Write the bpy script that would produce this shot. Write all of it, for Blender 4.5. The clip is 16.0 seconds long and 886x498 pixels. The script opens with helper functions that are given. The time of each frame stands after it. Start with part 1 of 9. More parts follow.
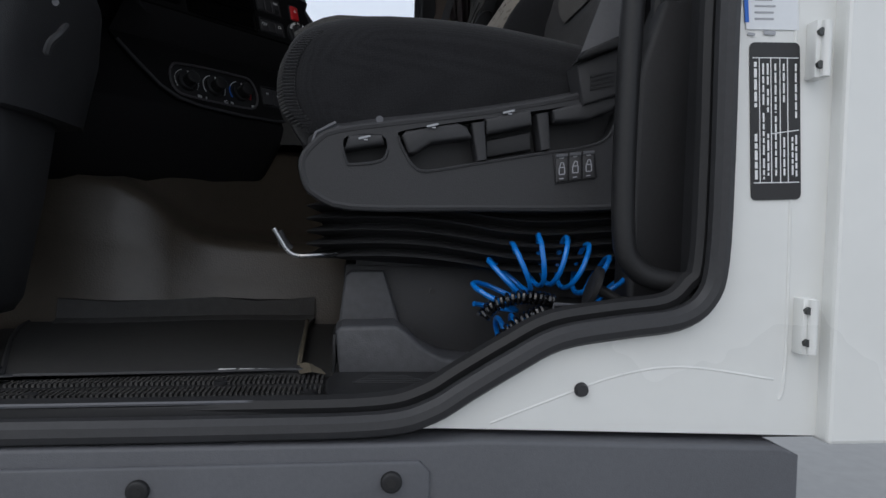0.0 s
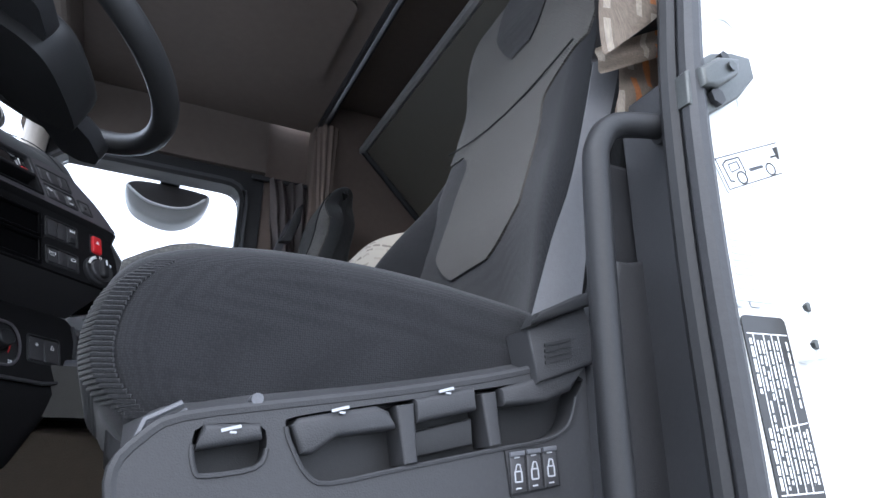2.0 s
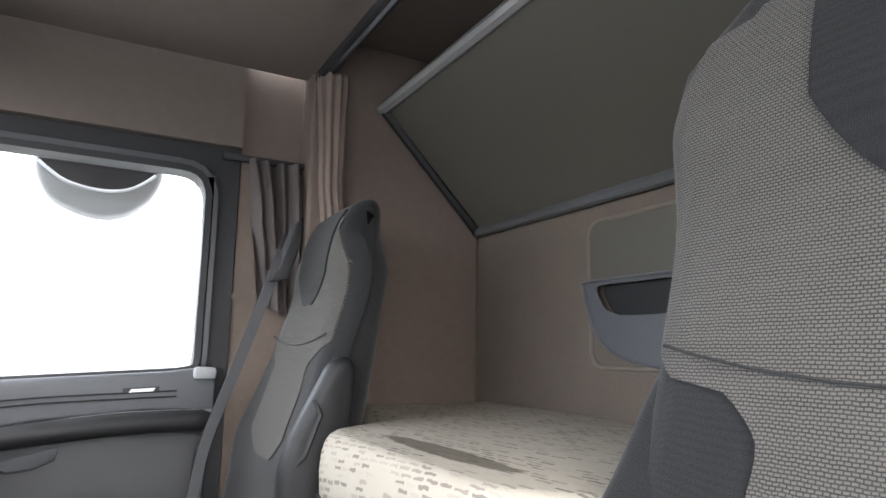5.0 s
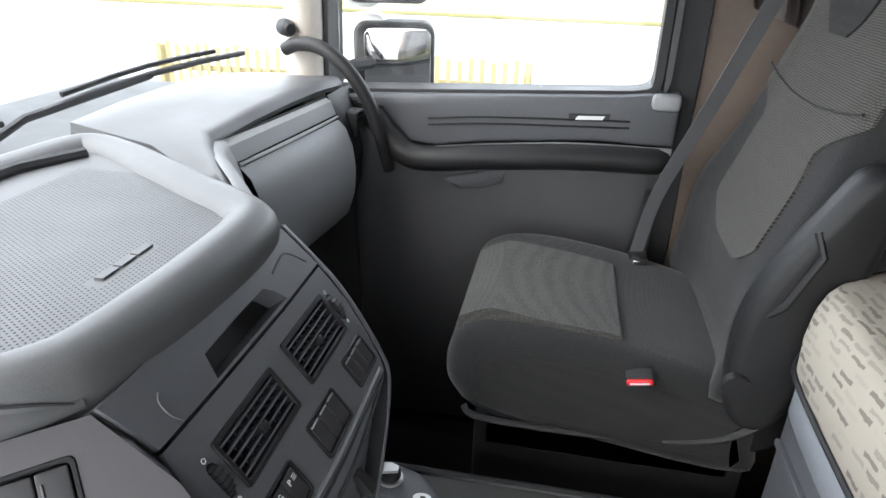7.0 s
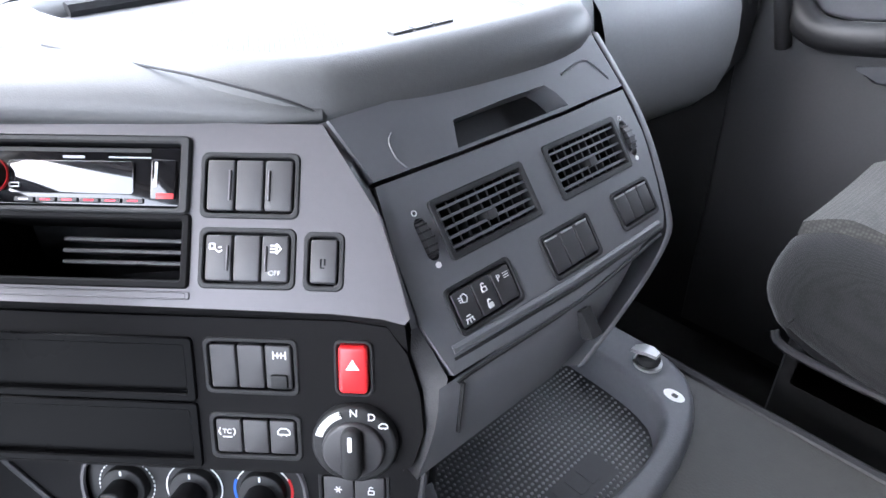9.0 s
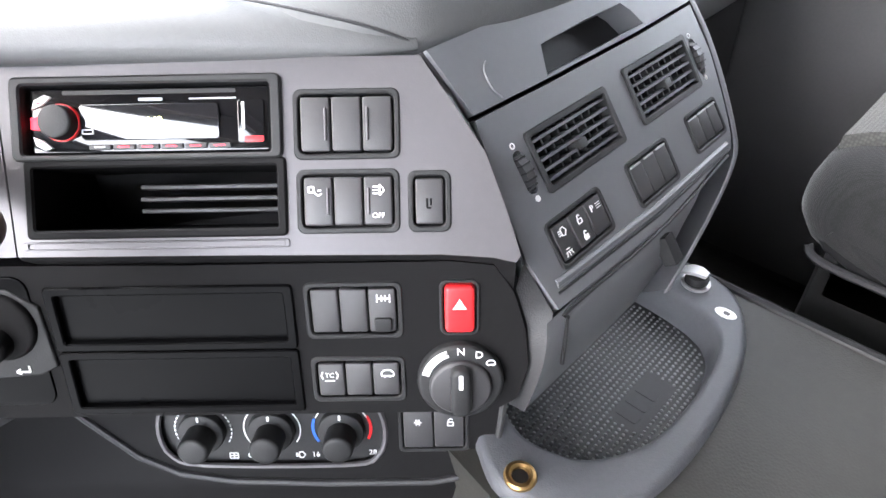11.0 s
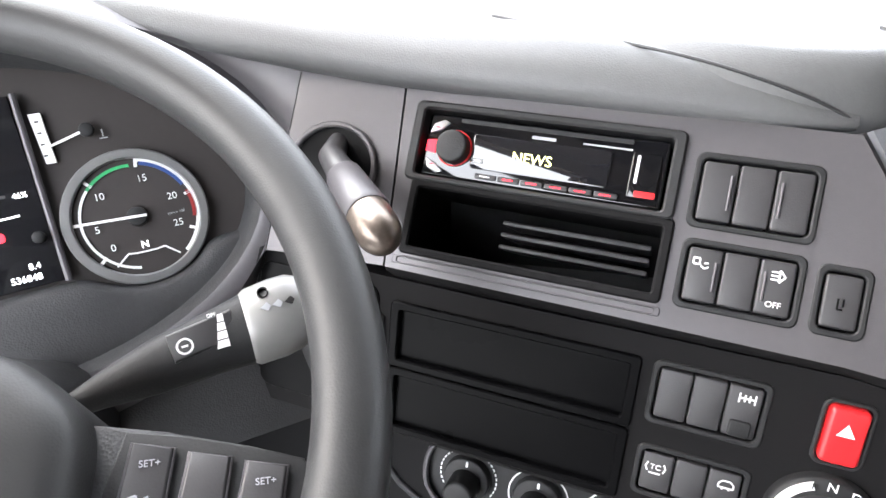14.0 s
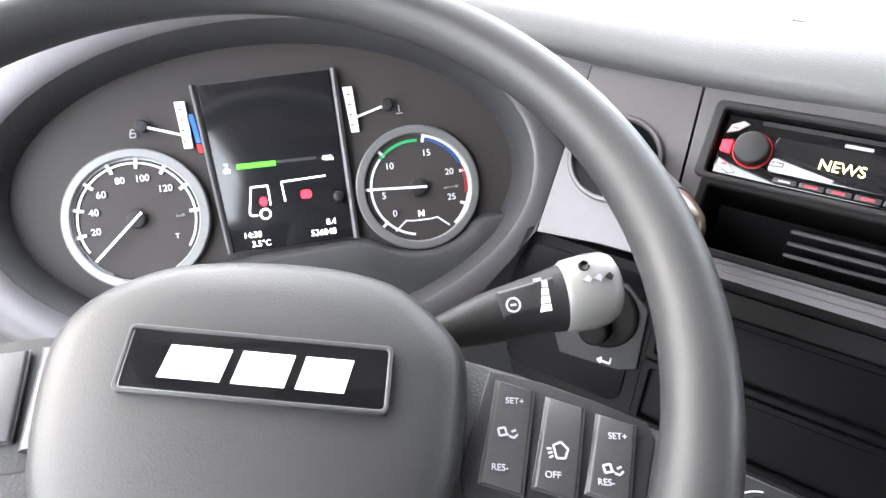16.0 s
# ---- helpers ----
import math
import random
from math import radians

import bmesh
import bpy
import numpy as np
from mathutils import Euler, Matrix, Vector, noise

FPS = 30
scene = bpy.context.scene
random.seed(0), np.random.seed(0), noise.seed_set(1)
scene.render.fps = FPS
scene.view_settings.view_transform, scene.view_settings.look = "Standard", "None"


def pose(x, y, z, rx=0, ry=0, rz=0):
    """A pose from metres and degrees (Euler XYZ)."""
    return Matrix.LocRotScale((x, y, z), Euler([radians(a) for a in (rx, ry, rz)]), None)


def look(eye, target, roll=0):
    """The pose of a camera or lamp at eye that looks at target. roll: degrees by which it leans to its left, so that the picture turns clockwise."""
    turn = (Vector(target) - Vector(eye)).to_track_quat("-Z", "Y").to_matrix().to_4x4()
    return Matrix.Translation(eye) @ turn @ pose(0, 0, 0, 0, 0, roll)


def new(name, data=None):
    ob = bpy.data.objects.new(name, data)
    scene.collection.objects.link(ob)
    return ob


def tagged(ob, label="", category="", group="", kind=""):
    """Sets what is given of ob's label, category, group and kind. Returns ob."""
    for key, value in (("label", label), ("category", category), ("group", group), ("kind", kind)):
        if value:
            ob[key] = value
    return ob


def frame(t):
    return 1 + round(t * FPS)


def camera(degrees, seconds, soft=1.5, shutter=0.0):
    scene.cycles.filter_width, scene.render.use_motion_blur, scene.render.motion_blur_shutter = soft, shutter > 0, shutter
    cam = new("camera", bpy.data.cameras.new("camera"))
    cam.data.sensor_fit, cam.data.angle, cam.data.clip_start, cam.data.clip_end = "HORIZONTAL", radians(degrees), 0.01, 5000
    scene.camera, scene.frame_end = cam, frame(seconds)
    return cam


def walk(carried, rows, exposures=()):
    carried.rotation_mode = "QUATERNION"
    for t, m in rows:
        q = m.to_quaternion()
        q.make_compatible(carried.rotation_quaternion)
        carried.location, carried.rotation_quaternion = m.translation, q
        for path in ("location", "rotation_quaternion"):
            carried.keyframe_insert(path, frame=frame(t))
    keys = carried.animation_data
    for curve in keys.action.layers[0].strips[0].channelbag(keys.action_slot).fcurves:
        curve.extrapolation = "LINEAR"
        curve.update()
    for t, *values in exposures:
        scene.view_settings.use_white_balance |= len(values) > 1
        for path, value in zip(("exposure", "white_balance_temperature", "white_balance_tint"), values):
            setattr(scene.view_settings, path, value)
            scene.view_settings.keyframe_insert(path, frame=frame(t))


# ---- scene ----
cam = camera(69.4, 16.0)
PATH = [
    (0, (0.407, -0.661, 0.241), (0.684, 1.319, 0.181), 1.8),
    (0.5, (0.272, -0.656, 0.23), (0.519, 1.323, 0.377), 1.5),
    (1, (0.249, -0.62, 0.224), (0.717, 1.314, 0.427), 1.1),
    (1.5, (0.251, -0.502, 0.232), (0.952, 1.335, 0.599), 0.7),
    (2, (0.323, -0.321, 0.315), (1.156, 1.345, 1.043), 0.1),
    (2.5, (0.346, -0.212, 0.374), (1.187, 1.237, 1.467), -0.9),
    (3, (0.365, -0.108, 0.427), (1.221, 1.23, 1.643), -1.2),
    (5.5, (0.41, 0.489, 1.243), (1.292, 2.28, 1.128), 1.0),
    (6, (0.446, 0.569, 1.341), (1.148, 2.361, 0.795), 1.0),
    (6.5, (0.444, 0.681, 1.36), (0.757, 2.484, 0.551), 0.9),
    (7, (0.47, 0.868, 1.311), (0.148, 2.648, 0.457), 1.6),
    (7.5, (0.574, 0.956, 1.178), (-0.316, 2.496, 0.264), 1.0),
    (8, (0.581, 0.95, 1.169), (-0.523, 2.325, 0.225), 1.0),
    (8.5, (0.57, 0.949, 1.171), (-0.625, 2.176, 0.139), 0.3),
    (9, (0.558, 0.943, 1.173), (-0.685, 2.079, 0.094), -0.7),
    (11.5, (0.448, 0.866, 1.175), (-0.613, 1.968, -0.113), -1.3),
    (12, (0.429, 0.858, 1.168), (-0.655, 1.957, -0.104), -1.5),
    (12.5, (0.42, 0.853, 1.163), (-0.774, 1.876, -0.072), -1.2),
    (13, (0.401, 0.833, 1.162), (-0.913, 1.745, -0.039), -1.3),
    (13.5, (0.384, 0.816, 1.153), (-1.057, 1.619, 0.021), -1.1),
    (14, (0.378, 0.794, 1.153), (-1.149, 1.483, 0.061), -1.4),
    (14.5, (0.38, 0.775, 1.153), (-1.207, 1.342, 0.076), -1.6),
    (15, (0.376, 0.747, 1.153), (-1.245, 1.215, 0.078), -1.9),
    (15.5, (0.371, 0.715, 1.151), (-1.275, 1.095, 0.08), -2.1),
    (16, (0.368, 0.677, 1.152), (-1.298, 0.975, 0.086), -1.9),
]
EXPO = [(0.0, -0.4, 6000, 9), (0.3, 0.2, 5600, 8), (0.5, 0.95, 5250, 8), (1.0, 2.12, 5250, 7), (1.5, 1.8, 5350, 9), (2.0, 1.65, 5600, 10), (2.5, 1.6, 5850, 9), (3.0, 1.95, 5850, 10), (5.5, 2.85, 6300, 9), (6.2, 1.95, 6050, 9), (7.0, 2.45, 6250, 7), (8.0, 3.25, 5850, 11), (9.0, 3.4, 5800, 12), (11.5, 4.0, 6400, 10), (12.0, 4.05, 6500, 9), (13.0, 3.85, 6500, 9), (14.0, 3.45, 6450, 10), (16.0, 3.8, 6400, 9)]
walk(cam, [(t, look(eye, target, roll)) for t, eye, target, roll in PATH], EXPO)

# ---- world and light: an overcast winter day ----
world = bpy.data.worlds.new("world")
scene.world = world
world.use_nodes = True
wn = world.node_tree
sky = wn.nodes.new("ShaderNodeTexSky")
sky.sky_type = "NISHITA"
sky.sun_disc = False
sky.sun_elevation, sky.sun_rotation = radians(38), radians(200)
sky.air_density, sky.dust_density, sky.ozone_density = 1.0, 4.0, 1.0
grey = wn.nodes.new("ShaderNodeMixRGB")
grey.inputs[0].default_value = 0.75
grey.inputs[2].default_value = (9.0, 9.2, 9.6, 1)
wn.links.new(sky.outputs[0], grey.inputs[1])
wn.links.new(grey.outputs[0], wn.nodes["Background"].inputs[0])
wn.nodes["Background"].inputs[1].default_value = 0.15
sun_data = bpy.data.lights.new("sun", "SUN")
sun_data.energy, sun_data.angle, sun_data.color = 0.6, radians(35), (1, 0.97, 0.93)
sun = new("sun", sun_data)
sun.matrix_world = look((-6, -2, 8), (0.3, 1.2, 0))


# ---- materials ----
def mat(name, color, rough=0.5, metal=0.0, spec=0.5, var=0.12, scale=30.0, bump=0.0, bscale=400.0, wear=0.0, coat=0.0):
    m = bpy.data.materials.new(name)
    m.use_nodes = True
    nt = m.node_tree
    b = nt.nodes["Principled BSDF"]
    b.inputs["Roughness"].default_value, b.inputs["Metallic"].default_value = rough, metal
    b.inputs["Specular IOR Level"].default_value = spec
    b.inputs["Coat Weight"].default_value = coat
    co = nt.nodes.new("ShaderNodeTexCoord")
    n1 = nt.nodes.new("ShaderNodeTexNoise")
    n1.inputs["Scale"].default_value, n1.inputs["Detail"].default_value = scale * 0.25, 5
    n2 = nt.nodes.new("ShaderNodeTexNoise")
    n2.inputs["Scale"].default_value, n2.inputs["Detail"].default_value = scale * 6, 2
    for n in (n1, n2):
        nt.links.new(co.outputs["Object"], n.inputs["Vector"])
    mx = nt.nodes.new("ShaderNodeMath")
    mx.operation = "MULTIPLY_ADD"
    mx.inputs[1].default_value = 0.5
    nt.links.new(n2.outputs["Fac"], mx.inputs[0])
    nt.links.new(n1.outputs["Fac"], mx.inputs[2])
    ramp = nt.nodes.new("ShaderNodeMapRange")
    ramp.inputs[1].default_value, ramp.inputs[2].default_value = 0.45, 1.05
    ramp.inputs[3].default_value, ramp.inputs[4].default_value = 1 - var, 1 + var
    nt.links.new(mx.outputs[0], ramp.inputs[0])
    mul = nt.nodes.new("ShaderNodeMixRGB")
    mul.blend_type, mul.inputs[0].default_value = "MULTIPLY", 1.0
    mul.inputs[1].default_value = (*color, 1)
    nt.links.new(ramp.outputs[0], mul.inputs[2])
    nt.links.new(mul.outputs[0], b.inputs["Base Color"])
    rr = nt.nodes.new("ShaderNodeMapRange")
    rr.inputs[1].default_value, rr.inputs[2].default_value = 0.3, 0.7
    rr.inputs[3].default_value, rr.inputs[4].default_value = max(0.02, rough - 0.07), min(1, rough + 0.07)
    nt.links.new(n1.outputs["Fac"], rr.inputs[0])
    nt.links.new(rr.outputs[0], b.inputs["Roughness"])
    if bump:
        v = nt.nodes.new("ShaderNodeTexVoronoi")
        v.inputs["Scale"].default_value = bscale
        nt.links.new(co.outputs["Object"], v.inputs["Vector"])
        bp = nt.nodes.new("ShaderNodeBump")
        bp.inputs["Strength"].default_value, bp.inputs["Distance"].default_value = bump, 0.001
        nt.links.new(v.outputs["Distance"], bp.inputs["Height"])
        nt.links.new(bp.outputs[0], b.inputs["Normal"])
    return m


def fabric(name, color, dark, scale=260.0, rows=(1, 1, 1), rough=0.95, bump=0.5):
    """A woven cloth: crossing threads with a paler and a darker yarn."""
    m = bpy.data.materials.new(name)
    m.use_nodes = True
    nt = m.node_tree
    b = nt.nodes["Principled BSDF"]
    b.inputs["Roughness"].default_value = rough
    b.inputs["Specular IOR Level"].default_value = 0.15
    b.inputs["Sheen Weight"].default_value = 0.15
    co = nt.nodes.new("ShaderNodeTexCoord")
    mp = nt.nodes.new("ShaderNodeMapping")
    mp.inputs["Scale"].default_value = rows
    nt.links.new(co.outputs["Object"], mp.inputs["Vector"])
    v = nt.nodes.new("ShaderNodeTexVoronoi")
    v.inputs["Scale"].default_value = scale
    v.inputs["Randomness"].default_value = 0.35
    nt.links.new(mp.outputs[0], v.inputs["Vector"])
    n = nt.nodes.new("ShaderNodeTexNoise")
    n.inputs["Scale"].default_value, n.inputs["Detail"].default_value = 9, 4
    nt.links.new(co.outputs["Object"], n.inputs["Vector"])
    ad = nt.nodes.new("ShaderNodeMath")
    ad.operation = "MULTIPLY_ADD"
    ad.inputs[1].default_value = 0.45
    nt.links.new(n.outputs["Fac"], ad.inputs[0])
    nt.links.new(v.outputs["Distance"], ad.inputs[2])
    r = nt.nodes.new("ShaderNodeValToRGB")
    r.color_ramp.elements[0].position, r.color_ramp.elements[1].position = 0.25, 0.95
    r.color_ramp.elements[0].color, r.color_ramp.elements[1].color = (*color, 1), (*dark, 1)
    nt.links.new(ad.outputs[0], r.inputs[0])
    nt.links.new(r.outputs[0], b.inputs["Base Color"])
    bp = nt.nodes.new("ShaderNodeBump")
    bp.inputs["Strength"].default_value, bp.inputs["Distance"].default_value = bump, 0.0015
    bp.invert = True
    nt.links.new(v.outputs["Distance"], bp.inputs["Height"])
    nt.links.new(bp.outputs[0], b.inputs["Normal"])
    return m


def dashed(name, color, dark, wide=0.0062, tall=0.0036):
    """Cloth woven with rows of short pale dashes, offset row by row."""
    m = fabric(name, dark, [c * 0.55 for c in dark], 300, (0.5, 0.5, 1.0), bump=0.25)
    nt = m.node_tree
    b = nt.nodes["Principled BSDF"]
    co = nt.nodes.new("ShaderNodeTexCoord")
    wob = nt.nodes.new("ShaderNodeTexNoise")
    wob.inputs["Scale"].default_value, wob.inputs["Detail"].default_value = 60, 2
    nt.links.new(co.outputs["Object"], wob.inputs["Vector"])
    shift = nt.nodes.new("ShaderNodeVectorMath")
    shift.operation = "MULTIPLY_ADD"
    shift.inputs[1].default_value = (0.003, 0.003, 0.003)
    nt.links.new(wob.outputs["Color"], shift.inputs[0])
    nt.links.new(co.outputs["Object"], shift.inputs[2])
    sep = nt.nodes.new("ShaderNodeSeparateXYZ")
    cmb = nt.nodes.new("ShaderNodeCombineXYZ")
    nt.links.new(shift.outputs[0], sep.inputs[0])
    nt.links.new(sep.outputs["Y"], cmb.inputs["X"])
    nt.links.new(sep.outputs["Z"], cmb.inputs["Y"])
    br = nt.nodes.new("ShaderNodeTexBrick")
    br.inputs["Scale"].default_value = 1.0
    br.inputs["Brick Width"].default_value, br.inputs["Row Height"].default_value = wide, tall
    br.inputs["Mortar Size"].default_value, br.inputs["Mortar Smooth"].default_value = tall * 0.27, 0.6
    nt.links.new(cmb.outputs[0], br.inputs["Vector"])
    old = b.inputs["Base Color"].links[0].from_socket
    mx = nt.nodes.new("ShaderNodeMixRGB")
    mx.inputs[1].default_value = (*color, 1)
    nt.links.new(br.outputs["Fac"], mx.inputs[0])
    nt.links.new(old, mx.inputs[2])
    nt.links.new(mx.outputs[0], b.inputs["Base Color"])
    bp = nt.nodes.new("ShaderNodeBump")
    bp.invert = True
    bp.inputs["Strength"].default_value, bp.inputs["Distance"].default_value = 0.5, 0.0012
    nt.links.new(br.outputs["Fac"], bp.inputs["Height"])
    nt.links.new(b.inputs["Normal"].links[0].from_socket, bp.inputs["Normal"])
    nt.links.new(bp.outputs[0], b.inputs["Normal"])
    return m


def glow(name, color, strength):
    m = bpy.data.materials.new(name)
    m.use_nodes = True
    b = m.node_tree.nodes["Principled BSDF"]
    b.inputs["Base Color"].default_value = (*[c * 0.5 for c in color], 1)
    b.inputs["Emission Color"].default_value = (*color, 1)
    b.inputs["Emission Strength"].default_value = strength
    return m


def glass(name, tint=(1, 1, 1), rough=0.0):
    m = bpy.data.materials.new(name)
    m.use_nodes = True
    nt = m.node_tree
    tr, gl, mx = nt.nodes.new("ShaderNodeBsdfTransparent"), nt.nodes.new("ShaderNodeBsdfGlossy"), nt.nodes.new("ShaderNodeMixShader")
    tr.inputs[0].default_value = (*tint, 1)
    gl.inputs["Roughness"].default_value = 0.02
    mx.inputs[0].default_value = 0.06
    nt.links.new(tr.outputs[0], mx.inputs[1])
    nt.links.new(gl.outputs[0], mx.inputs[2])
    nt.links.new(mx.outputs[0], nt.nodes["Material Output"].inputs[0])
    return m


M_WHITE = mat("white_paint", (0.72, 0.725, 0.70), 0.28, spec=0.5, var=0.03, scale=4, coat=0.3)
M_RUBBER = mat("black_rubber", (0.024, 0.024, 0.026), 0.55, var=0.25, scale=20, bump=0.1, bscale=300)
M_BLACK = mat("black_plastic", (0.018, 0.018, 0.019), 0.5, spec=0.3, var=0.2, bump=0.12, bscale=700)
M_DARK = mat("dark_grained_plastic", (0.032, 0.032, 0.034), 0.55, spec=0.35, var=0.15, bump=0.25, bscale=600)
M_DOORTRIM = mat("dark_door_trim", (0.058, 0.058, 0.061), 0.5, spec=0.4, var=0.12, bump=0.2, bscale=600)
M_STEP = mat("grey_step_plastic", (0.085, 0.087, 0.096), 0.55, var=0.12, bump=0.2, bscale=500)
M_DASH = mat("grey_dash_skin", (0.095, 0.096, 0.098), 0.5, var=0.1, bump=0.14, bscale=750)
M_LIGHTDASH = mat("pale_grey_dash_skin", (0.28, 0.285, 0.29), 0.5, var=0.08, bump=0.12, bscale=700)
M_VENTGREY = mat("slate_console_plastic", (0.118, 0.120, 0.128), 0.45, var=0.06, bump=0.05, bscale=900)
M_CREAM = mat("cream_pillar_trim", (0.50, 0.46, 0.41), 0.6, var=0.06, bump=0.1, bscale=500)
M_CONSOLE = mat("satin_console_plastic", (0.085, 0.08, 0.086), 0.42, metal=0.25, var=0.06, bump=0.06, bscale=900)
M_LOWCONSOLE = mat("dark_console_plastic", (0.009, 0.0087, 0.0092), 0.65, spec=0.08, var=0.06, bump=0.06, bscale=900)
M_KEY = mat("switch_plastic", (0.035, 0.034, 0.036), 0.42, var=0.08, bump=0.06, bscale=900)
M_GLOSS = mat("gloss_black", (0.006, 0.006, 0.007), 0.08, var=0.1, coat=0.5)
M_VINYL = mat("brown_floor_vinyl", (0.050, 0.041, 0.031), 0.35, var=0.2, scale=8, bump=0.3, bscale=260)
M_MAT = mat("rubber_floor_mat", (0.03, 0.029, 0.028), 0.7, var=0.35, scale=10, bump=0.4, bscale=350)
M_TRIM = mat("beige_wall_trim", (0.165, 0.135, 0.115), 0.8, var=0.1, scale=6, bump=0.2, bscale=300)
M_WALLCLOTH = fabric("beige_wall_cloth", (0.165, 0.135, 0.112), (0.125, 0.10, 0.085), 220, bump=0.3)
M_SIDEBROWN = mat("brown_side_lining", (0.17, 0.132, 0.11), 0.8, var=0.12, scale=6, bump=0.25, bscale=300)
M_OLIVE = mat("olive_bunk_board", (0.090, 0.083, 0.068), 0.6, var=0.06, scale=5, bump=0.15, bscale=200)
M_SEATDARK = fabric("dark_seat_cloth", (0.022, 0.022, 0.024), (0.010, 0.010, 0.011), 420, bump=0.35)
M_SEATBLACK = fabric("black_seat_cloth", (0.032, 0.032, 0.033), (0.016, 0.016, 0.0165), 420, bump=0.35)
M_SEATMID = fabric("grey_seat_cloth", (0.084, 0.081, 0.076), (0.038, 0.038, 0.036), 210, bump=0.5)
M_SEATRIB = dashed("dashed_seat_cloth", (0.100, 0.093, 0.085), (0.047, 0.044, 0.041))
M_FRAMEGREY = mat("grey_window_rubber", (0.075, 0.078, 0.085), 0.45, var=0.1)
M_CURTAIN = mat("dark_curtain_cloth", (0.20, 0.172, 0.165), 0.9, var=0.2, scale=30, bump=0.3, bscale=500)
M_TIE = mat("brown_curtain_cloth", (0.20, 0.155, 0.13), 0.9, var=0.2, scale=30, bump=0.3, bscale=500)
M_BELT = mat("grey_belt_webbing", (0.10, 0.10, 0.106), 0.7, var=0.1, bump=0.4, bscale=800)
M_BLUE = mat("blue_hose", (0.008, 0.16, 0.55), 0.3, var=0.12, coat=0.3)
M_CHROME = mat("bright_metal", (0.38, 0.38, 0.38), 0.25, metal=1.0, var=0.1)
M_STEEL = mat("galvanised_steel", (0.085, 0.088, 0.085), 0.45, metal=0.9, var=0.25, scale=60)
M_PITCH = mat("slot_black", (0.003, 0.003, 0.0034), 0.3, spec=0.06, var=0.1)
M_GRIP = mat("dark_silver_grip", (0.24, 0.235, 0.23), 0.38, metal=0.4, var=0.06)
M_SILVER = mat("silver_plastic", (0.42, 0.42, 0.42), 0.35, metal=0.5, var=0.06)
M_RED = mat("red_plastic", (0.62, 0.02, 0.025), 0.35, var=0.06, coat=0.2)
M_PRINT = mat("white_print", (0.8, 0.8, 0.8), 0.5, var=0.02)
M_GREYPRINT = mat("grey_print", (0.35, 0.36, 0.38), 0.5, var=0.02)
M_BLUEPRINT = mat("blue_print", (0.02, 0.13, 0.55), 0.5, var=0.02)
M_STICKER = mat("black_sticker", (0.015, 0.014, 0.014), 0.4, var=0.1)
M_PAPER = mat("white_sticker", (0.72, 0.74, 0.76), 0.5, var=0.03)
M_GLASS = glass("clear_glass")
M_MIRROR = mat("mirror", (0.9, 0.9, 0.9), 0.02, metal=1.0, var=0.0)
M_LCD = mat("lcd_black", (0.012, 0.012, 0.014), 0.12, var=0.05)
M_DIALBACK = mat("dial_background", (0.044, 0.039, 0.038), 0.55, spec=0.2, var=0.06)
M_SCREEN = mat("glossy_display", (0.012, 0.012, 0.014), 0.04, var=0.05, coat=1.0)
G_GREEN = glow("green_bar", (0.05, 0.55, 0.015), 0.45)
G_RED = glow("red_lamp", (0.9, 0.015, 0.03), 0.5)
G_WHITE = glow("white_digits", (0.85, 0.87, 0.9), 0.5)
G_YELLOW = glow("yellow_digits", (0.8, 0.8, 0.25), 0.9)
M_TARMAC = mat("pale_concrete", (0.27, 0.27, 0.265), 0.9, var=0.12, scale=1.5, bump=0.3, bscale=60)
M_WOOD = mat("weathered_timber", (0.24, 0.20, 0.10), 0.8, var=0.2, scale=10)
M_GRASS = mat("winter_grass", (0.20, 0.19, 0.08), 0.9, var=0.3, scale=4, bump=0.5, bscale=60)


# ---- mesh helpers ----
PLAIN = Matrix.Identity(4)
DOORWAY = Matrix.LocRotScale((-0.001, 0.085, 0.018), None, (0.955, 0.955, 0.955))  # the driver's side is drawn in its own measure
PLACE = PLAIN


def thing(name, label, category, loc=(0, 0, 0), group="", kind=""):
    ob = new(name)
    loc = PLACE @ Vector(loc)
    ob.empty_display_size = 0.05
    ob.location = loc
    return tagged(ob, label, category, group, kind)


def part(name, bm, material, parent=None, label="", smooth=True, angle=35):
    """Links a bmesh in world coordinates as one mesh object under its thing."""
    me = bpy.data.meshes.new(name)
    if PLACE is not PLAIN:
        bm.transform(PLACE)
    bmesh.ops.recalc_face_normals(bm, faces=bm.faces)
    bm.to_mesh(me)
    bm.free()
    for mt in material if isinstance(material, (list, tuple)) else (material,):
        me.materials.append(mt)
    if smooth:
        for p in me.polygons:
            p.use_smooth = True
        me.set_sharp_from_angle(angle=radians(angle))
    ob = new(name, me)
    if parent is not None:
        ob.parent = parent
        ob.matrix_parent_inverse = parent.matrix_basis.inverted()
    if label:
        ob["label"] = label
    return ob


def structure(name, bm, material, label, category, smooth=True, angle=35):
    return tagged(part(name, bm, material, None, "", smooth, angle), label, category, "", "structure")


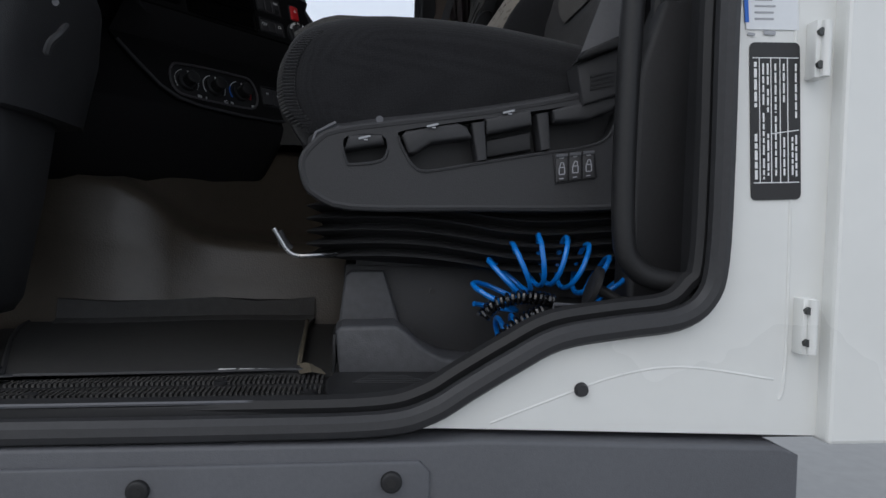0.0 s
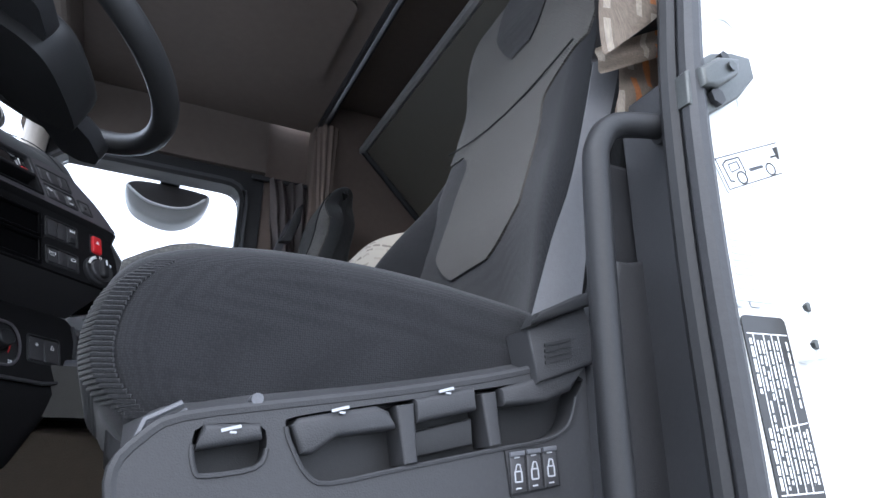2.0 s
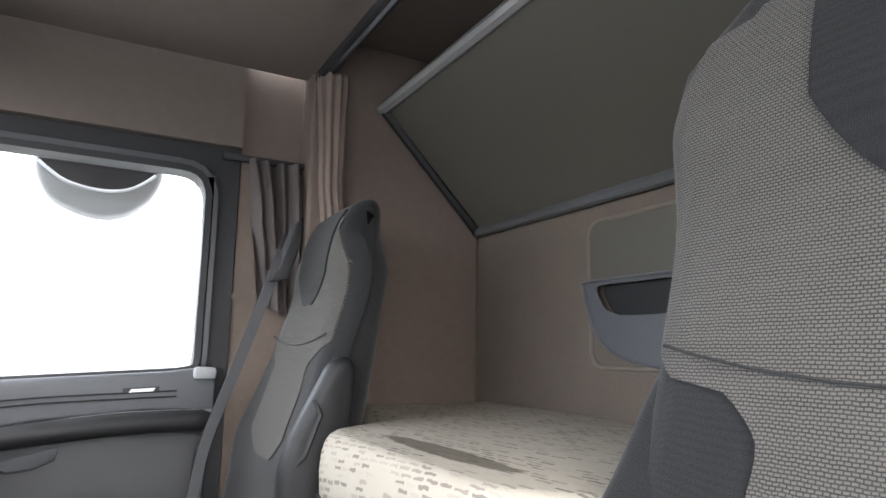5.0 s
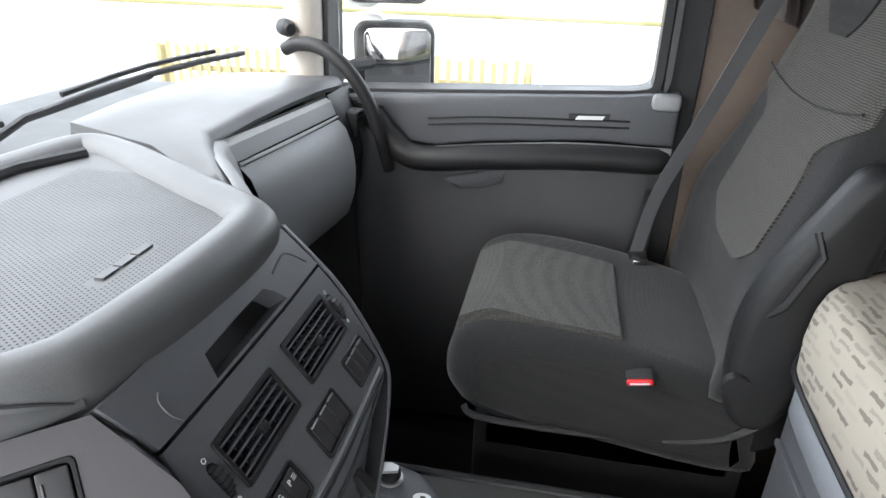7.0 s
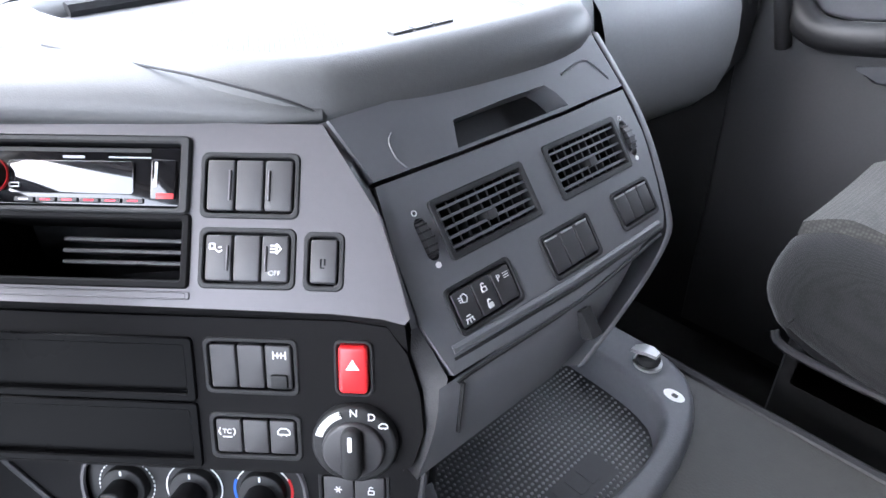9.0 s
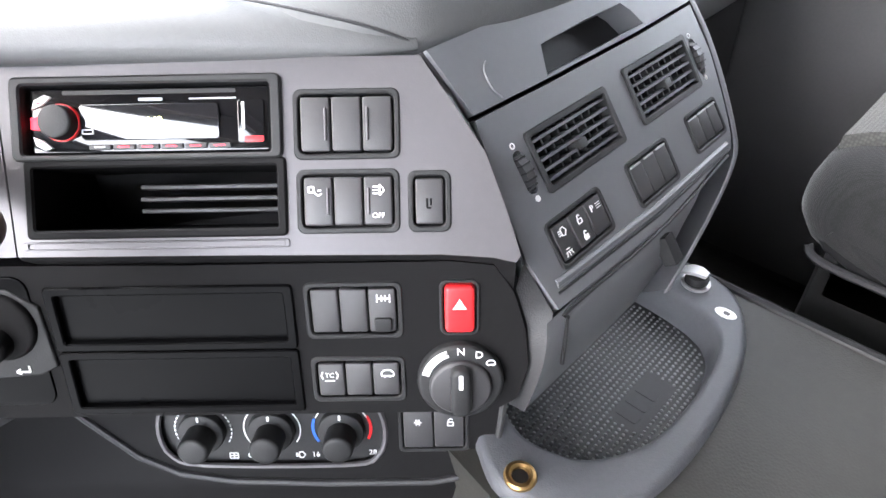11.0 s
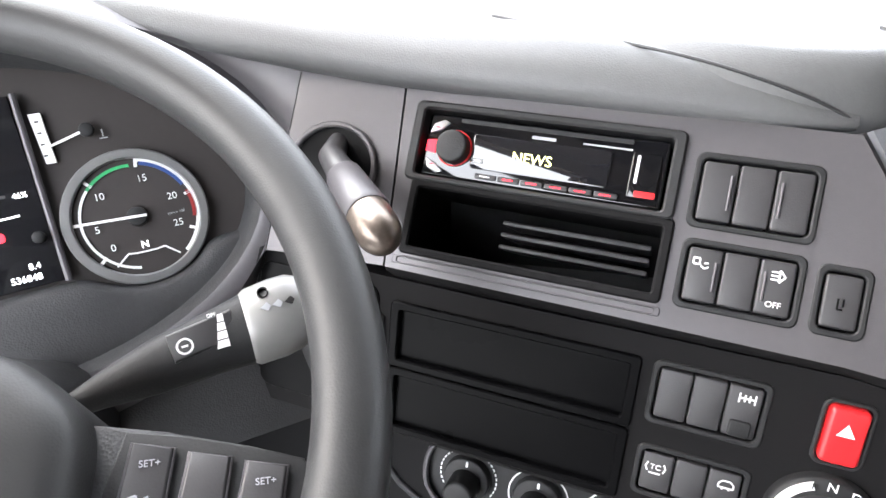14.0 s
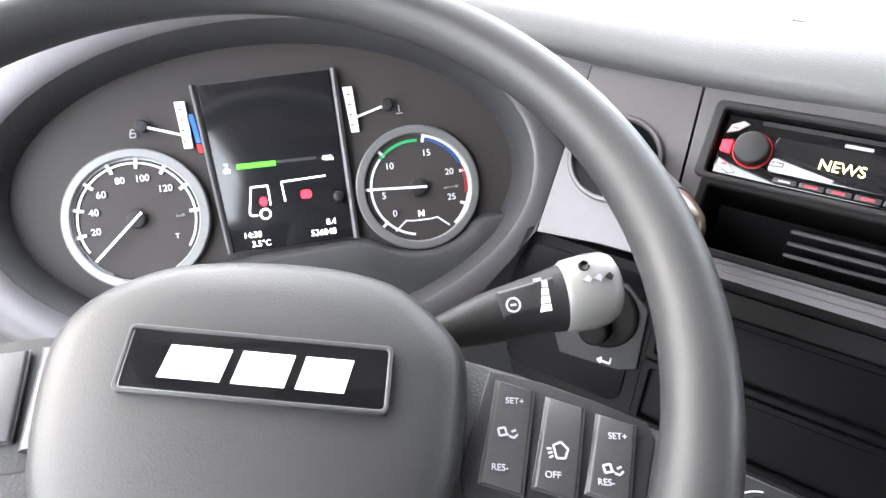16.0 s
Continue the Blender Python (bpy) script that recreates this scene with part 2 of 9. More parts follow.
def add_box(bm, lo, hi, bevel=0.0, m=None, seg=2):
    c, s = [(a + b) / 2 for a, b in zip(lo, hi)], [abs(b - a) for a, b in zip(lo, hi)]
    r = bmesh.ops.create_cube(bm, size=1, matrix=Matrix.LocRotScale(c, None, s))
    if bevel:
        es = list({e for v in r["verts"] for e in v.link_edges})
        g = bmesh.ops.bevel(bm, geom=es, offset=min(bevel, min(s) * 0.49), segments=seg, affect="EDGES", profile=0.5)
        vs = list({v for f in g["faces"] for v in f.verts} | {v for v in r["verts"] if v.is_valid})
    else:
        vs = r["verts"]
    if m is not None:
        allv = set()
        for v in vs:
            allv.add(v)
        bmesh.ops.transform(bm, matrix=m, verts=list(allv))
    return bm


def box(lo, hi, bevel=0.0, m=None, seg=2):
    return add_box(bmesh.new(), lo, hi, bevel, m, seg)


def loft(rings, cap=True, closed=True, bm=None):
    """Skin through rings of points, all of one length."""
    bm = bm or bmesh.new()
    rows = [[bm.verts.new(p) for p in ring] for ring in rings]
    n = len(rows[0])
    for a, b in zip(rows, rows[1:]):
        for i in range(n if closed else n - 1):
            j = (i + 1) % n
            bm.faces.new((a[i], a[j], b[j], b[i]))
    if cap and closed:
        bm.faces.new(rows[0][::-1])
        bm.faces.new(rows[-1])
    return bm


def tube(points, radius, sides=10, cap=True, bm=None, closed=False):
    """A round bar along a polyline; radius a number or one a point."""
    pts = [Vector(p) for p in points]
    n = len(pts)
    rad = radius if isinstance(radius, (list, tuple)) else [radius] * n
    rings, up = [], None
    for i, p in enumerate(pts):
        if closed:
            d = (pts[(i + 1) % n] - pts[i - 1]).normalized()
        else:
            d = (pts[min(i + 1, n - 1)] - pts[max(i - 1, 0)]).normalized()
        if up is None:
            up = d.orthogonal().normalized()
        up = (up - d * up.dot(d)).normalized()
        w = d.cross(up)
        rings.append([p + rad[i] * (math.cos(a) * up + math.sin(a) * w) for a in (2 * math.pi * k / sides for k in range(sides))])
    if closed:
        bm = bm or bmesh.new()
        rows = [[bm.verts.new(p) for p in ring] for ring in rings]
        for k in range(n):
            a, b = rows[k], rows[(k + 1) % n]
            sh = min(range(sides), key=lambda s: (a[0].co - b[s].co).length) if k == n - 1 else 0
            for i in range(sides):
                j = (i + 1) % sides
                bm.faces.new((a[i], a[j], b[(j + sh) % sides], b[(i + sh) % sides]))
        return bm
    return loft(rings, cap, True, bm)


def curve_pts(ctrl, per=6, closed=False):
    """A smooth line (Catmull-Rom) through control points."""
    c = [Vector(p) for p in ctrl]
    n, out = len(c), []
    for i in range(n if closed else n - 1):
        if closed:
            p0, p1, p2, p3 = c[i - 1], c[i], c[(i + 1) % n], c[(i + 2) % n]
        else:
            p0, p1, p2, p3 = c[max(i - 1, 0)], c[i], c[i + 1], c[min(i + 2, n - 1)]
        for k in range(per):
            t = k / per
            out.append(0.5 * ((2 * p1) + (p2 - p0) * t + (2 * p0 - 5 * p1 + 4 * p2 - p3) * t * t + (3 * p1 - p0 - 3 * p2 + p3) * t**3))
    if not closed:
        out.append(c[-1])
    return out


def shrink(poly, d):
    """A closed 2D outline moved inwards by d."""
    n = len(poly)
    area = sum(poly[i][0] * poly[(i + 1) % n][1] - poly[(i + 1) % n][0] * poly[i][1] for i in range(n))
    s, out = (1 if area > 0 else -1), []
    for i in range(n):
        a, b, c = Vector(poly[i - 1]), Vector(poly[i]), Vector(poly[(i + 1) % n])
        e, f = (b - a), (c - b)
        nn = Vector((-(e.y + f.y), e.x + f.x))
        nn = nn.normalized() if nn.length > 1e-9 else Vector((0, 0))
        out.append(tuple(b + s * d * nn))
    return out


def pillow(profile, y0, y1, r, steps=5, shape=None):
    """A closed outline in x and z, carried from y0 to y1, with rounded ends."""
    prof = [(p[0], p[1]) for p in profile]
    rings = []
    for k in range(steps + 1):
        a = math.pi / 2 * k / steps
        rings.append((y0 + r * (1 - math.sin(a)), shrink(prof, r * (1 - math.cos(a)))))
    rings = rings[::-1]
    mid = [(y0 + r + (y1 - y0 - 2 * r) * k / 8, prof) for k in range(1, 8)]
    far = [(y1 - (y - y0), q) for y, q in rings[::-1]]
    out = [[(x, y, z) for x, z in q] for y, q in rings + mid + far]
    if shape:
        out = [[shape(*p) for p in ring] for ring in out]
    return loft(out)


def rrect(u0, v0, u1, v1, r, n=4):
    """A rounded rectangle, as (u, v) points."""
    out = []
    for cx, cy, a0 in ((u1 - r, v1 - r, 0), (u0 + r, v1 - r, 90), (u0 + r, v0 + r, 180), (u1 - r, v0 + r, 270)):
        for k in range(n + 1):
            a = radians(a0 + 90 * k / n)
            out.append((cx + r * math.cos(a), cy + r * math.sin(a)))
    return out


def ellipse(cu, cv, a, b=None, n=32):
    b = b or a
    return [(cu + a * math.cos(2 * math.pi * k / n), cv + b * math.sin(2 * math.pi * k / n)) for k in range(n)]


class Plane:
    """A flat face of the place: u to the right, v down, n outwards."""

    def __init__(self, origin, right, down):
        self.o, self.u = Vector(origin), Vector(right).normalized()
        d = Vector(down)
        self.v = (d - self.u * self.u.dot(d)).normalized()
        self.n = self.u.cross(-self.v)
        self.m = Matrix((self.u, -self.v, self.n)).transposed().to_4x4()
        self.m.translation = self.o

    def at(self, u, v, n=0.0):
        return self.o + self.u * u + self.v * v + self.n * n

    def slab(self, outline, n0, n1, bevel=0.0, bm=None):
        """An outline raised from n0 to n1, its upper rim rounded."""
        levels = [(n0, outline)]
        if bevel:
            for k in range(4):
                a = math.pi / 2 * k / 3
                levels.append((n1 - bevel + bevel * math.sin(a), shrink(outline, bevel * (1 - math.cos(a)))))
        else:
            levels.append((n1, outline))
        return loft([[self.at(u, v, n) for u, v in q] for n, q in levels], bm=bm)

    def rim(self, outer, inner, n0, n1, n_in=None, bevel=0.001, bm=None):
        """A frame between two outlines of one length."""
        n_in = n0 if n_in is None else n_in
        mid_o, mid_i = shrink(outer, bevel), shrink(inner, -bevel)
        lv = [(n0, outer), (n1 - bevel, outer), (n1, mid_o), (n1, mid_i), (n1 - bevel, inner), (n_in, inner)]
        return loft([[self.at(u, v, n) for u, v in q] for n, q in lv], cap=False, bm=bm)

    def plate(self, outer, holes, back=-0.02, n=0.0, hole_back=-0.02):
        """A face with openings, and a skirt behind each edge."""
        bm = bmesh.new()
        edges = []
        for loop, b in [(outer, back)] + [(h, hole_back) for h in holes]:
            vs = [bm.verts.new(self.at(u, v, n)) for u, v in loop]
            bk = [bm.verts.new(self.at(u, v, n + b)) for u, v in loop]
            for i in range(len(vs)):
                j = (i + 1) % len(vs)
                edges.append(bm.edges.new((vs[i], vs[j])))
            for i in range(len(vs)):
                j = (i + 1) % len(vs)
                bm.faces.new((vs[i], vs[j], bk[j], bk[i]))
        bmesh.ops.triangle_fill(bm, use_beauty=True, use_dissolve=False, edges=edges, normal=self.n)
        return bm

    def bar(self, pts, width, n0, n1, bm=None):
        """A thin printed line along (u, v) points."""
        bm = bm or bmesh.new()
        for (a, b), (c, d) in zip(pts, pts[1:]):
            e = Vector((c - a, d - b))
            if e.length < 1e-7:
                continue
            w = Vector((-e.y, e.x)).normalized() * width / 2
            q = [(a + w.x, b + w.y), (c + w.x, d + w.y), (c - w.x, d - w.y), (a - w.x, b - w.y)]
            self.slab(q, n0, n1, bm=bm)
        return bm


def lettering(text, size, plane, u, v, n=0.0, depth=0.0004, turn=0.0, align="CENTER", wide=1.0):
    """Words as a mesh on a plane, with the built-in letters."""
    cu = bpy.data.curves.new("letters", "FONT")
    cu.body, cu.size, cu.extrude, cu.align_x, cu.align_y = text, size, depth, align, "CENTER"
    tmp = bpy.data.objects.new("letters", cu)
    me = bpy.data.meshes.new_from_object(tmp)
    bm = bmesh.new()
    bm.from_mesh(me)
    bpy.data.objects.remove(tmp)
    bpy.data.meshes.remove(me)
    bpy.data.curves.remove(cu)
    m = plane.m.copy()
    m.translation = plane.at(u, v, n)
    bmesh.ops.transform(bm, matrix=m @ pose(0, 0, 0, 0, 0, turn) @ Matrix.Diagonal((wide, 1, 1, 1)), verts=bm.verts)
    return bm


def merged(*bms):
    out = bmesh.new()
    for b in bms:
        me = bpy.data.meshes.new("tmp")
        b.to_mesh(me)
        b.free()
        out.from_mesh(me)
        bpy.data.meshes.remove(me)
    return out


XZ = lambda y: Plane((0, y, 0), (1, 0, 0), (0, 0, -1))  # faces -y (seen from the left of the truck)

# ======== the outside ========
bm = bmesh.new()
for k in range(1):
    vs = [bm.verts.new(p) for p in ((-400, -400, -1.45), (400, -400, -1.45), (400, 400, -1.45), (-400, 400, -1.45))]
    bm.faces.new(vs)
structure("ground", bm, M_TARMAC, "pale wet concrete yard reaching to the horizon", "ground", False)
bm = box((-60, 30, -1.44), (60, 60, -1.30), 0.02)
structure("verge", bm, M_GRASS, "strip of winter grass beyond the yard", "grass", False)
fence = thing("fence", "timber paling fence along the yard", "fence", (-5.0, 9.0, -1.45))
post = box((-0.032, -0.02, 0), (0.032, 0.0, 1.5), 0.006)
me_post = bpy.data.meshes.new("slat")
post.to_mesh(me_post)
post.free()
me_post.materials.append(M_WOOD)
for k in range(36):
    ob = new("slat", me_post)
    ob.parent = fence
    ob.location = (k * 0.143, 0.01 * math.sin(k * 2.1), 0.025 * math.sin(k * 1.7))
part("rail", box((-5.1, 9.012, -0.30), (0.08, 9.06, -0.22), 0.005), M_WOOD, fence, smooth=False)
part("rail", box((-5.1, 9.012, -1.2), (0.08, 9.06, -1.1), 0.005), M_WOOD, fence, smooth=False)
for k in range(3):
    part("post", box((-5.05 + 2.5 * k, 9.062, -1.45), (-4.95 + 2.5 * k, 9.16, 0.02), 0.008), M_WOOD, fence, smooth=False)

# ======== the cab's shell ========
# floor, in the two footwells and behind
structure("floor", box((-0.75, 0.20, -0.05), (1.66, 2.42, 0.008)), M_MAT, "dark rubber covered cab floor", "floor", False)

# passenger side wall with its window opening; a face seen from the inside
PW = Plane((0, 2.39, 0), (1, 0, 0), (0, 0, -1))  # u = x, v = -z
def inside_wall(outline, holes, name, material, label, cat, y=2.39, thick=0.10):
    pl = Plane((0, y, 0), (1, 0, 0), (0, 0, -1))
    return structure(name, pl.plate(outline, holes, back=-thick, hole_back=-thick), material, label, cat)
win = [(-0.10, -0.985), (0.62, -1.021), (0.655, -1.027), (0.669, -1.038), (0.672, -1.06), (0.672, -1.53), (0.669, -1.556), (0.658, -1.584), (0.640, -1.603), (0.615, -1.613), (0.585, -1.616), (-0.02, -1.62), (-0.085, -1.56)]
inside_wall([(-0.75, 0.06), (0.76, 0.06), (0.76, -1.70), (-0.15, -1.70), (-0.17, -0.96), (-0.75, -0.94)], [win], "wall_east_door", M_DARK, "dark lining behind the passenger door", "wall")
inside_wall([(0.764, 0.06), (1.66, 0.06), (1.66, -2.15), (0.764, -2.15)], [], "wall_east", M_SIDEBROWN, "brown cloth covered side wall", "wall", 2.40)
inside_wall([(-0.20, -1.704), (0.760, -1.704), (0.760, -2.15), (-0.20, -2.15)], [], "wall_east_upper", M_TRIM, "beige lining above the passenger window", "wall", 2.37)
structure("wall_rear", box((1.57, 0.20, -0.05), (1.67, 2.5, 2.15)), M_WALLCLOTH, "beige cloth covered rear wall", "wall", False)
structure("wall_side_panel", box((0.95, 2.285, 0.6), (1.57, 2.399, 2.1), 0.01), M_SIDEBROWN, "brown moulded panel beside the bunk", "wall", False)
# front: bulkhead under the windscreen, and the header above it
structure("wall_front", box((-0.80, 0.19, -0.06), (-0.74, 2.48, 0.95)), M_DARK, "dark bulkhead under the windscreen", "wall", False)
structure("header", box((-0.28, 0.19, 1.76), (-0.02, 2.36, 2.0), 0.02), M_TRIM, "beige header above the windscreen", "wall", False)
structure("ceiling", box((-0.02, 0.19, 1.96), (0.97, 2.36, 2.02), 0.004), M_TRIM, "brown moulded headlining", "ceiling", False)
structure("ceiling_rear", box((0.97, 0.19, 2.10), (1.66, 2.39, 2.16)), M_TRIM, "brown headlining over the bunk", "ceiling", False)
# the driver's side wall behind the door opening, and above it
structure("wall_west", box((1.00, 0.225, -0.05), (1.66, 0.275, 2.15)), M_TRIM, "beige side wall behind the driver's door", "wall", False)
structure("wall_west_upper", box((-0.75, 0.225, 1.70), (1.00, 0.275, 2.15)), M_TRIM, "lining above the driver's door", "wall", False)

# A-pillars and windscreen
def pillar(name, pts, r, label):
    return structure(name, tube(pts, r, 12), M_CREAM, label, "pillar")
PE = pillar("pillar_east", [(-0.15, 2.36, 0.95), (-0.145, 2.36, 1.15), (-0.13, 2.34, 1.78)], 0.045, "cream trimmed windscreen pillar")
part("knob", tube([(-0.178, 2.318, 1.136), (-0.160, 2.300, 1.135), (-0.150, 2.292, 1.134)], [0.020, 0.019, 0.012], 16), M_BLACK, PE, "round black knob")
pillar("pillar_west", [(-0.32, 0.20, 0.80), (-0.28, 0.20, 1.15), (-0.20, 0.20, 1.85)], 0.055, "cream trimmed windscreen pillar")
ws = thing("windscreen", "large clear laminated windscreen", "window", (-0.45, 1.24, 1.0), kind="structure")
g = part("pane", loft([[(-0.17, 2.31, 1.0), (-0.225, 1.95, 1.0), (-0.33, 1.68, 1.0), (-0.385, 1.24, 1.0), (-0.35, 0.63, 1.0), (-0.32, 0.14, 1.0)],
                       [(-0.11, 2.31, 1.78), (-0.14, 1.95, 1.78), (-0.20, 1.68, 1.78), (-0.24, 1.24, 1.78), (-0.22, 0.63, 1.78), (-0.19, 0.14, 1.78)]], closed=False), M_GLASS, ws)
g.visible_shadow = False

# passenger door: inner panel, armrest, window frame and glass
pd = thing("passenger_door", "closed passenger door with dark grey plastic trim", "door", (0.3, 2.38, 0.0))
lower = [(-0.02, -0.06), (0.70, -0.06), (0.715, -0.90), (0.55, -0.905), (0.30, -0.885), (0.17, -0.865), (0.09, -0.875), (0.02, -0.95), (-0.04, -0.97)]
DP = Plane((0, 2.385, 0), (1, 0, 0), (0, 0, -1))
part("lower_panel", DP.slab(lower[::-1], 0.0, 0.035, 0.008), M_DOORTRIM, pd)
upper = [(-0.06, -0.98), (0.02, -0.957), (0.095, -0.885), (0.18, -0.878), (0.30, -0.897), (0.55, -0.917), (0.722, -0.913), (0.722, -1.03), (0.66, -1.03), (0.60, -1.022), (0.30, -1.006), (0.0, -0.99)]
part("upper_panel", DP.slab(upper, 0.0, 0.05, 0.01), M_STEP, pd)
arm = [(0.08, 2.33, 0.885), (0.15, 2.315, 0.875), (0.30, 2.31, 0.892), (0.50, 2.312, 0.910), (0.715, 2.315, 0.912)]
part("trim_strip", tube(curve_pts(arm), 0.008, 8), M_SILVER, pd, "pale trim strip")
rail = [(0.02, 2.33, 0.955), (0.07, 2.315, 0.90), (0.14, 2.30, 0.858), (0.30, 2.295, 0.872), (0.50, 2.30, 0.888), (0.71, 2.31, 0.89)]
part("armrest", tube(curve_pts(rail), [0.018] + [0.03] * 29 + [0.02], 12), M_BLACK, pd)
part("pull_recess", DP.slab([(0.20, -0.80), (0.35, -0.835), (0.345, -0.80), (0.30, -0.78), (0.24, -0.775)], 0.03, 0.048, 0.006), M_STEP, pd)
for dz in (0.930, 0.945):
    part("groove", tube(curve_pts([(0.16, 2.334, dz + 0.0), (0.3, 2.333, dz + 0.012), (0.5, 2.333, dz + 0.02), (0.62, 2.333, dz + 0.024)]), 0.0025, 6), M_BLACK, pd)
part("name_plate", DP.slab([(0.485, -0.962), (0.575, -0.966), (0.575, -0.982), (0.485, -0.978)], 0.048, 0.053), M_DARK, pd)
part("door_badge", DP.slab([(0.50, -0.966), (0.56, -0.969), (0.565, -0.978), (0.505, -0.975)], 0.053, 0.055), M_PRINT, pd, "pale worn badge")
part("lock_cap", box((0.66, 2.31, 1.0), (0.72, 2.345, 1.035), 0.01), M_LIGHTDASH, pd)
pw = thing("passenger_window", "closed passenger side window", "window", (0.3, 2.39, 1.0), kind="structure")
def grow(poly, d):
    return shrink(poly, -d)
part("window_frame", PW.rim(grow(win, 0.028), shrink(win, 0.006), -0.02, 0.02), M_FRAMEGREY, pw)
part("inner_seal", PW.rim(grow(win, 0.010), shrink(win, 0.010), -0.02, 0.024), M_RUBBER, pw)
g = part("pane", PW.slab(win, -0.075, -0.070), M_GLASS, pw)
g.visible_shadow = False
part("glass_channel", box((0.664, 2.37, 1.03), (0.688, 2.385, 1.60), 0.003), M_SILVER, pw)

# ======== the engine tunnel and the tray on it ========
rings = []
for x, side, top, led, dk in ((-0.74, 0.74, 0.45, 0.375, 0.0), (-0.35, 0.78, 0.45, 0.36, 0.0), (-0.12, 0.81, 0.45, 0.335, 0.0), (-0.05, 0.825, 0.45, 0.30, 0.01), (0.0, 0.845, 0.45, 0.245, 0.02), (0.04, 0.865, 0.45, 0.215, 0.04), (0.10, 0.875, 0.45, 0.205, 0.08), (0.16, 0.885, 0.45, 0.200, 0.12), (0.35, 0.90, 0.45, 0.195, 0.14), (0.95, 0.91, 0.45, 0.195, 0.14)):
    rings.append([(x, side - 0.03, -0.01), (x, side, 0.03), (x, side + 0.01, led * 0.55), (x, side + 0.015, led - 0.03), (x, side + 0.035, led - 0.006), (x, side + 0.07, led),
                  (x, side + 0.12 + 0.8 * dk, led + 0.004 + (top - led) * 0.1), (x, side + 0.17 + dk, top - 0.02), (x, side + 0.21 + dk, top), (x, 1.55, top), (x, 1.575, top - 0.03), (x, 1.58, -0.01)])
structure("engine_tunnel", loft(rings, cap=True), M_VINYL, "brown grained vinyl covered engine tunnel", "tunnel", angle=60)

# ======== seats ========
def seat(y, x0, z0, label, height=0.93, arm_side=1, lean=0.26, adx=0.0, adz=0.0, py=0.0, deep=0.0, cloth=None, far=0.185, near=0.185, reach=0.46, back=0.50, pad_at=0.62, shoulder=0.24, lobe=0.155, half=0.26, waist=0.40, dip=0.0, wings=0.0, crown=0.75, inner=0.0, flare=0.06, over=0.0):
    """A truck seat facing -x: y its middle, x0 its front edge, z0 the top of its cushion."""
    st = thing("truck_seat", label, "seat", (x0 + 0.3, y, 0))
    d = 0.54
    cloth = cloth or M_SEATDARK
    prof = curve_pts([(x0, z0 - 0.11, 0), (x0 + 0.012, z0 - 0.055, 0), (x0 + 0.05, z0 - 0.02, 0), (x0 + 0.14, z0, 0), (x0 + 0.28, z0 + 0.002, 0), (x0 + 0.42, z0 - 0.012, 0), (x0 + d, z0 - 0.04, 0),
                      (x0 + d + 0.02, z0 - 0.12, 0), (x0 + d, z0 - 0.195 - deep, 0), (x0 + 0.28, z0 - 0.20 - deep, 0), (x0 + 0.07, z0 - 0.19 - 0.3 * deep, 0), (x0 + 0.015, z0 - 0.155, 0)], 4, True)
    def bow(x, yy, z):
        s = (yy - y) / half
        w = 1 - 0.05 * max(0, (x0 + 0.15 - x) / 0.15)
        return (x, y + (yy - y) * w, z - dip * max(0, x - x0 - 0.08) / 0.45 + (0.012 * s * s if z > z0 - 0.06 else 0))
    part("cushion", pillow([(p[0], p[1]) for p in prof], y - half - over, y + half, 0.055, 5, bow), cloth, st, "dark grey cloth cushion")
    # paler insert on the cushion
    rows = [[(x0 + 0.016, y + s * (far if s > 0 else near) * 0.92, z0 - 0.075) for s in (-1, -0.97, -0.5, 0, 0.5, 0.97, 1)]]
    for i in range(21):
        x = x0 + 0.02 + reach * i / 20
        zt = z0 + (-0.045 * max(0, 1 - (x - x0) / 0.09) ** 1.6 if x < x0 + 0.09 else 0) + (-0.028 * max(0, (x - x0 - 0.28) / 0.26) if x > x0 + 0.28 else 0.0)
        hw = lambda s: (far if s > 0 else near) + 0.012 * math.sin(math.pi * i / 20)
        rows.append([(x, y + s * hw(s), zt - dip * max(0, x - x0 - 0.08) / 0.45 + 0.011 + 0.012 * (s * hw(s) / half) ** 2 - (0.020 if abs(s) == 1 or i == 20 else 0)) for s in (-1, -0.97, -0.5, 0, 0.5, 0.97, 1)])
    part("cushion_insert", loft(rows, closed=False), M_SEATMID, st, "paler woven centre panel")
    # backrest, leaning back, narrowing to the head
    bx, bz = x0 + back, z0 + 0.02
    zt = bz + height
    def bw(z):
        t = (z - bz) / height
        return 0.255 + (shoulder - 0.255) * max(0, t - 0.45) / 0.3 if t < crown else max(0.15, shoulder - 0.09 * min(1, (t - crown) / 0.13) ** 0.9)
    pts = [(0.0, -0.12), (-0.015, 0.02), (-0.028, 0.15), (-0.012, 0.30), (0.0, 0.45), (0.01, 0.60), (0.0, 0.72), (0.005, 0.82), (0.03, 0.90), (0.07, 0.93),
           (0.105, 0.90), (0.115, 0.80), (0.12, 0.60), (0.13, 0.40), (0.135, 0.20), (0.12, 0.0), (0.09, -0.12)]
    k = height / 0.93
    prof = curve_pts([(bx + u + lean * max(v, -0.1) * k, bz + v * k, 0) for u, v in pts], 3, True)
    def hug(t):
        """How far the side bolsters stand forward, by height."""
        return max(0, 1 - t / 0.5) ** 1.1 - (0.35 * math.exp(-(((t - 0.72) / 0.15) ** 2)) if t > 0.4 else 0)
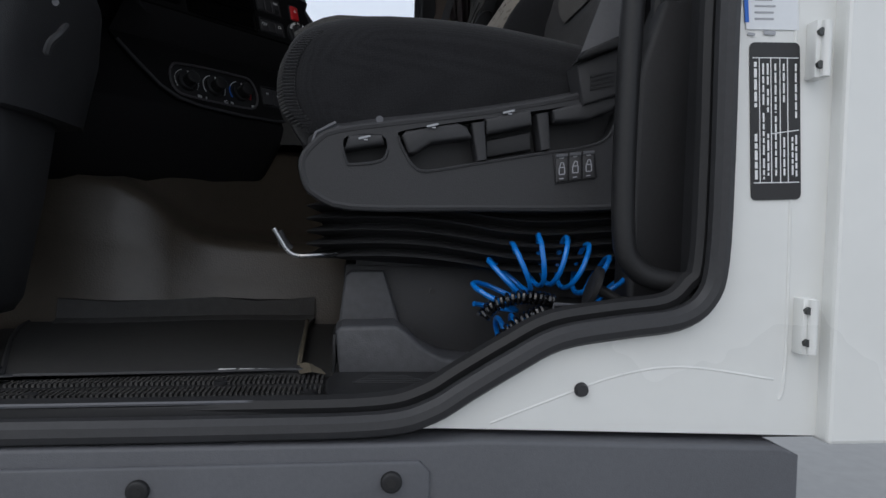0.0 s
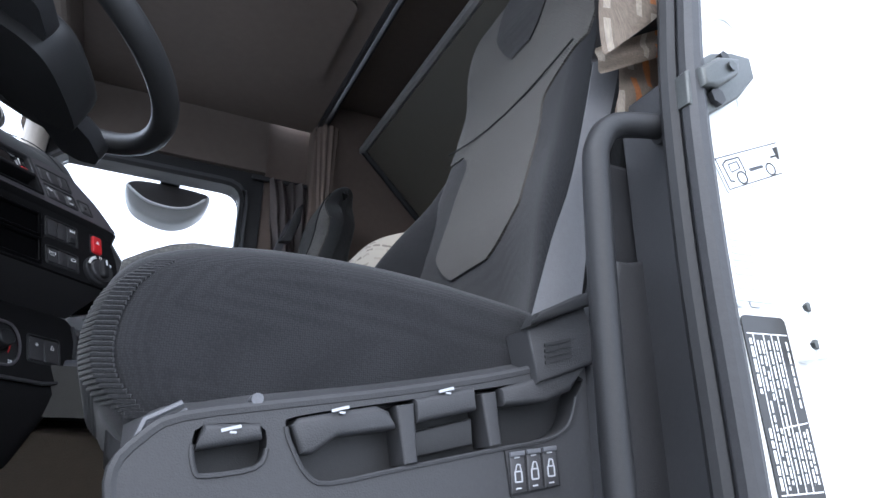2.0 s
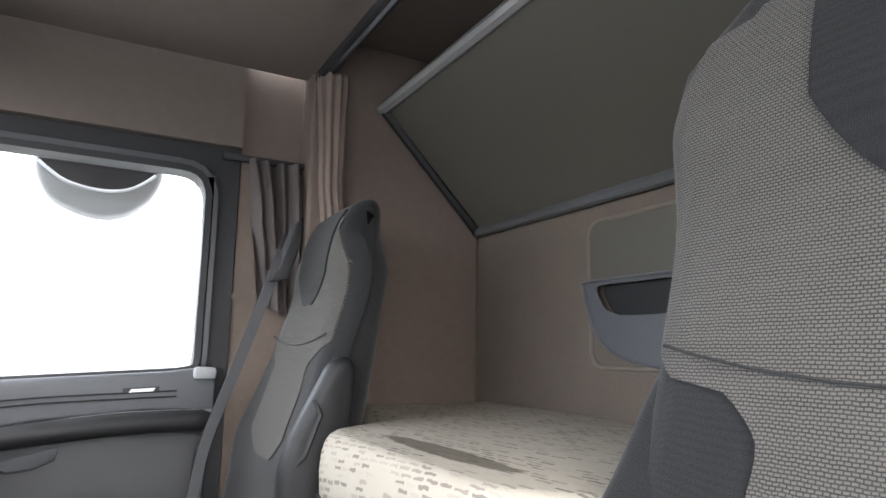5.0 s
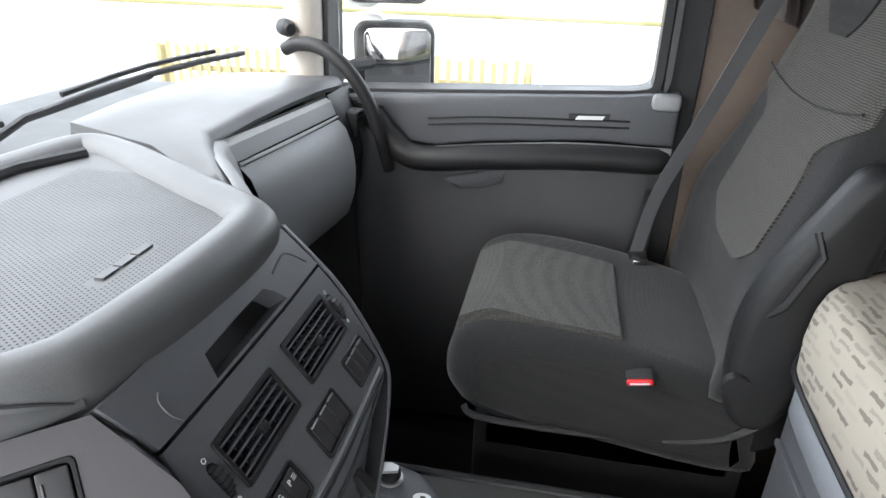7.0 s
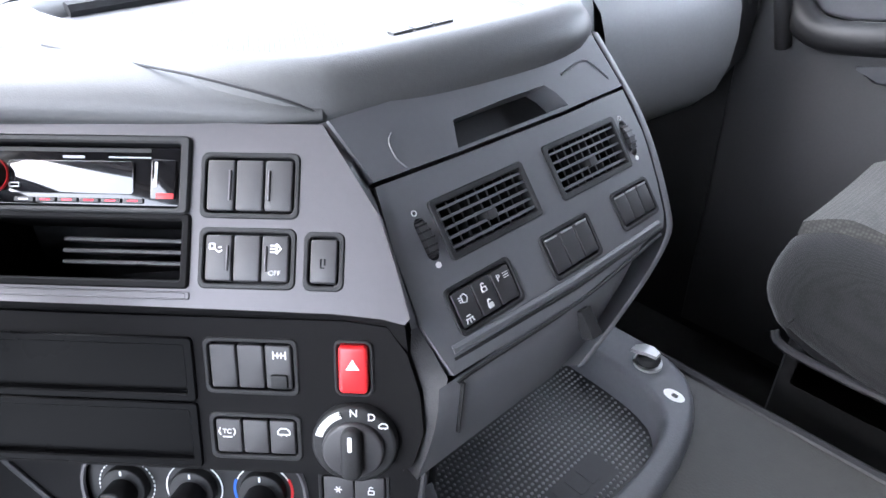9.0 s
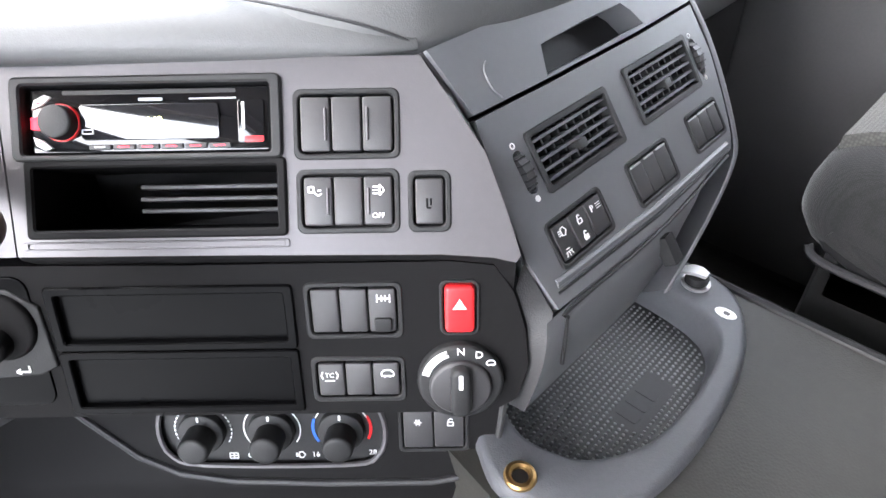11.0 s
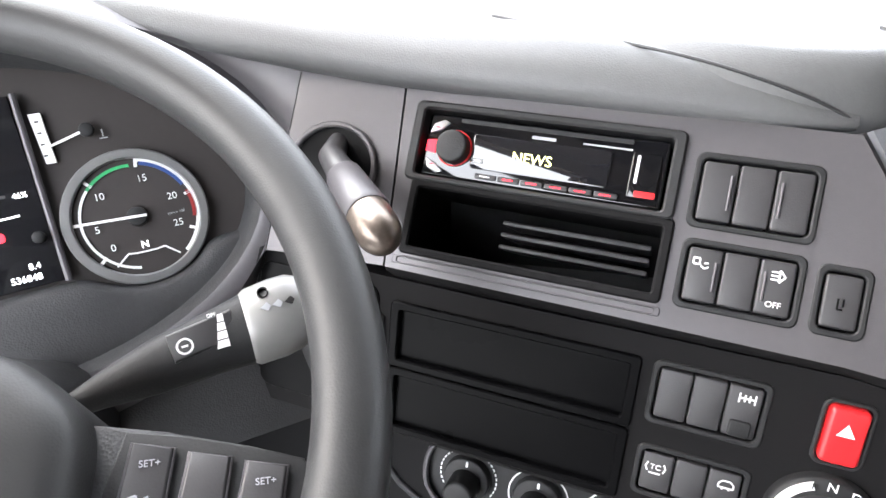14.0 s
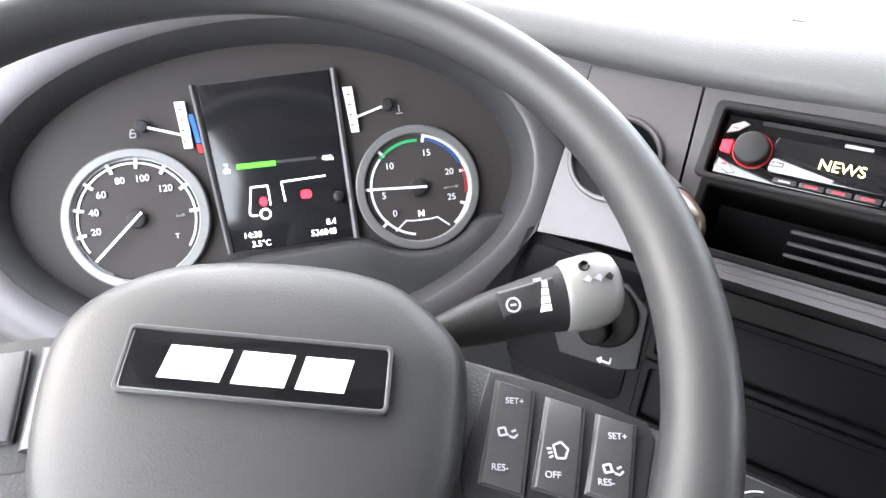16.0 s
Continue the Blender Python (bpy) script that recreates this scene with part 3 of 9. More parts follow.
    def girth(z, side):
        """Half the width of the backrest on one side at a height."""
        t = (z - bz) / height
        rise = min(1, max(0, (t - 0.22) / 0.2)) * (1 - min(1, max(0, (t - 0.78) / 0.2)))
        g = bw(z) + (flare if side > 0 else 0.03) * math.exp(-(((t - 0.12) / 0.24) ** 2))
        return g + (inner * rise * rise * (3 - 2 * rise) if side > 0 else 0)
    def taper(x, yy, z):
        e = abs(yy - y) / 0.255
        return (x - wings * hug((z - bz) / height) * e**4, y + (yy - y) * girth(z, yy - y) / 0.255, z)
    def recede(off, z):
        """How far the cloth lies back from the middle line at a distance to the side."""
        e = min(1, abs(off) / girth(z, off))
        turn = max(0, 1 - (1 - e) * 0.255 / 0.05)
        return 0.05 * (1 - math.sqrt(1 - min(1, turn) ** 2)) - wings * hug((z - bz) / height) * e**4
    part("backrest", pillow([(p[0], p[1]) for p in prof], y - 0.255, y + 0.255, 0.05, 5, taper), cloth, st, "dark grey cloth backrest")
    fr = [(bx + u + lean * max(v, -0.1) * k, bz + v * k) for u, v in pts[1:9]]
    fl = curve_pts([(u, v, 0) for u, v in fr], 14)
    def patch(z_lo, z_hi, width, lift):
        rows = []
        sel = [p for p in fl if z_lo <= p[1] <= z_hi]
        for p in sel:
            hw = width((p[1] - bz) / height)
            row = []
            for k in (-1, -0.985, -0.93, -0.8, -0.6, -0.3, 0, 0.3, 0.6, 0.8, 0.9, 0.96, 0.985, 1):
                off = py + k * hw
                if k > 0 and hw > 0.2:
                    off = py + k * (hw + inner * 1.3)
                off = max(0.022 - girth(p[1], -1), min(girth(p[1], 1) - 0.010, off))
                row.append((p[0] - lift + recede(off, p[1]) + (0.02 if abs(k) == 1 else 0), y + off, p[1]))
            rows.append(row)
        return loft(rows, closed=False)
    def panel_width(t):
        low = lobe * min(1, max(0.12, (t - 0.10) / 0.09)) ** 0.5
        high = 0.27 - 0.085 * max(0, (t - 0.78) / 0.15)
        k = min(1, max(0, (t - waist) / 0.14))
        return low + (high - low) * k * k * (3 - 2 * k) - 0.012 * math.exp(-((t - 0.42) / 0.05) ** 2)
    part("back_insert", patch(bz + 0.11 * height, bz + 0.93 * height, panel_width, 0.0045), M_SEATRIB, st, "paler woven grey centre panel")
    part("head_pad", patch(bz + pad_at * height, bz + 0.96 * height, lambda t: 0.115 * min(1, max(0.10, (t - pad_at + 0.005) / 0.12)) ** 0.5, 0.0085), cloth, st, "dark grey head pad")
    seam_z = bz + 0.485 * height
    q = min(fl, key=lambda p: abs(p[1] - seam_z))
    run = [d for d in (-0.225, -0.16, -0.08, 0.0, 0.08, 0.16, 0.225)] + ([0.225 + inner * 0.9] if inner else [])
    part("back_seam", tube([(q[0] - 0.006 + recede(d, q[1]), y + d, q[1] + 0.02 * (abs(d) / 0.2) ** 2) for d in run], 0.0022, 6), M_SEATBLACK, st, "stitched seam")
    # folded-up armrest on the inner side
    if arm_side:
        ax, ay, az = bx + 0.055 + adx, y + arm_side * 0.285, bz + adz
        ap = curve_pts([(ax - 0.055, az + 0.05, 0), (ax - 0.05, az + 0.18, 0), (ax + 0.02, az + 0.33, 0), (ax + 0.055, az + 0.385, 0), (ax + 0.095, az + 0.378, 0), (ax + 0.098, az + 0.29, 0), (ax + 0.065, az + 0.12, 0), (ax + 0.03, az - 0.02, 0), (ax - 0.03, az - 0.03, 0)], 4, True)
        a = part("armrest", pillow([(p[0], p[1]) for p in ap], ay - 0.03, ay + 0.03, 0.02, 3), M_BLACK, st, "folded up black armrest")
        part("armrest_handle", tube([(ax - 0.035, ay + arm_side * 0.02, az + 0.16), (ax - 0.01, ay + arm_side * 0.034, az + 0.19), (ax + 0.02, ay + arm_side * 0.034, az + 0.27), (ax + 0.01, ay + arm_side * 0.02, az + 0.30)], 0.006, 8), M_BLACK, a)
        part("armrest_dial", tube([(ax - 0.045, ay + arm_side * 0.025, az + 0.05), (ax - 0.045, ay + arm_side * 0.04, az + 0.05)], 0.02, 16), M_BLACK, a)
    part("cushion_pan", box((x0 + 0.07, y - 0.22, z0 - 0.27), (x0 + 0.53, y + 0.22, z0 - 0.16), 0.015), M_BLACK, st)
    # shell under the cushion
    shw = 0.225
    up, rd = (0.0, 0.03) if deep > 0 else (0.055, 0.014)
    sh = curve_pts([(x0 + 0.05, z0 - 0.17, 0), (x0 + 0.3, z0 - 0.155, 0), (x0 + 0.5, z0 - 0.13, 0), (x0 + 0.60, z0 - 0.04, 0), (x0 + 0.66, z0 - 0.05, 0), (x0 + 0.62, z0 - 0.20, 0), (x0 + 0.45, z0 - 0.27, 0), (x0 + 0.1, z0 - 0.25, 0)], 4, True)
    part("seat_shell", pillow([(p[0], p[1] + up) for p in sh], y - shw, y + shw, rd, 3), M_DARK if deep > 0 else M_BLACK, st, "dark plastic seat shell")
    if deep <= 0:
        part("shell_edge", tube(curve_pts([(x0 + 0.04, y - 0.215, z0 - 0.180), (x0 + 0.08, y - 0.226, z0 - 0.196), (x0 + 0.30, y - 0.230, z0 - 0.192), (x0 + 0.45, y - 0.235, z0 - 0.170), (x0 + 0.53, y - 0.242, z0 - 0.125), (x0 + 0.58, y - 0.250, z0 - 0.05), (x0 + 0.63, y - 0.252, z0 - 0.020)], 5), 0.007, 8), M_DARK, st)
    return st


DS_Y, DS_X, DS_Z = 0.635, 0.283, 0.567
driver = seat(DS_Y, DS_X, DS_Z, "dark grey cloth driver's seat on black bellows", arm_side=0, deep=0.07, height=0.98, lean=0.20, back=0.575, pad_at=0.66, shoulder=0.285, lobe=0.160, waist=0.42, wings=0.05, crown=0.90, inner=0.042, flare=0.06, over=0.040, near=0.225)
PS_Y, PS_X, PS_Z = 2.03, 0.305, 0.722
passenger = seat(PS_Y, PS_X, PS_Z, "dark grey cloth passenger seat with folded up armrest", 0.735, -1, 0.17, -0.05, -0.06, cloth=M_SEATBLACK, far=0.115, near=0.185, reach=0.30, half=0.24, dip=0.055, wings=0.05)
# the driver's inner side bolster, standing forward at the hip
hip = curve_pts([(0.742, 0.66, 0), (0.762, 0.765, 0), (0.826, 0.863, 0), (0.900, 0.955, 0), (0.950, 1.030, 0), (0.982, 1.070, 0), (1.01, 1.082, 0), (1.03, 1.04, 0), (1.00, 0.92, 0), (0.97, 0.78, 0), (0.92, 0.66, 0), (0.83, 0.62, 0)], 4, True)
def sink(x, yy, z):
    k = min(1, max(0, (0.940 - yy) / 0.155))
    return (x + 0.20 * k**1.2 * max(0.12, min(1, (1.16 - z) / 0.42)) * min(1, max(0, (1.0 + (z - 0.9) * 0.2 - x) / 0.1)), yy, z)
part("bolster", pillow([(p.x, p.y) for p in hip], 0.790, 0.948, 0.026, 6, sink), M_SEATDARK, driver, "dark grey cloth hip bolster")
# ribbed nose of the cushion
bm = bmesh.new()
nose = curve_pts([(DS_X + 0.040, DS_Z - 0.026, 0), (DS_X + 0.010, DS_Z - 0.056, 0), (DS_X - 0.002, DS_Z - 0.10, 0), (DS_X + 0.006, DS_Z - 0.145, 0), (DS_X + 0.04, DS_Z - 0.180, 0)], 9)
for p in nose:
    tube([(p.x + 0.030, DS_Y - 0.283, p.y), (p.x + 0.012, DS_Y - 0.276, p.y), (p.x + 0.001, DS_Y - 0.250, p.y), (p.x - 0.001, DS_Y + 0.215, p.y), (p.x + 0.012, DS_Y + 0.236, p.y)], 0.0024, 6, bm=bm)
part("nose_ribs", bm, M_SEATDARK, driver, "ribbed rubbery cushion nose")
PLACE = DOORWAY
# the driver's side trim, with a long pocket in which the levers sit
TR = Plane((0, 0.225, 0), (1, 0, 0), (0, 0, -1))
def rounded(poly, n=3):
    return [(p.x, p.y) for p in curve_pts([(u, v, 0) for u, v in poly], n, True)]
TRO = [(0.344, -0.335), (0.350, -0.300), (0.368, -0.280), (0.423, -0.263), (0.608, -0.268), (0.80, -0.275), (0.868, -0.285), (0.895, -0.32), (0.905, -0.40), (0.895, -0.487), (0.862, -0.481), (0.80, -0.464), (0.72, -0.444), (0.604, -0.420), (0.50, -0.402), (0.396, -0.383), (0.365, -0.364)]
POCKET = [(0.492, -0.377), (0.502, -0.353), (0.517, -0.332), (0.54, -0.325), (0.615, -0.340), (0.721, -0.361), (0.799, -0.376), (0.835, -0.394), (0.850, -0.43), (0.856, -0.457), (0.735, -0.434), (0.604, -0.408), (0.503, -0.388)]
NOOK = [(0.407, -0.357), (0.412, -0.335), (0.422, -0.330), (0.466, -0.338), (0.475, -0.356), (0.466, -0.378), (0.414, -0.374)]
TRO, POCKET, NOOK = rounded(TRO), rounded(POCKET), rounded(NOOK)
trim = part("side_trim", TR.plate(TRO, [POCKET, NOOK], -0.06, 0.0, -0.045), M_DARK, driver, "dark plastic side trim with control levers", angle=30)
part("trim_edge", tube([TR.at(u, v, -0.0045) for u, v in shrink(TRO, 0.002)], 0.0065, 8, closed=True), M_DARK, trim)
part("pocket_back", merged(TR.slab(POCKET, -0.05, -0.035), TR.slab(NOOK, -0.05, -0.035)), M_BLACK, trim, smooth=False)
part("pocket_edge", tube([TR.at(u, v, 0.0) for u, v in POCKET[:25]], 0.0026, 6), M_DARK, trim)
part("nook_edge", tube([TR.at(u, v, 0.0) for u, v in NOOK[:13]], 0.0026, 6), M_DARK, trim)
LEVERS = ([(0.410, -0.352), (0.470, -0.364), (0.467, -0.379), (0.415, -0.376)], [(0.497, -0.378), (0.508, -0.352), (0.520, -0.352), (0.545, -0.370), (0.608, -0.380), (0.600, -0.398), (0.585, -0.403), (0.503, -0.386)],
          [(0.632, -0.387), (0.706, -0.405), (0.702, -0.431), (0.628, -0.413)], [(0.742, -0.412), (0.80, -0.420), (0.840, -0.436), (0.862, -0.470), (0.80, -0.452), (0.738, -0.432)])
for k, q in enumerate(LEVERS):
    lv = part("lever", TR.slab(q, -0.036, 0.006 if k != 1 else 0.004, 0.006), M_DARK, trim, "dark plastic control lever")
    cu, cv = sum(p[0] for p in q) / len(q), min(p[1] for p in q) + 0.006
    part("symbol", merged(TR.bar([(cu - 0.010, cv + 0.003), (cu, cv), (cu + 0.008, cv - 0.002)], 0.003, 0.004, 0.0072), TR.bar([(cu - 0.002, cv + 0.004), (cu + 0.004, cv + 0.004)], 0.002, 0.004, 0.0072)), M_GREYPRINT, lv, "small pale symbol", smooth=False)
part("lever_lower", TR.slab([(0.636, -0.352), (0.709, -0.368), (0.707, -0.398), (0.634, -0.380)], -0.036, -0.012, 0.003), M_BLACK, trim)
for q in ([(0.607, -0.404), (0.628, -0.408), (0.634, -0.347), (0.618, -0.344)], [(0.712, -0.424), (0.732, -0.428), (0.738, -0.369), (0.722, -0.366)]):
    part("rib", TR.slab(q, -0.036, 0.004, 0.003), M_DARK, trim)
part("hinge_peg", tube([(0.462, 0.225, 0.402), (0.462, 0.245, 0.402)], 0.006, 12), M_STEP, trim)
part("front_link", merged(tube([(0.355, 0.235, 0.345), (0.365, 0.235, 0.378), (0.395, 0.235, 0.395)], 0.0035, 6), tube([(0.362, 0.24, 0.342), (0.374, 0.24, 0.374), (0.40, 0.24, 0.390)], 0.0025, 6)), M_STEP, trim)
sw = part("switch_panel", TR.slab([(0.742, -0.362), (0.812, -0.371), (0.817, -0.326), (0.748, -0.313)], -0.004, 0.003, 0.001), M_BLACK, trim, "three black switches with white symbols")
for k in range(3):
    u0, v0 = 0.746 + 0.0225 * k, -0.3175 - 0.0035 * k
    part("switch", TR.slab([(u0, v0 - 0.042), (u0 + 0.019, v0 - 0.0445), (u0 + 0.0215, v0 - 0.002), (u0 + 0.002, v0 + 0.001)], 0.002, 0.006, 0.001), M_KEY, sw)
    part("symbol", merged(TR.bar([(u0 + 0.006, v0 - 0.022), (u0 + 0.015, v0 - 0.023), (u0 + 0.0155, v0 - 0.012), (u0 + 0.0065, v0 - 0.011), (u0 + 0.006, v0 - 0.022)], 0.0016, 0.006, 0.0066),
                          TR.bar([(u0 + 0.007, v0 - 0.023), (u0 + 0.009, v0 - 0.030), (u0 + 0.013, v0 - 0.030), (u0 + 0.0145, v0 - 0.023)], 0.0014, 0.006, 0.0066),
                          TR.bar([(u0 + 0.007, v0 - 0.004), (u0 + 0.014, v0 - 0.005)], 0.0016, 0.006, 0.0066), TR.bar([(u0 + 0.006, v0 - 0.037), (u0 + 0.013, v0 - 0.038)], 0.0016, 0.006, 0.0066)), M_GREYPRINT, sw, smooth=False)
    part("ledge", TR.slab([(u0, v0 - 0.043), (u0 + 0.019, v0 - 0.0455), (u0 + 0.0192, v0 - 0.040), (u0 + 0.0002, v0 - 0.0375)], 0.005, 0.0085, 0.001), M_STEP, sw)
part("trim_shelf", loft([[(u, 0.226, -v - 0.003) for u, v in reversed(TRO[9:])], [(u, 0.262, -v + 0.012) for u, v in reversed(TRO[9:])], [(u, 0.30, -v + 0.035) for u, v in reversed(TRO[9:])]], closed=False), M_DARK, trim, angle=50)
# bellows: folds that sag towards the rear
rings = []
for k in range(41):
    z = 0.185 + 0.105 * k / 40
    o = 0.014 * math.cos(k / 40 * 5 * 2 * math.pi)
    x0b, x1b, y0b, y1b = 0.362 - o, 0.99 + o, 0.262 - o, 0.74 + o
    ring = [(x1b, y1b), (x1b, y0b + 0.05)] + [(x1b - 0.01 - (x1b - x0b - 0.06) * j / 24, y0b) for j in range(25)] + [(x0b + 0.015, y0b + 0.015), (x0b, y0b + 0.05), (x0b, y1b)]
    rings.append([(x, yy, z - 0.017 / (1 + math.exp(-(x - 0.65) / 0.04)) + 0.004 * math.sin(16 * x) + 0.006 / (1 + math.exp(-(x - 0.82) / 0.03))) for x, yy in ring])
part("bellows", loft(rings), M_BLACK, driver, "black rubber suspension bellows")
rl = part("slide_rail", box((0.432, 0.325, 0.168), (0.96, 0.345, 0.194), 0.003), M_DARK, driver, "black steel slide rail")
part("rail_slot", merged(box((0.441, 0.3235, 0.174), (0.4425, 0.326, 0.188)), box((0.448, 0.3235, 0.174), (0.4495, 0.326, 0.188))), M_STEEL, rl, smooth=False)
part("hook_lever", tube(curve_pts([(0.306, 0.222, 0.228), (0.317, 0.222, 0.210), (0.328, 0.222, 0.194), (0.342, 0.222, 0.187), (0.370, 0.225, 0.188), (0.40, 0.25, 0.19)], 4), 0.0035, 8), M_CHROME, driver, "bent bright steel lever")
part("lever_boot", tube([(0.313, 0.226, 0.224), (0.320, 0.230, 0.205), (0.332, 0.230, 0.196)], [0.006, 0.008, 0.006], 8), M_BLACK, driver)
# the box that the seat stands on
M_COVER = mat("scuffed_grey_plastic", (0.056, 0.057, 0.062), 0.55, var=0.35, scale=14, bump=0.25, bscale=400)
sbx = thing("seat_box", "dark grey plastic box under the driver's seat", "seat box", (0.7, 0.5, 0.0), kind="structure")
part("body", box((0.412, 0.33, -0.01), (1.02, 0.76, 0.172), 0.01), M_DARK, sbx)
part("corner_cover", TR.slab([(0.404, 0.0), (0.405, -0.066), (0.414, -0.150), (0.424, -0.160), (0.48, -0.161), (0.500, -0.10), (0.515, -0.055), (0.515, 0.0)], -0.15, -0.090, 0.006), M_COVER, sbx, "paler grey corner cover")
part("toe_ledge", TR.slab([(0.410, 0.004), (0.402, -0.068), (0.412, -0.076), (0.498, -0.079), (0.512, -0.070), (0.540, -0.045), (0.575, -0.026), (0.62, -0.019), (0.66, -0.018), (0.66, 0.004)], -0.11, -0.012, 0.008), M_COVER, sbx, "grey moulded toe ledge")
part("toe_side", box((0.398, 0.245, 0.0), (0.404, 0.335, 0.062), 0.002), M_BLACK, sbx)
part("screw", tube([(0.566, 0.3305, 0.125), (0.566, 0.328, 0.125)], 0.0055, 10), M_STICKER, sbx)
part("side_locker", loft([[(0.735, yy, -0.01), (0.735, yy, 0.088), (0.741, yy, 0.121), (0.80, yy, 0.119), (0.95, yy, 0.112), (0.95, yy, -0.01)] for yy in (0.19, 0.33)]), M_DARK, sbx, smooth=False)
part("locker_edge", tube([(0.735, 0.189, 0.04), (0.735, 0.189, 0.088), (0.742, 0.189, 0.122), (0.85, 0.189, 0.117)], 0.003, 6), M_STEP, sbx)
part("locker_mark", tube([(0.753, 0.1885, 0.099), (0.758, 0.1885, 0.1005), (0.762, 0.1885, 0.099), (0.758, 0.1885, 0.097)], 0.0012, 6, closed=True), M_PRINT, sbx)
PLACE = PLAIN
part("seat_base", box((PS_X + 0.06, PS_Y - 0.22, 0.0), (PS_X + 0.55, PS_Y + 0.22, PS_Z - 0.165), 0.02), M_BLACK, passenger)

# ======== the bunk ========
def bed_cloth():
    """Beige cloth with short brown dashes across it, and one long damp stain."""
    m = bpy.data.materials.new("dashed_bed_cloth")
    m.use_nodes = True
    nt = m.node_tree
    b = nt.nodes["Principled BSDF"]
    b.inputs["Roughness"].default_value = 0.9
    b.inputs["Specular IOR Level"].default_value = 0.2
    co = nt.nodes.new("ShaderNodeTexCoord")
    mp = nt.nodes.new("ShaderNodeMapping")
    mp.inputs["Rotation"].default_value = (0, 0, radians(5))
    sp = nt.nodes.new("ShaderNodeSeparateXYZ")
    nt.links.new(co.outputs["Object"], sp.inputs[0])
    sm = nt.nodes.new("ShaderNodeMath")
    sm.operation = "ADD"
    nt.links.new(sp.outputs["X"], sm.inputs[0])
    sz = nt.nodes.new("ShaderNodeMath")
    sz.operation = "MULTIPLY"
    sz.inputs[1].default_value = 1.0
    nt.links.new(sp.outputs["Z"], sz.inputs[0])
    nt.links.new(sz.outputs[0], sm.inputs[1])
    cm = nt.nodes.new("ShaderNodeCombineXYZ")
    nt.links.new(sp.outputs["Y"], cm.inputs["X"])
    nt.links.new(sm.outputs[0], cm.inputs["Y"])
    nt.links.new(cm.outputs[0], mp.inputs["Vector"])
    bk = nt.nodes.new("ShaderNodeTexBrick")
    bk.inputs["Scale"].default_value = 1.0
    bk.inputs["Brick Width"].default_value, bk.inputs["Row Height"].default_value = 0.037, 0.0140
    bk.inputs["Mortar Size"].default_value, bk.inputs["Mortar Smooth"].default_value = 0.0042, 0.3
    bk.offset, bk.squash = 0.37, 1.0
    bk.inputs["Color1"].default_value, bk.inputs["Color2"].default_value, bk.inputs["Mortar"].default_value = (0, 0, 0, 1), (1, 1, 1, 1), (0, 0, 0, 1)
    nz = nt.nodes.new("ShaderNodeTexNoise")
    nz.inputs["Scale"].default_value, nz.inputs["Detail"].default_value = 60, 3
    nt.links.new(mp.outputs[0], nz.inputs["Vector"])
    wob = nt.nodes.new("ShaderNodeMixRGB")
    wob.blend_type, wob.inputs[0].default_value = "LINEAR_LIGHT", 0.006
    nt.links.new(mp.outputs[0], wob.inputs[1])
    nt.links.new(nz.outputs["Color"], wob.inputs[2])
    nt.links.new(wob.outputs[0], bk.inputs["Vector"])
    n2 = nt.nodes.new("ShaderNodeTexNoise")
    n2.inputs["Scale"].default_value, n2.inputs["Detail"].default_value = 4, 4
    nt.links.new(co.outputs["Object"], n2.inputs["Vector"])
    base = nt.nodes.new("ShaderNodeValToRGB")
    base.color_ramp.elements[0].color, base.color_ramp.elements[1].color = (0.36, 0.32, 0.265, 1), (0.46, 0.42, 0.355, 1)
    nt.links.new(n2.outputs["Fac"], base.inputs[0])
    cut = nt.nodes.new("ShaderNodeMath")
    cut.operation = "MULTIPLY_ADD"
    cut.inputs[1].default_value, cut.inputs[2].default_value = 1.7, -0.62
    nt.links.new(bk.outputs["Color"], cut.inputs[0])
    cut.use_clamp = True
    mix = nt.nodes.new("ShaderNodeMixRGB")
    mix.inputs[2].default_value = (0.20, 0.175, 0.15, 1)
    nt.links.new(cut.outputs[0], mix.inputs[0])
    nt.links.new(base.outputs[0], mix.inputs[1])
    # the stain: a long narrow patch with a ragged edge
    mp2 = nt.nodes.new("ShaderNodeMapping")
    mp2.inputs["Location"].default_value = (-0.918, -1.345, 0)
    nt.links.new(co.outputs["Object"], mp2.inputs["Vector"])
    mp3 = nt.nodes.new("ShaderNodeMapping")
    mp3.vector_type = "POINT"
    mp3.inputs["Rotation"].default_value = (0, 0, radians(-3))
    mp3.inputs["Scale"].default_value = (32, 4.8, 0)
    nt.links.new(mp2.outputs[0], mp3.inputs["Vector"])
    wob2 = nt.nodes.new("ShaderNodeMixRGB")
    wob2.blend_type, wob2.inputs[0].default_value = "LINEAR_LIGHT", 0.35
    n3 = nt.nodes.new("ShaderNodeTexNoise")
    n3.inputs["Scale"].default_value, n3.inputs["Detail"].default_value = 22, 5
    nt.links.new(co.outputs["Object"], n3.inputs["Vector"])
    nt.links.new(mp3.outputs[0], wob2.inputs[1])
    nt.links.new(n3.outputs["Color"], wob2.inputs[2])
    ln = nt.nodes.new("ShaderNodeVectorMath")
    ln.operation = "LENGTH"
    nt.links.new(wob2.outputs[0], ln.inputs[0])
    rg = nt.nodes.new("ShaderNodeMapRange")
    rg.inputs[1].default_value, rg.inputs[2].default_value, rg.inputs[3].default_value, rg.inputs[4].default_value = 0.92, 1.08, 0.80, 0.0
    nt.links.new(ln.outputs["Value"], rg.inputs[0])
    mx2 = nt.nodes.new("ShaderNodeMixRGB")
    mx2.inputs[2].default_value = (0.085, 0.07, 0.052, 1)
    nt.links.new(rg.outputs[0], mx2.inputs[0])
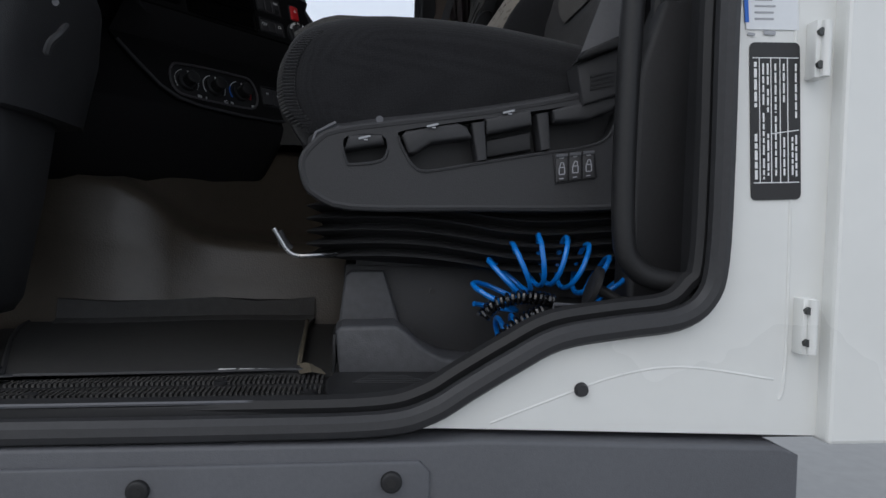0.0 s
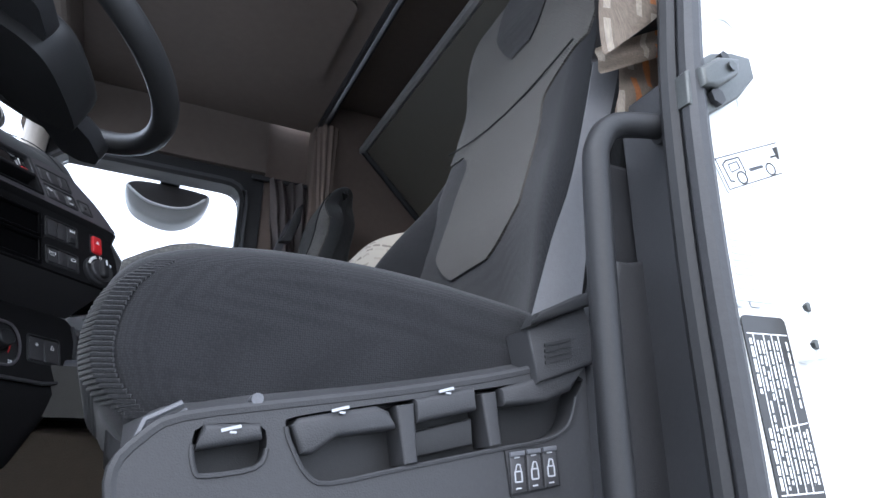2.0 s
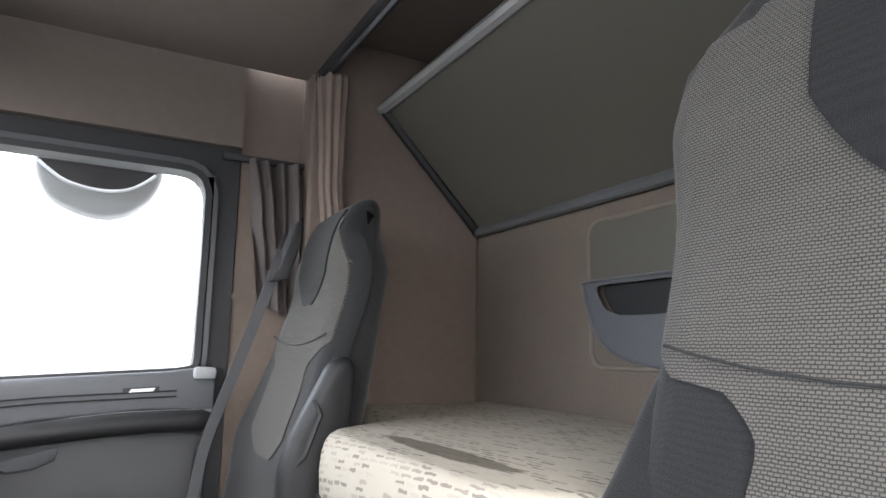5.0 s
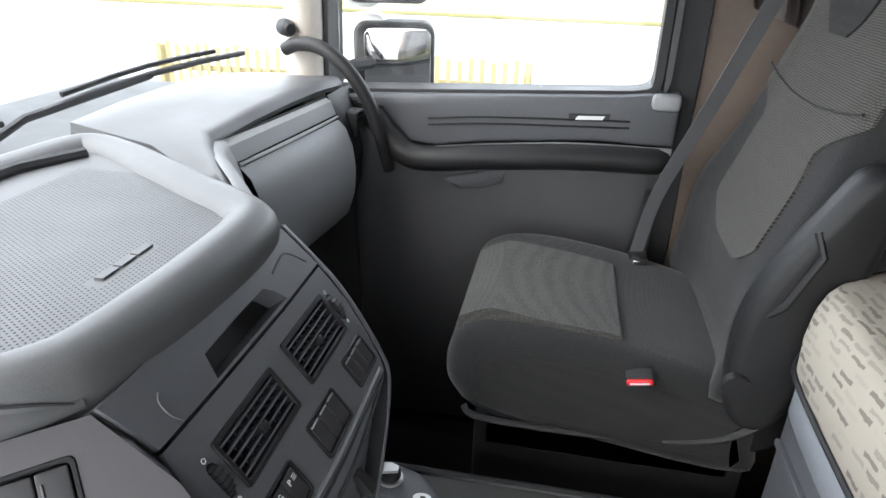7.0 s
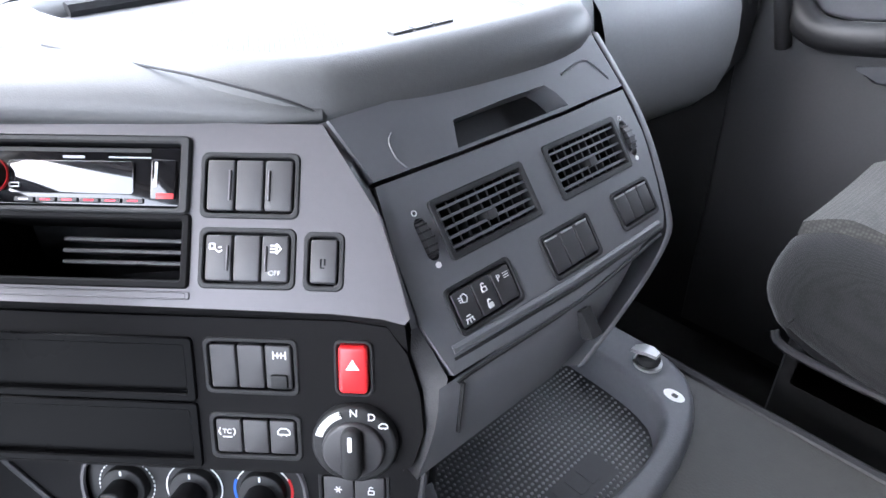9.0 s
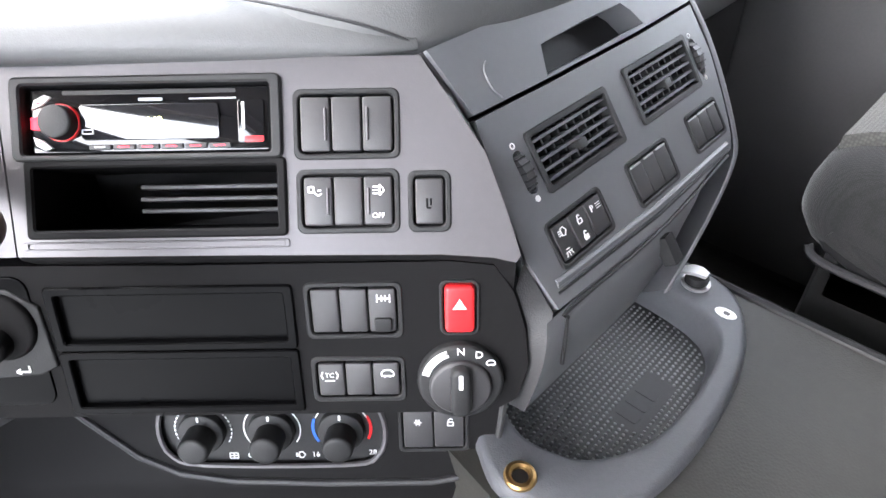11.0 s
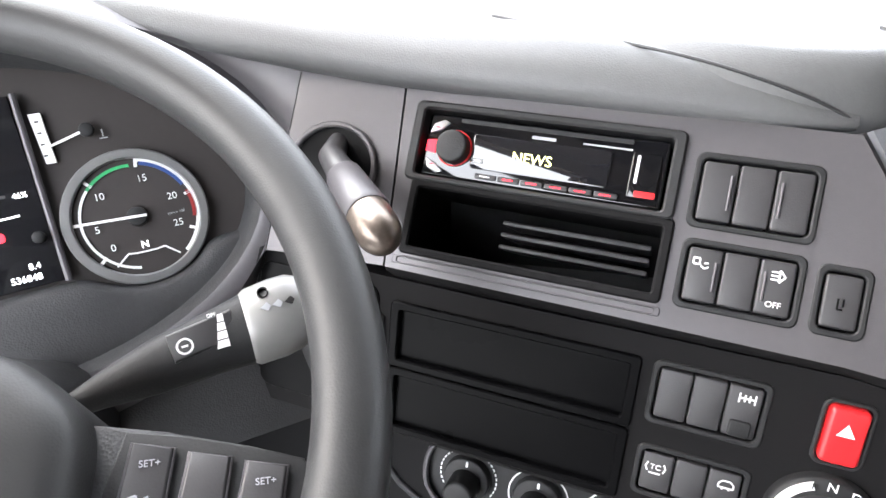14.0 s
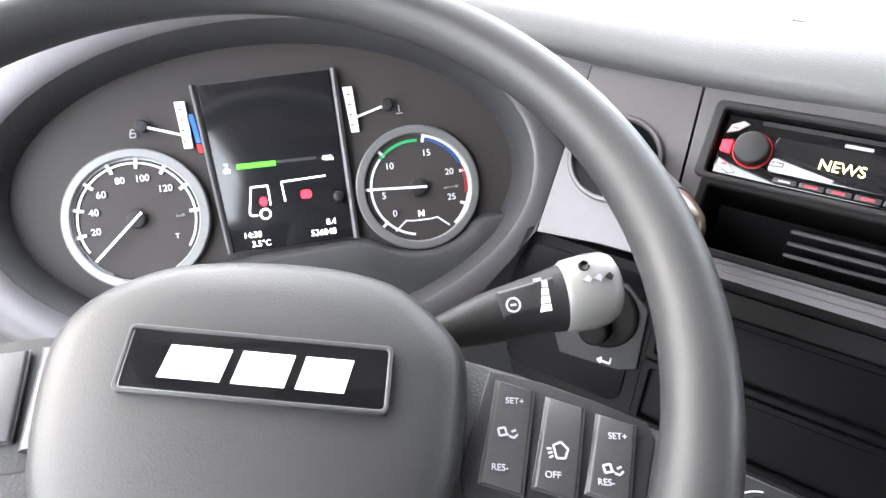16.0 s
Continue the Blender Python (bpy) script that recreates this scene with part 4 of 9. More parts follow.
    nt.links.new(mix.outputs[0], mx2.inputs[1])
    nt.links.new(mx2.outputs[0], b.inputs["Base Color"])
    w = nt.nodes.new("ShaderNodeTexVoronoi")
    w.inputs["Scale"].default_value = 300
    nt.links.new(co.outputs["Object"], w.inputs["Vector"])
    bp = nt.nodes.new("ShaderNodeBump")
    bp.inputs["Strength"].default_value, bp.inputs["Distance"].default_value = 0.4, 0.001
    nt.links.new(w.outputs["Distance"], bp.inputs["Height"])
    nt.links.new(bp.outputs[0], b.inputs["Normal"])
    return m


M_BED = bed_cloth()
M_BUNKGREY = mat("pale_grey_rail", (0.24, 0.25, 0.27), 0.5, var=0.08)

bunk = thing("lower_bunk", "lower bunk with a patterned beige mattress", "bed", (1.2, 1.3, 0.0))
plan = [(0.96, 0.93), (0.865, 1.00), (0.818, 1.09), (0.81, 1.25), (0.812, 1.60), (0.83, 1.69), (0.88, 1.745), (0.96, 1.80), (1.06, 1.87), (1.10, 1.98), (1.10, 2.22), (1.14, 2.265), (1.22, 2.275), (1.35, 2.275), (1.48, 2.275), (1.59, 2.272), (1.64, 2.22), (1.645, 2.10), (1.645, 1.85), (1.645, 1.5), (1.645, 1.1), (1.645, 0.7), (1.645, 0.46), (1.64, 0.35), (1.59, 0.295), (1.48, 0.29), (1.35, 0.29), (1.23, 0.30), (1.17, 0.35), (1.16, 0.46), (1.16, 0.63), (1.13, 0.74), (1.06, 0.85)]
plan = [(p.x, p.y) for p in curve_pts([(a, b, 0) for a, b in plan], 4, True)]
LV = [(0.79, 0.010), (0.80, 0.0), (0.85, -0.003), (0.885, 0.0), (0.905, 0.006), (0.917, 0.014), (0.924, 0.026), (0.9245, 0.036)]
top = shrink(plan, 0.036)
part("mattress", loft([[(x, y, z) for x, y in shrink(plan, d)] for z, d in LV] + [[(1.30 + (x - 1.30) * k, 1.55 + (y - 1.55) * k, 0.9245) for x, y in top] for k in (0.85, 0.65, 0.4, 0.2, 0.02)]), M_BED, bunk, "beige mattress with a pattern of brown dashes", angle=60)
part("piping", tube([(x, y, 0.802) for x, y in shrink(plan, -0.003)], 0.004, 6, closed=True), M_BLACK, bunk)
rail_plan = [(x, y) for x, y in shrink(plan, 0.006)]
part("bunk_rail", loft([[(x, y, z) for x, y in shrink(rail_plan, d)] for z, d in ((0.725, 0.008), (0.735, 0.0), (0.785, 0.0), (0.795, 0.008))]), M_BUNKGREY, bunk, "pale grey bunk edge rail", angle=60)
part("bunk_front", loft([[(x, y, z) for x, y in shrink(plan, d)] for z, d in ((0.0, 0.06), (0.70, 0.05), (0.726, 0.04))]), M_STEP, bunk, "dark grey bunk base", angle=60)
for y0, y1 in ((1.36, 1.70), (1.00, 1.34)):
    d = part("locker_door", box((0.838, y0, 0.36), (0.868, y1, 0.715), 0.008), M_STEP, bunk, "dark grey locker door")
    part("pull_strip", box((0.829, y0 + 0.01, 0.655), (0.842, y1 - 0.01, 0.666), 0.003), M_STEP, d)
ub = thing("upper_bunk", "upper bunk folded up against the rear wall", "bed", (1.4, 1.25, 1.5))
part("bunk_board", loft([[(1.56, y, 1.505), (1.19, y, 1.875), (1.26, y, 1.95), (1.565, y, 1.65)] for y in (0.29, 2.27)]), M_OLIVE, ub, "olive grey underside board")
part("bunk_edge", tube([(1.555, 0.29, 1.50), (1.555, 2.275, 1.50)], 0.018, 8), M_DASH, ub)
part("front_rail", tube([(1.185, 0.29, 1.88), (1.185, 2.275, 1.88)], 0.02, 8), M_SILVER, ub, "pale front rail")
part("side_rail", tube([(1.555, 2.265, 1.50), (1.185, 2.265, 1.88)], 0.018, 8), M_BLACK, ub)
part("side_rail", tube([(1.555, 0.30, 1.50), (1.185, 0.30, 1.88)], 0.018, 8), M_BLACK, ub)

# ======== the dashboard ========
P1 = Plane((-0.069, 0.98, 0.977), (0.721, 0.69, 0), (0.434, -0.389, -0.812))
P2 = Plane((-0.011, 0.926, 0.834), (0.721, 0.69, 0), (0.255, -0.202, -0.998))
P3 = Plane((0.187, 1.208, 0.936), (0, 1, 0), (0.6, 0, -0.8))
P4 = Plane((-0.157, 0.676, 0.845), (0, 1, 0), (0.49, 0, -0.871))

dash = thing("dashboard", "dark grey moulded dashboard with a soft padded top", "dashboard", (-0.1, 1.2, 0.5))
# padded top: a rolled front edge, then back to the windscreen
edge = [(-0.02, 0.14, 0.93), (-0.13, 0.24, 0.985), (-0.25, 0.36, 1.012), (-0.30, 0.50, 1.026), (-0.295, 0.64, 1.028), (-0.245, 0.77, 1.016), (-0.165, 0.875, 1.002), (-0.079, 0.965, 0.992), (0.0, 1.047, 0.990), (0.08, 1.13, 0.988), (0.118, 1.172, 0.987), (0.136, 1.201, 0.986)]


def pad(ctrl, per=4):
    """The rolled pad: its lip, the crown, then down behind it to the trough and back to the glass."""
    cs = curve_pts(ctrl, per)
    rings = []
    for i, p in enumerate(cs):
        a, b = cs[max(i - 1, 0)], cs[min(i + 1, len(cs) - 1)]
        d = Vector((b.x - a.x, b.y - a.y, 0)).normalized()
        n = Vector((-d.y, d.x, 0))
        if n.x > 0:
            n = -n
        f = 1 - 0.62 * min(1, max(0, (p.y - 1.06) / 0.14)) ** 1.5
        row = [p + n * u * f + Vector((0, 0, h * f)) for u, h in ((0.03, -0.02), (0.002, -0.004), (-0.003, 0.004), (0.0, 0.014), (0.010, 0.025), (0.028, 0.034), (0.052, 0.038), (0.072, 0.035), (0.084, 0.026))]
        q = row[-1]
        deep = 0.032 * min(1, max(0, (p.y - 0.84) / 0.10)) + 0.02 * min(1, max(0, (p.y - 1.06) / 0.06))
        xw = min(q.x - 0.05, -0.385 + 0.09 * (abs(p.y - 1.24) / 1.1) ** 2)
        for k in range(1, 7):
            x = q.x + (xw + 0.03 - q.x) * (0.16, 0.26, 0.45, 0.65, 0.85, 1.0)[k - 1]
            row.append(Vector((x, p.y + (q.y - p.y) * max(0, 1 - k / 3), q.z - deep * (0.8, 1, 1, 1, 1, 0.9)[k - 1])))
        row.append(Vector((xw - 0.01, p.y, 0.985)))
        rings.append(row)
    return loft(rings, closed=False)


part("pad", pad(edge), M_DASH, dash, "grey soft padded dashboard top", angle=50)
# the tray module over the vents: a rolled rim round a pierced floor
rim_plan = [(0.128, 1.194), (0.141, 1.222), (0.150, 1.28), (0.156, 1.38), (0.156, 1.48), (0.143, 1.541), (0.105, 1.580), (0.03, 1.625), (-0.07, 1.685), (-0.17, 1.745), (-0.26, 1.775), (-0.315, 1.735), (-0.335, 1.60), (-0.345, 1.40), (-0.345, 1.20), (-0.325, 1.08), (-0.26, 1.055), (-0.13, 1.076), (-0.03, 1.098), (0.05, 1.125), (0.10, 1.160)]
rim_plan = [(p.x, p.y) for p in curve_pts([(a, b, 0) for a, b in rim_plan], 4, True)]
RIM = [(0.955, 0.012), (0.985, 0.0), (0.998, -0.001), (1.010, 0.003), (1.020, 0.011), (1.027, 0.023), (1.029, 0.036), (1.026, 0.048), (1.020, 0.056), (1.012, 0.063), (1.002, 0.068)]
module = part("tray_module", loft([[(x, y, z) for x, y in shrink(rim_plan, d)] for z, d in RIM], cap=False), M_DASH, dash, "rolled grey rim round the top tray", angle=60)
mid = (sum(p[0] for p in rim_plan) / len(rim_plan), sum(p[1] for p in rim_plan) / len(rim_plan))
floor_plan = [(mid[0] + (x - mid[0]) * 0.78, mid[1] + (y - mid[1]) * 0.855) for x, y in rim_plan]
part("top_tray", loft([[(mid[0] + (x - mid[0]) * k, mid[1] + (y - mid[1]) * k, z) for x, y in floor_plan] for z, k in ((0.985, 1.0), (1.010, 1.0), (1.010, 0.7), (1.010, 0.4), (1.010, 0.03))]), M_DASH, module, "grey rubber tray floor", smooth=False)
part("module_seam", tube(curve_pts([(0.134, 1.200, 0.990), (0.118, 1.178, 1.003), (0.09, 1.150, 1.015), (0.05, 1.125, 1.022), (-0.03, 1.098, 1.022), (-0.13, 1.076, 1.018)], 4), 0.0012, 6), M_DARK, dash)
part("tray_step", tube([(-0.275, 1.14, 1.016), (-0.285, 1.40, 1.018), (-0.272, 1.60, 1.016), (-0.235, 1.69, 1.014)], 0.010, 8), M_DARK, module, "dark rear step of the tray")


def within(x, y, poly):
    c = False
    for i in range(len(poly)):
        (ax, ay), (bx2, by2) = poly[i - 1], poly[i]
        if (ay > y) != (by2 > y) and x < (bx2 - ax) * (y - ay) / (by2 - ay) + ax:
            c = not c
    return c


verts, faces, keep = [], [], shrink(floor_plan, 0.016)
for i in range(58):
    for j in range(94):
        x, y = -0.20 + 0.0050 * i, 1.12 + 0.0055 * j + (0.00275 if i % 2 else 0)
        if not within(x, y, keep) or (0.035 < x < 0.055 and 1.33 < y < 1.43):
            continue
        base = len(verts)
        verts += [(x + 0.0013 * c, y + 0.0013 * d, 1.0105) for c, d in ((1, 0), (0.5, 0.87), (-0.5, 0.87), (-1, 0), (-0.5, -0.87), (0.5, -0.87))]
        faces.append(tuple(range(base, base + 6)))
me = bpy.data.meshes.new("holes")
me.from_pydata(verts, [], faces)
bm = bmesh.new()
bm.from_mesh(me)
bpy.data.meshes.remove(me)
part("tray_perforation", bm, M_BLACK, module, "rows of small dark holes", smooth=False)
part("tray_mark", merged(*[box((0.040 + dx, 1.345 + dy, 1.009), (0.050 + dx, 1.370 + dy, 1.0125)) for dx, dy in ((0, 0), (0, 0.028), (0, 0.056))]), M_DASH, module, smooth=False)
# top of the passenger's side, between the tray and the door
rows = []
for y, fx, zt, back in ((1.65, 0.035, 0.985, 0.0), (1.70, -0.010, 0.994, -0.07), (1.76, -0.058, 1.004, -0.17), (1.817, -0.092, 1.008, -0.36), (1.95, -0.082, 1.015, -0.36), (2.08, -0.070, 1.019, -0.35), (2.20, -0.056, 1.020, -0.34), (2.29, -0.050, 1.014, -0.32), (2.37, -0.06, 1.004, -0.30)):
    low = min(1, max(0, (y - 1.70) / 0.10))
    rows.append([Vector((fx + u, y, zt + h)) for u, h in ((-0.004, -0.010), (0.0, 0.0), (-0.006, 0.010), (-0.014, 0.016), (-0.026, 0.018))] + [Vector((fx + (back - fx) * 0.6, y, zt + 0.018 * low)), Vector((back, y, zt + 0.014 * low)), Vector((back - 0.01, y, 0.96))])
part("passenger_top", loft(rows, closed=False), M_DASH, dash, "grey moulded top before the passenger", angle=50)

# body behind the panels, and the lower knee panel
plan = [(-0.70, 0.14), (-0.10, 0.16), (-0.26, 0.40), (-0.26, 0.80), (-0.06, 0.97 + 0.06), (0.10, 1.20), (0.10, 1.52), (0.03, 1.58), (-0.14, 1.74), (-0.16, 1.82), (-0.14, 2.34), (-0.70, 2.36)]
part("dash_body", loft([[(x, y, 0.70) for x, y in plan], [(x - 0.0, y, 0.985) for x, y in plan]]), M_BLACK, dash, smooth=False)


def knee_row(z, d, u0, u1, back):
    """A row of the lower console body: d its distance along the console's normal, u along the face."""
    ax, nx = Vector((0.7225, 0.6914, 0)), Vector((-0.6914, 0.7225, 0))
    base = Vector((0, 0, z)) + nx * d
    pts = [base + ax * (0.631 + u) for u in (u0, u0 * 0.66, u0 * 0.33, 0, 0.10, 0.20, u1 - 0.08, u1 - 0.03)]
    pts += [base + ax * (0.631 + u1 - 0.008) + nx * 0.012, base + ax * (0.631 + u1) + nx * 0.045, base + ax * (0.631 + u1 - 0.02) + nx * (back + 0.03)]
    return curve_pts(pts, 4)


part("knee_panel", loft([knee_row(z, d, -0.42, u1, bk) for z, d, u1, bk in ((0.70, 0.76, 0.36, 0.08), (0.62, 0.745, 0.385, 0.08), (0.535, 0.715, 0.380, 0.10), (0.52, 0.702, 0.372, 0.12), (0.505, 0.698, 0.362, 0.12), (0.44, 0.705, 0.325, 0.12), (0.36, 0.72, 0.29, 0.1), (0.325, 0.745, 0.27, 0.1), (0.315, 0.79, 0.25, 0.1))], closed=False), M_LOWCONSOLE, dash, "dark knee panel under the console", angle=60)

# console, upper face
out1 = [(-0.014, -0.013), (0.150, -0.012), (0.303, -0.011), (0.350, 0.060), (0.366, 0.105), (0.376, 0.138), (0.372, 0.143), (0.355, 0.139), (0.317, 0.136), (0.15, 0.134), (-0.003, 0.133)]
wells1 = [rrect(0.209, 0.013, 0.286, 0.063, 0.006), rrect(0.210, 0.072, 0.285, 0.118, 0.006), rrect(0.293, 0.074, 0.323, 0.118, 0.006)]
bay = rrect(0.001, 0.002, 0.198, 0.060, 0.004)
slot = rrect(0.009, 0.064, 0.199, 0.117, 0.003)
part("console_face", P1.plate(out1, [bay, slot] + wells1, -0.03, 0, -0.018), M_CONSOLE, dash, "satin dark grey console face", angle=25)
outL = [(-0.112, -0.0155), (-0.0165, -0.0135), (-0.0055, 0.133), (-0.06, 0.135), (-0.112, 0.140)]
lever_hole = ellipse(-0.066, 0.063, 0.0375, 0.035, 32)
part("lever_panel", P1.plate(outL, [lever_hole], -0.02, -0.0015, -0.03), M_CONSOLE, dash, "satin dark grey panel beside the instruments", angle=25)


def rocker(pl, u0, v0, u1, v1, owner, mark=None, bar=None, red=False):
    s = part("switch", pl.slab(rrect(u0, v0, u1, v1, 0.002, 2), -0.016, 0.0015, 0.0015), M_RED if red else M_KEY, owner)
    if bar is not None:
        ub = u1 - 0.0035 if bar > 0 else u0 + 0.0035
        part("ridge", pl.slab(rrect(ub - 0.001, v0 + 0.008, ub + 0.001, v1 - 0.008, 0.0008, 2), 0.001, 0.003, 0.0008), M_CONSOLE, s)
    return s


def bank(pl, u0, v0, u1, v1, n, owner_label, bars=()):
    bk = thing("switch_bank", owner_label, "switches", pl.at((u0 + u1) / 2, (v0 + v1) / 2, -0.01), "switch banks on the dashboard")
    part("bezel", pl.rim(rrect(u0 - 0.003, v0 - 0.003, u1 + 0.003, v1 + 0.003, 0.006), rrect(u0 + 0.001, v0 + 0.001, u1 - 0.001, v1 - 0.001, 0.005), -0.012, 0.0015, -0.016, 0.001), M_BLACK, bk)
    part("well", pl.slab(rrect(u0 - 0.003, v0 - 0.003, u1 + 0.003, v1 + 0.003, 0.005), -0.02, -0.015), M_BLACK, bk, smooth=False)
    w = (u1 - u0 - 0.004) / n
    keys = []
    for k in range(n):
        b = dict(bars).get(k)
        keys.append(rocker(pl, u0 + 0.002 + w * k + 0.0005, v0 + 0.003, u0 + 0.002 + w * (k + 1) - 0.0005, v1 - 0.003, bk, None, b))
    return bk, keys


def icon(pl, owner, u, v, shape, s=0.004, material=None, n=0.0018):
    """A small printed symbol of bars, on a switch."""
    bm = bmesh.new()
    for pts in shape:
        pl.bar([(u + a * s, v + b * s) for a, b in pts], s * 0.22, n - 0.0006, n + 0.0003, bm)
    return part("symbol", bm, material or M_PRINT, owner, smooth=False)


TRUCKI = [[(-1, -0.6), (-1, 0.2), (0, 0.2)], [(-1, -0.6), (-0.2, -0.6), (-0.2, 0.2)], [(0.0, 0.4), (0.5, 0.7), (1, 0.4)], [(0.4, 0.0), (0.9, -0.1)]]
FLASK = [[(-0.8, -0.5), (0.2, -0.5)], [(-0.8, 0), (0.2, 0)], [(-0.8, 0.5), (0.2, 0.5)], [(0.2, -0.8), (0.9, 0), (0.2, 0.8)], [(0.2, -0.8), (0.2, 0.8)]]
AXLE = [[(-1, -0.7), (-1, 0.7)], [(-1, 0), (1, 0)], [(1, -0.7), (1, 0.7)], [(-0.3, -0.5), (-0.3, 0.5)], [(0.3, -0.5), (0.3, 0.5)]]
LAMPI = [[(-0.6, -0.7), (0.3, -0.9), (0.9, 0), (0.3, 0.9), (-0.6, 0.7), (-0.6, -0.7)], [(-1.4, -0.5), (-0.9, -0.4)], [(-1.4, 0), (-0.9, 0)], [(-1.4, 0.5), (-0.9, 0.4)]]
LOCKI = [[(-0.6, 0), (0.6, 0), (0.6, 0.9), (-0.6, 0.9), (-0.6, 0)], [(-0.4, 0), (-0.4, -0.6), (0, -0.9), (0.4, -0.6)]]
CARI = [[(-1, 0.4), (-1, -0.2), (-0.5, -0.7), (0.5, -0.7), (1, -0.2), (1, 0.4), (-1, 0.4)], [(-0.5, 0.7), (-0.3, 0.4)], [(0.5, 0.7), (0.3, 0.4)]]
SNOW = [[(-0.8, 0), (0.8, 0)], [(-0.4, -0.7), (0.4, 0.7)], [(0.4, -0.7), (-0.4, 0.7)]]
LOOPI = [[(0.8, -0.5), (0.8, 0.3), (-0.8, 0.3)], [(-0.3, -0.1), (-0.8, 0.3), (-0.3, 0.6)]]

b1, k1 = bank(P1, 0.211, 0.015, 0.284, 0.061, 3, "bank of three blank dark switches", {0: 1, 2: -1}.items())
b2, k2 = bank(P1, 0.212, 0.074, 0.283, 0.116, 3, "bank of dark switches with white symbols", {0: 1, 2: -1}.items())
icon(P1, k2[0], 0.223, 0.087, TRUCKI, 0.005)
icon(P1, k2[2], 0.270, 0.087, FLASK, 0.005)
part("symbol", lettering("OFF", 0.0055, P1, 0.270, 0.106, 0.0018), M_PRINT, k2[2], smooth=False)
b3, k3 = bank(P1, 0.295, 0.076, 0.321, 0.116, 1, "single dark socket cover with a moulded mark")
icon(P1, k3[0], 0.308, 0.098, [[(-0.4, -0.8), (-0.4, 0.6)], [(0.2, -0.8), (0.2, 0.2)], [(-0.4, 0.6), (0.2, 0.6)]], 0.005, M_GLOSS)

# radio in its bay
radio = thing("car_radio", "single-slot car radio with a lit amber display", "radio", P1.at(0.1, 0.03, -0.02))
part("bay_frame", P1.rim(rrect(-0.001, 0.0, 0.200, 0.062, 0.005), rrect(0.007, 0.006, 0.192, 0.0575, 0.003), -0.01, 0.004, -0.03, 0.0015), M_BLACK, radio)
part("face", P1.slab(rrect(0.009, 0.0075, 0.190, 0.0565, 0.003), -0.03, -0.004, 0.002), M_GLOSS, radio, "gloss black radio face")
part("disc_slot", P1.slab(rrect(0.035, 0.0095, 0.165, 0.0125, 0.001), -0.004, -0.0032), M_BLACK, radio, smooth=False)
PG = Plane(P1.at(0, 0.020, -0.0012), P1.u, P1.v - P1.n * 0.085)
part("display", PG.slab(rrect(0.048, 0.0, 0.152, 0.0265, 0.003), -0.003, 0.0, 0.0006), M_SCREEN, radio, "dark glossy display")
part("display_text", lettering("NEWS", 0.011, PG, 0.095, 0.014, 0.0003, 0.0002), G_YELLOW, radio, "amber display text", smooth=False)
part("volume_knob", merged(P1.slab(ellipse(0.034, 0.033, 0.0125, None, 28), -0.004, 0.008, 0.002)), M_BLACK, radio)
part("red_key", P1.slab([(0.011, 0.029), (0.0185, 0.028), (0.0185, 0.0385), (0.011, 0.0375)], -0.004, -0.002, 0.0006), G_RED, radio, "red lit key")
part("knob_ring", P1.rim(ellipse(0.034, 0.033, 0.0142, None, 32), ellipse(0.034, 0.033, 0.0131, None, 32), -0.004, -0.0012, None, 0.0003), M_RED, radio, "thin red lit ring round the knob")
for sg in (-1, 1):
    part("corner_key", P1.slab([(0.012, 0.033 + sg * 0.010), (0.020, 0.033 + sg * 0.013), (0.027, 0.033 + sg * 0.019), (0.022, 0.033 + sg * 0.021), (0.014, 0.033 + sg * 0.017)][::sg], -0.004, -0.0022, 0.0006), M_SILVER, radio)
    part("key_light", P1.slab(rrect(0.0155, 0.0325 + sg * 0.0145, 0.0195, 0.0335 + sg * 0.0145, 0.0004), -0.003, -0.0019), G_RED, radio, smooth=False)
for vv in (0.023, 0.041):
    part("small_key", P1.rim(rrect(0.0490, vv - 0.003, 0.058, vv + 0.001, 0.001), rrect(0.050, vv - 0.002, 0.057, vv, 0.0005), -0.003, -0.0018, None, 0.0003), M_SILVER, radio)
for k in range(6):
    part("preset_key", P1.slab(rrect(0.054 + 0.018 * k, 0.0495, 0.0705 + 0.018 * k, 0.0535, 0.001), -0.004, -0.002, 0.0006), M_KEY, radio)
    part("key_print", P1.slab(rrect(0.058 + 0.018 * k, 0.0510, 0.066 + 0.018 * k, 0.0520, 0.0003), -0.002, -0.0017), G_RED if k > 0 else M_PRINT, radio, smooth=False)
part("maker_mark", P1.slab(rrect(0.092, 0.0155, 0.110, 0.0178, 0.0005), -0.004, -0.0033), M_GREYPRINT, radio, smooth=False)
part("model_mark", P1.slab(rrect(0.130, 0.0160, 0.165, 0.0172, 0.0003), -0.004, -0.0033), M_GREYPRINT, radio, smooth=False)
part("socket_cover", P1.slab(rrect(0.166, 0.018, 0.186, 0.050, 0.002), -0.004, -0.002, 0.0008), M_GLOSS, radio)
part("red_key", P1.slab(rrect(0.171, 0.0450, 0.1855, 0.0495, 0.001), -0.003, -0.0013, 0.0004), M_RED, radio)
part("socket_strip", P1.slab(rrect(0.1695, 0.020, 0.1715, 0.040, 0.0005), -0.002, -0.0012), M_PRINT, radio, smooth=False)

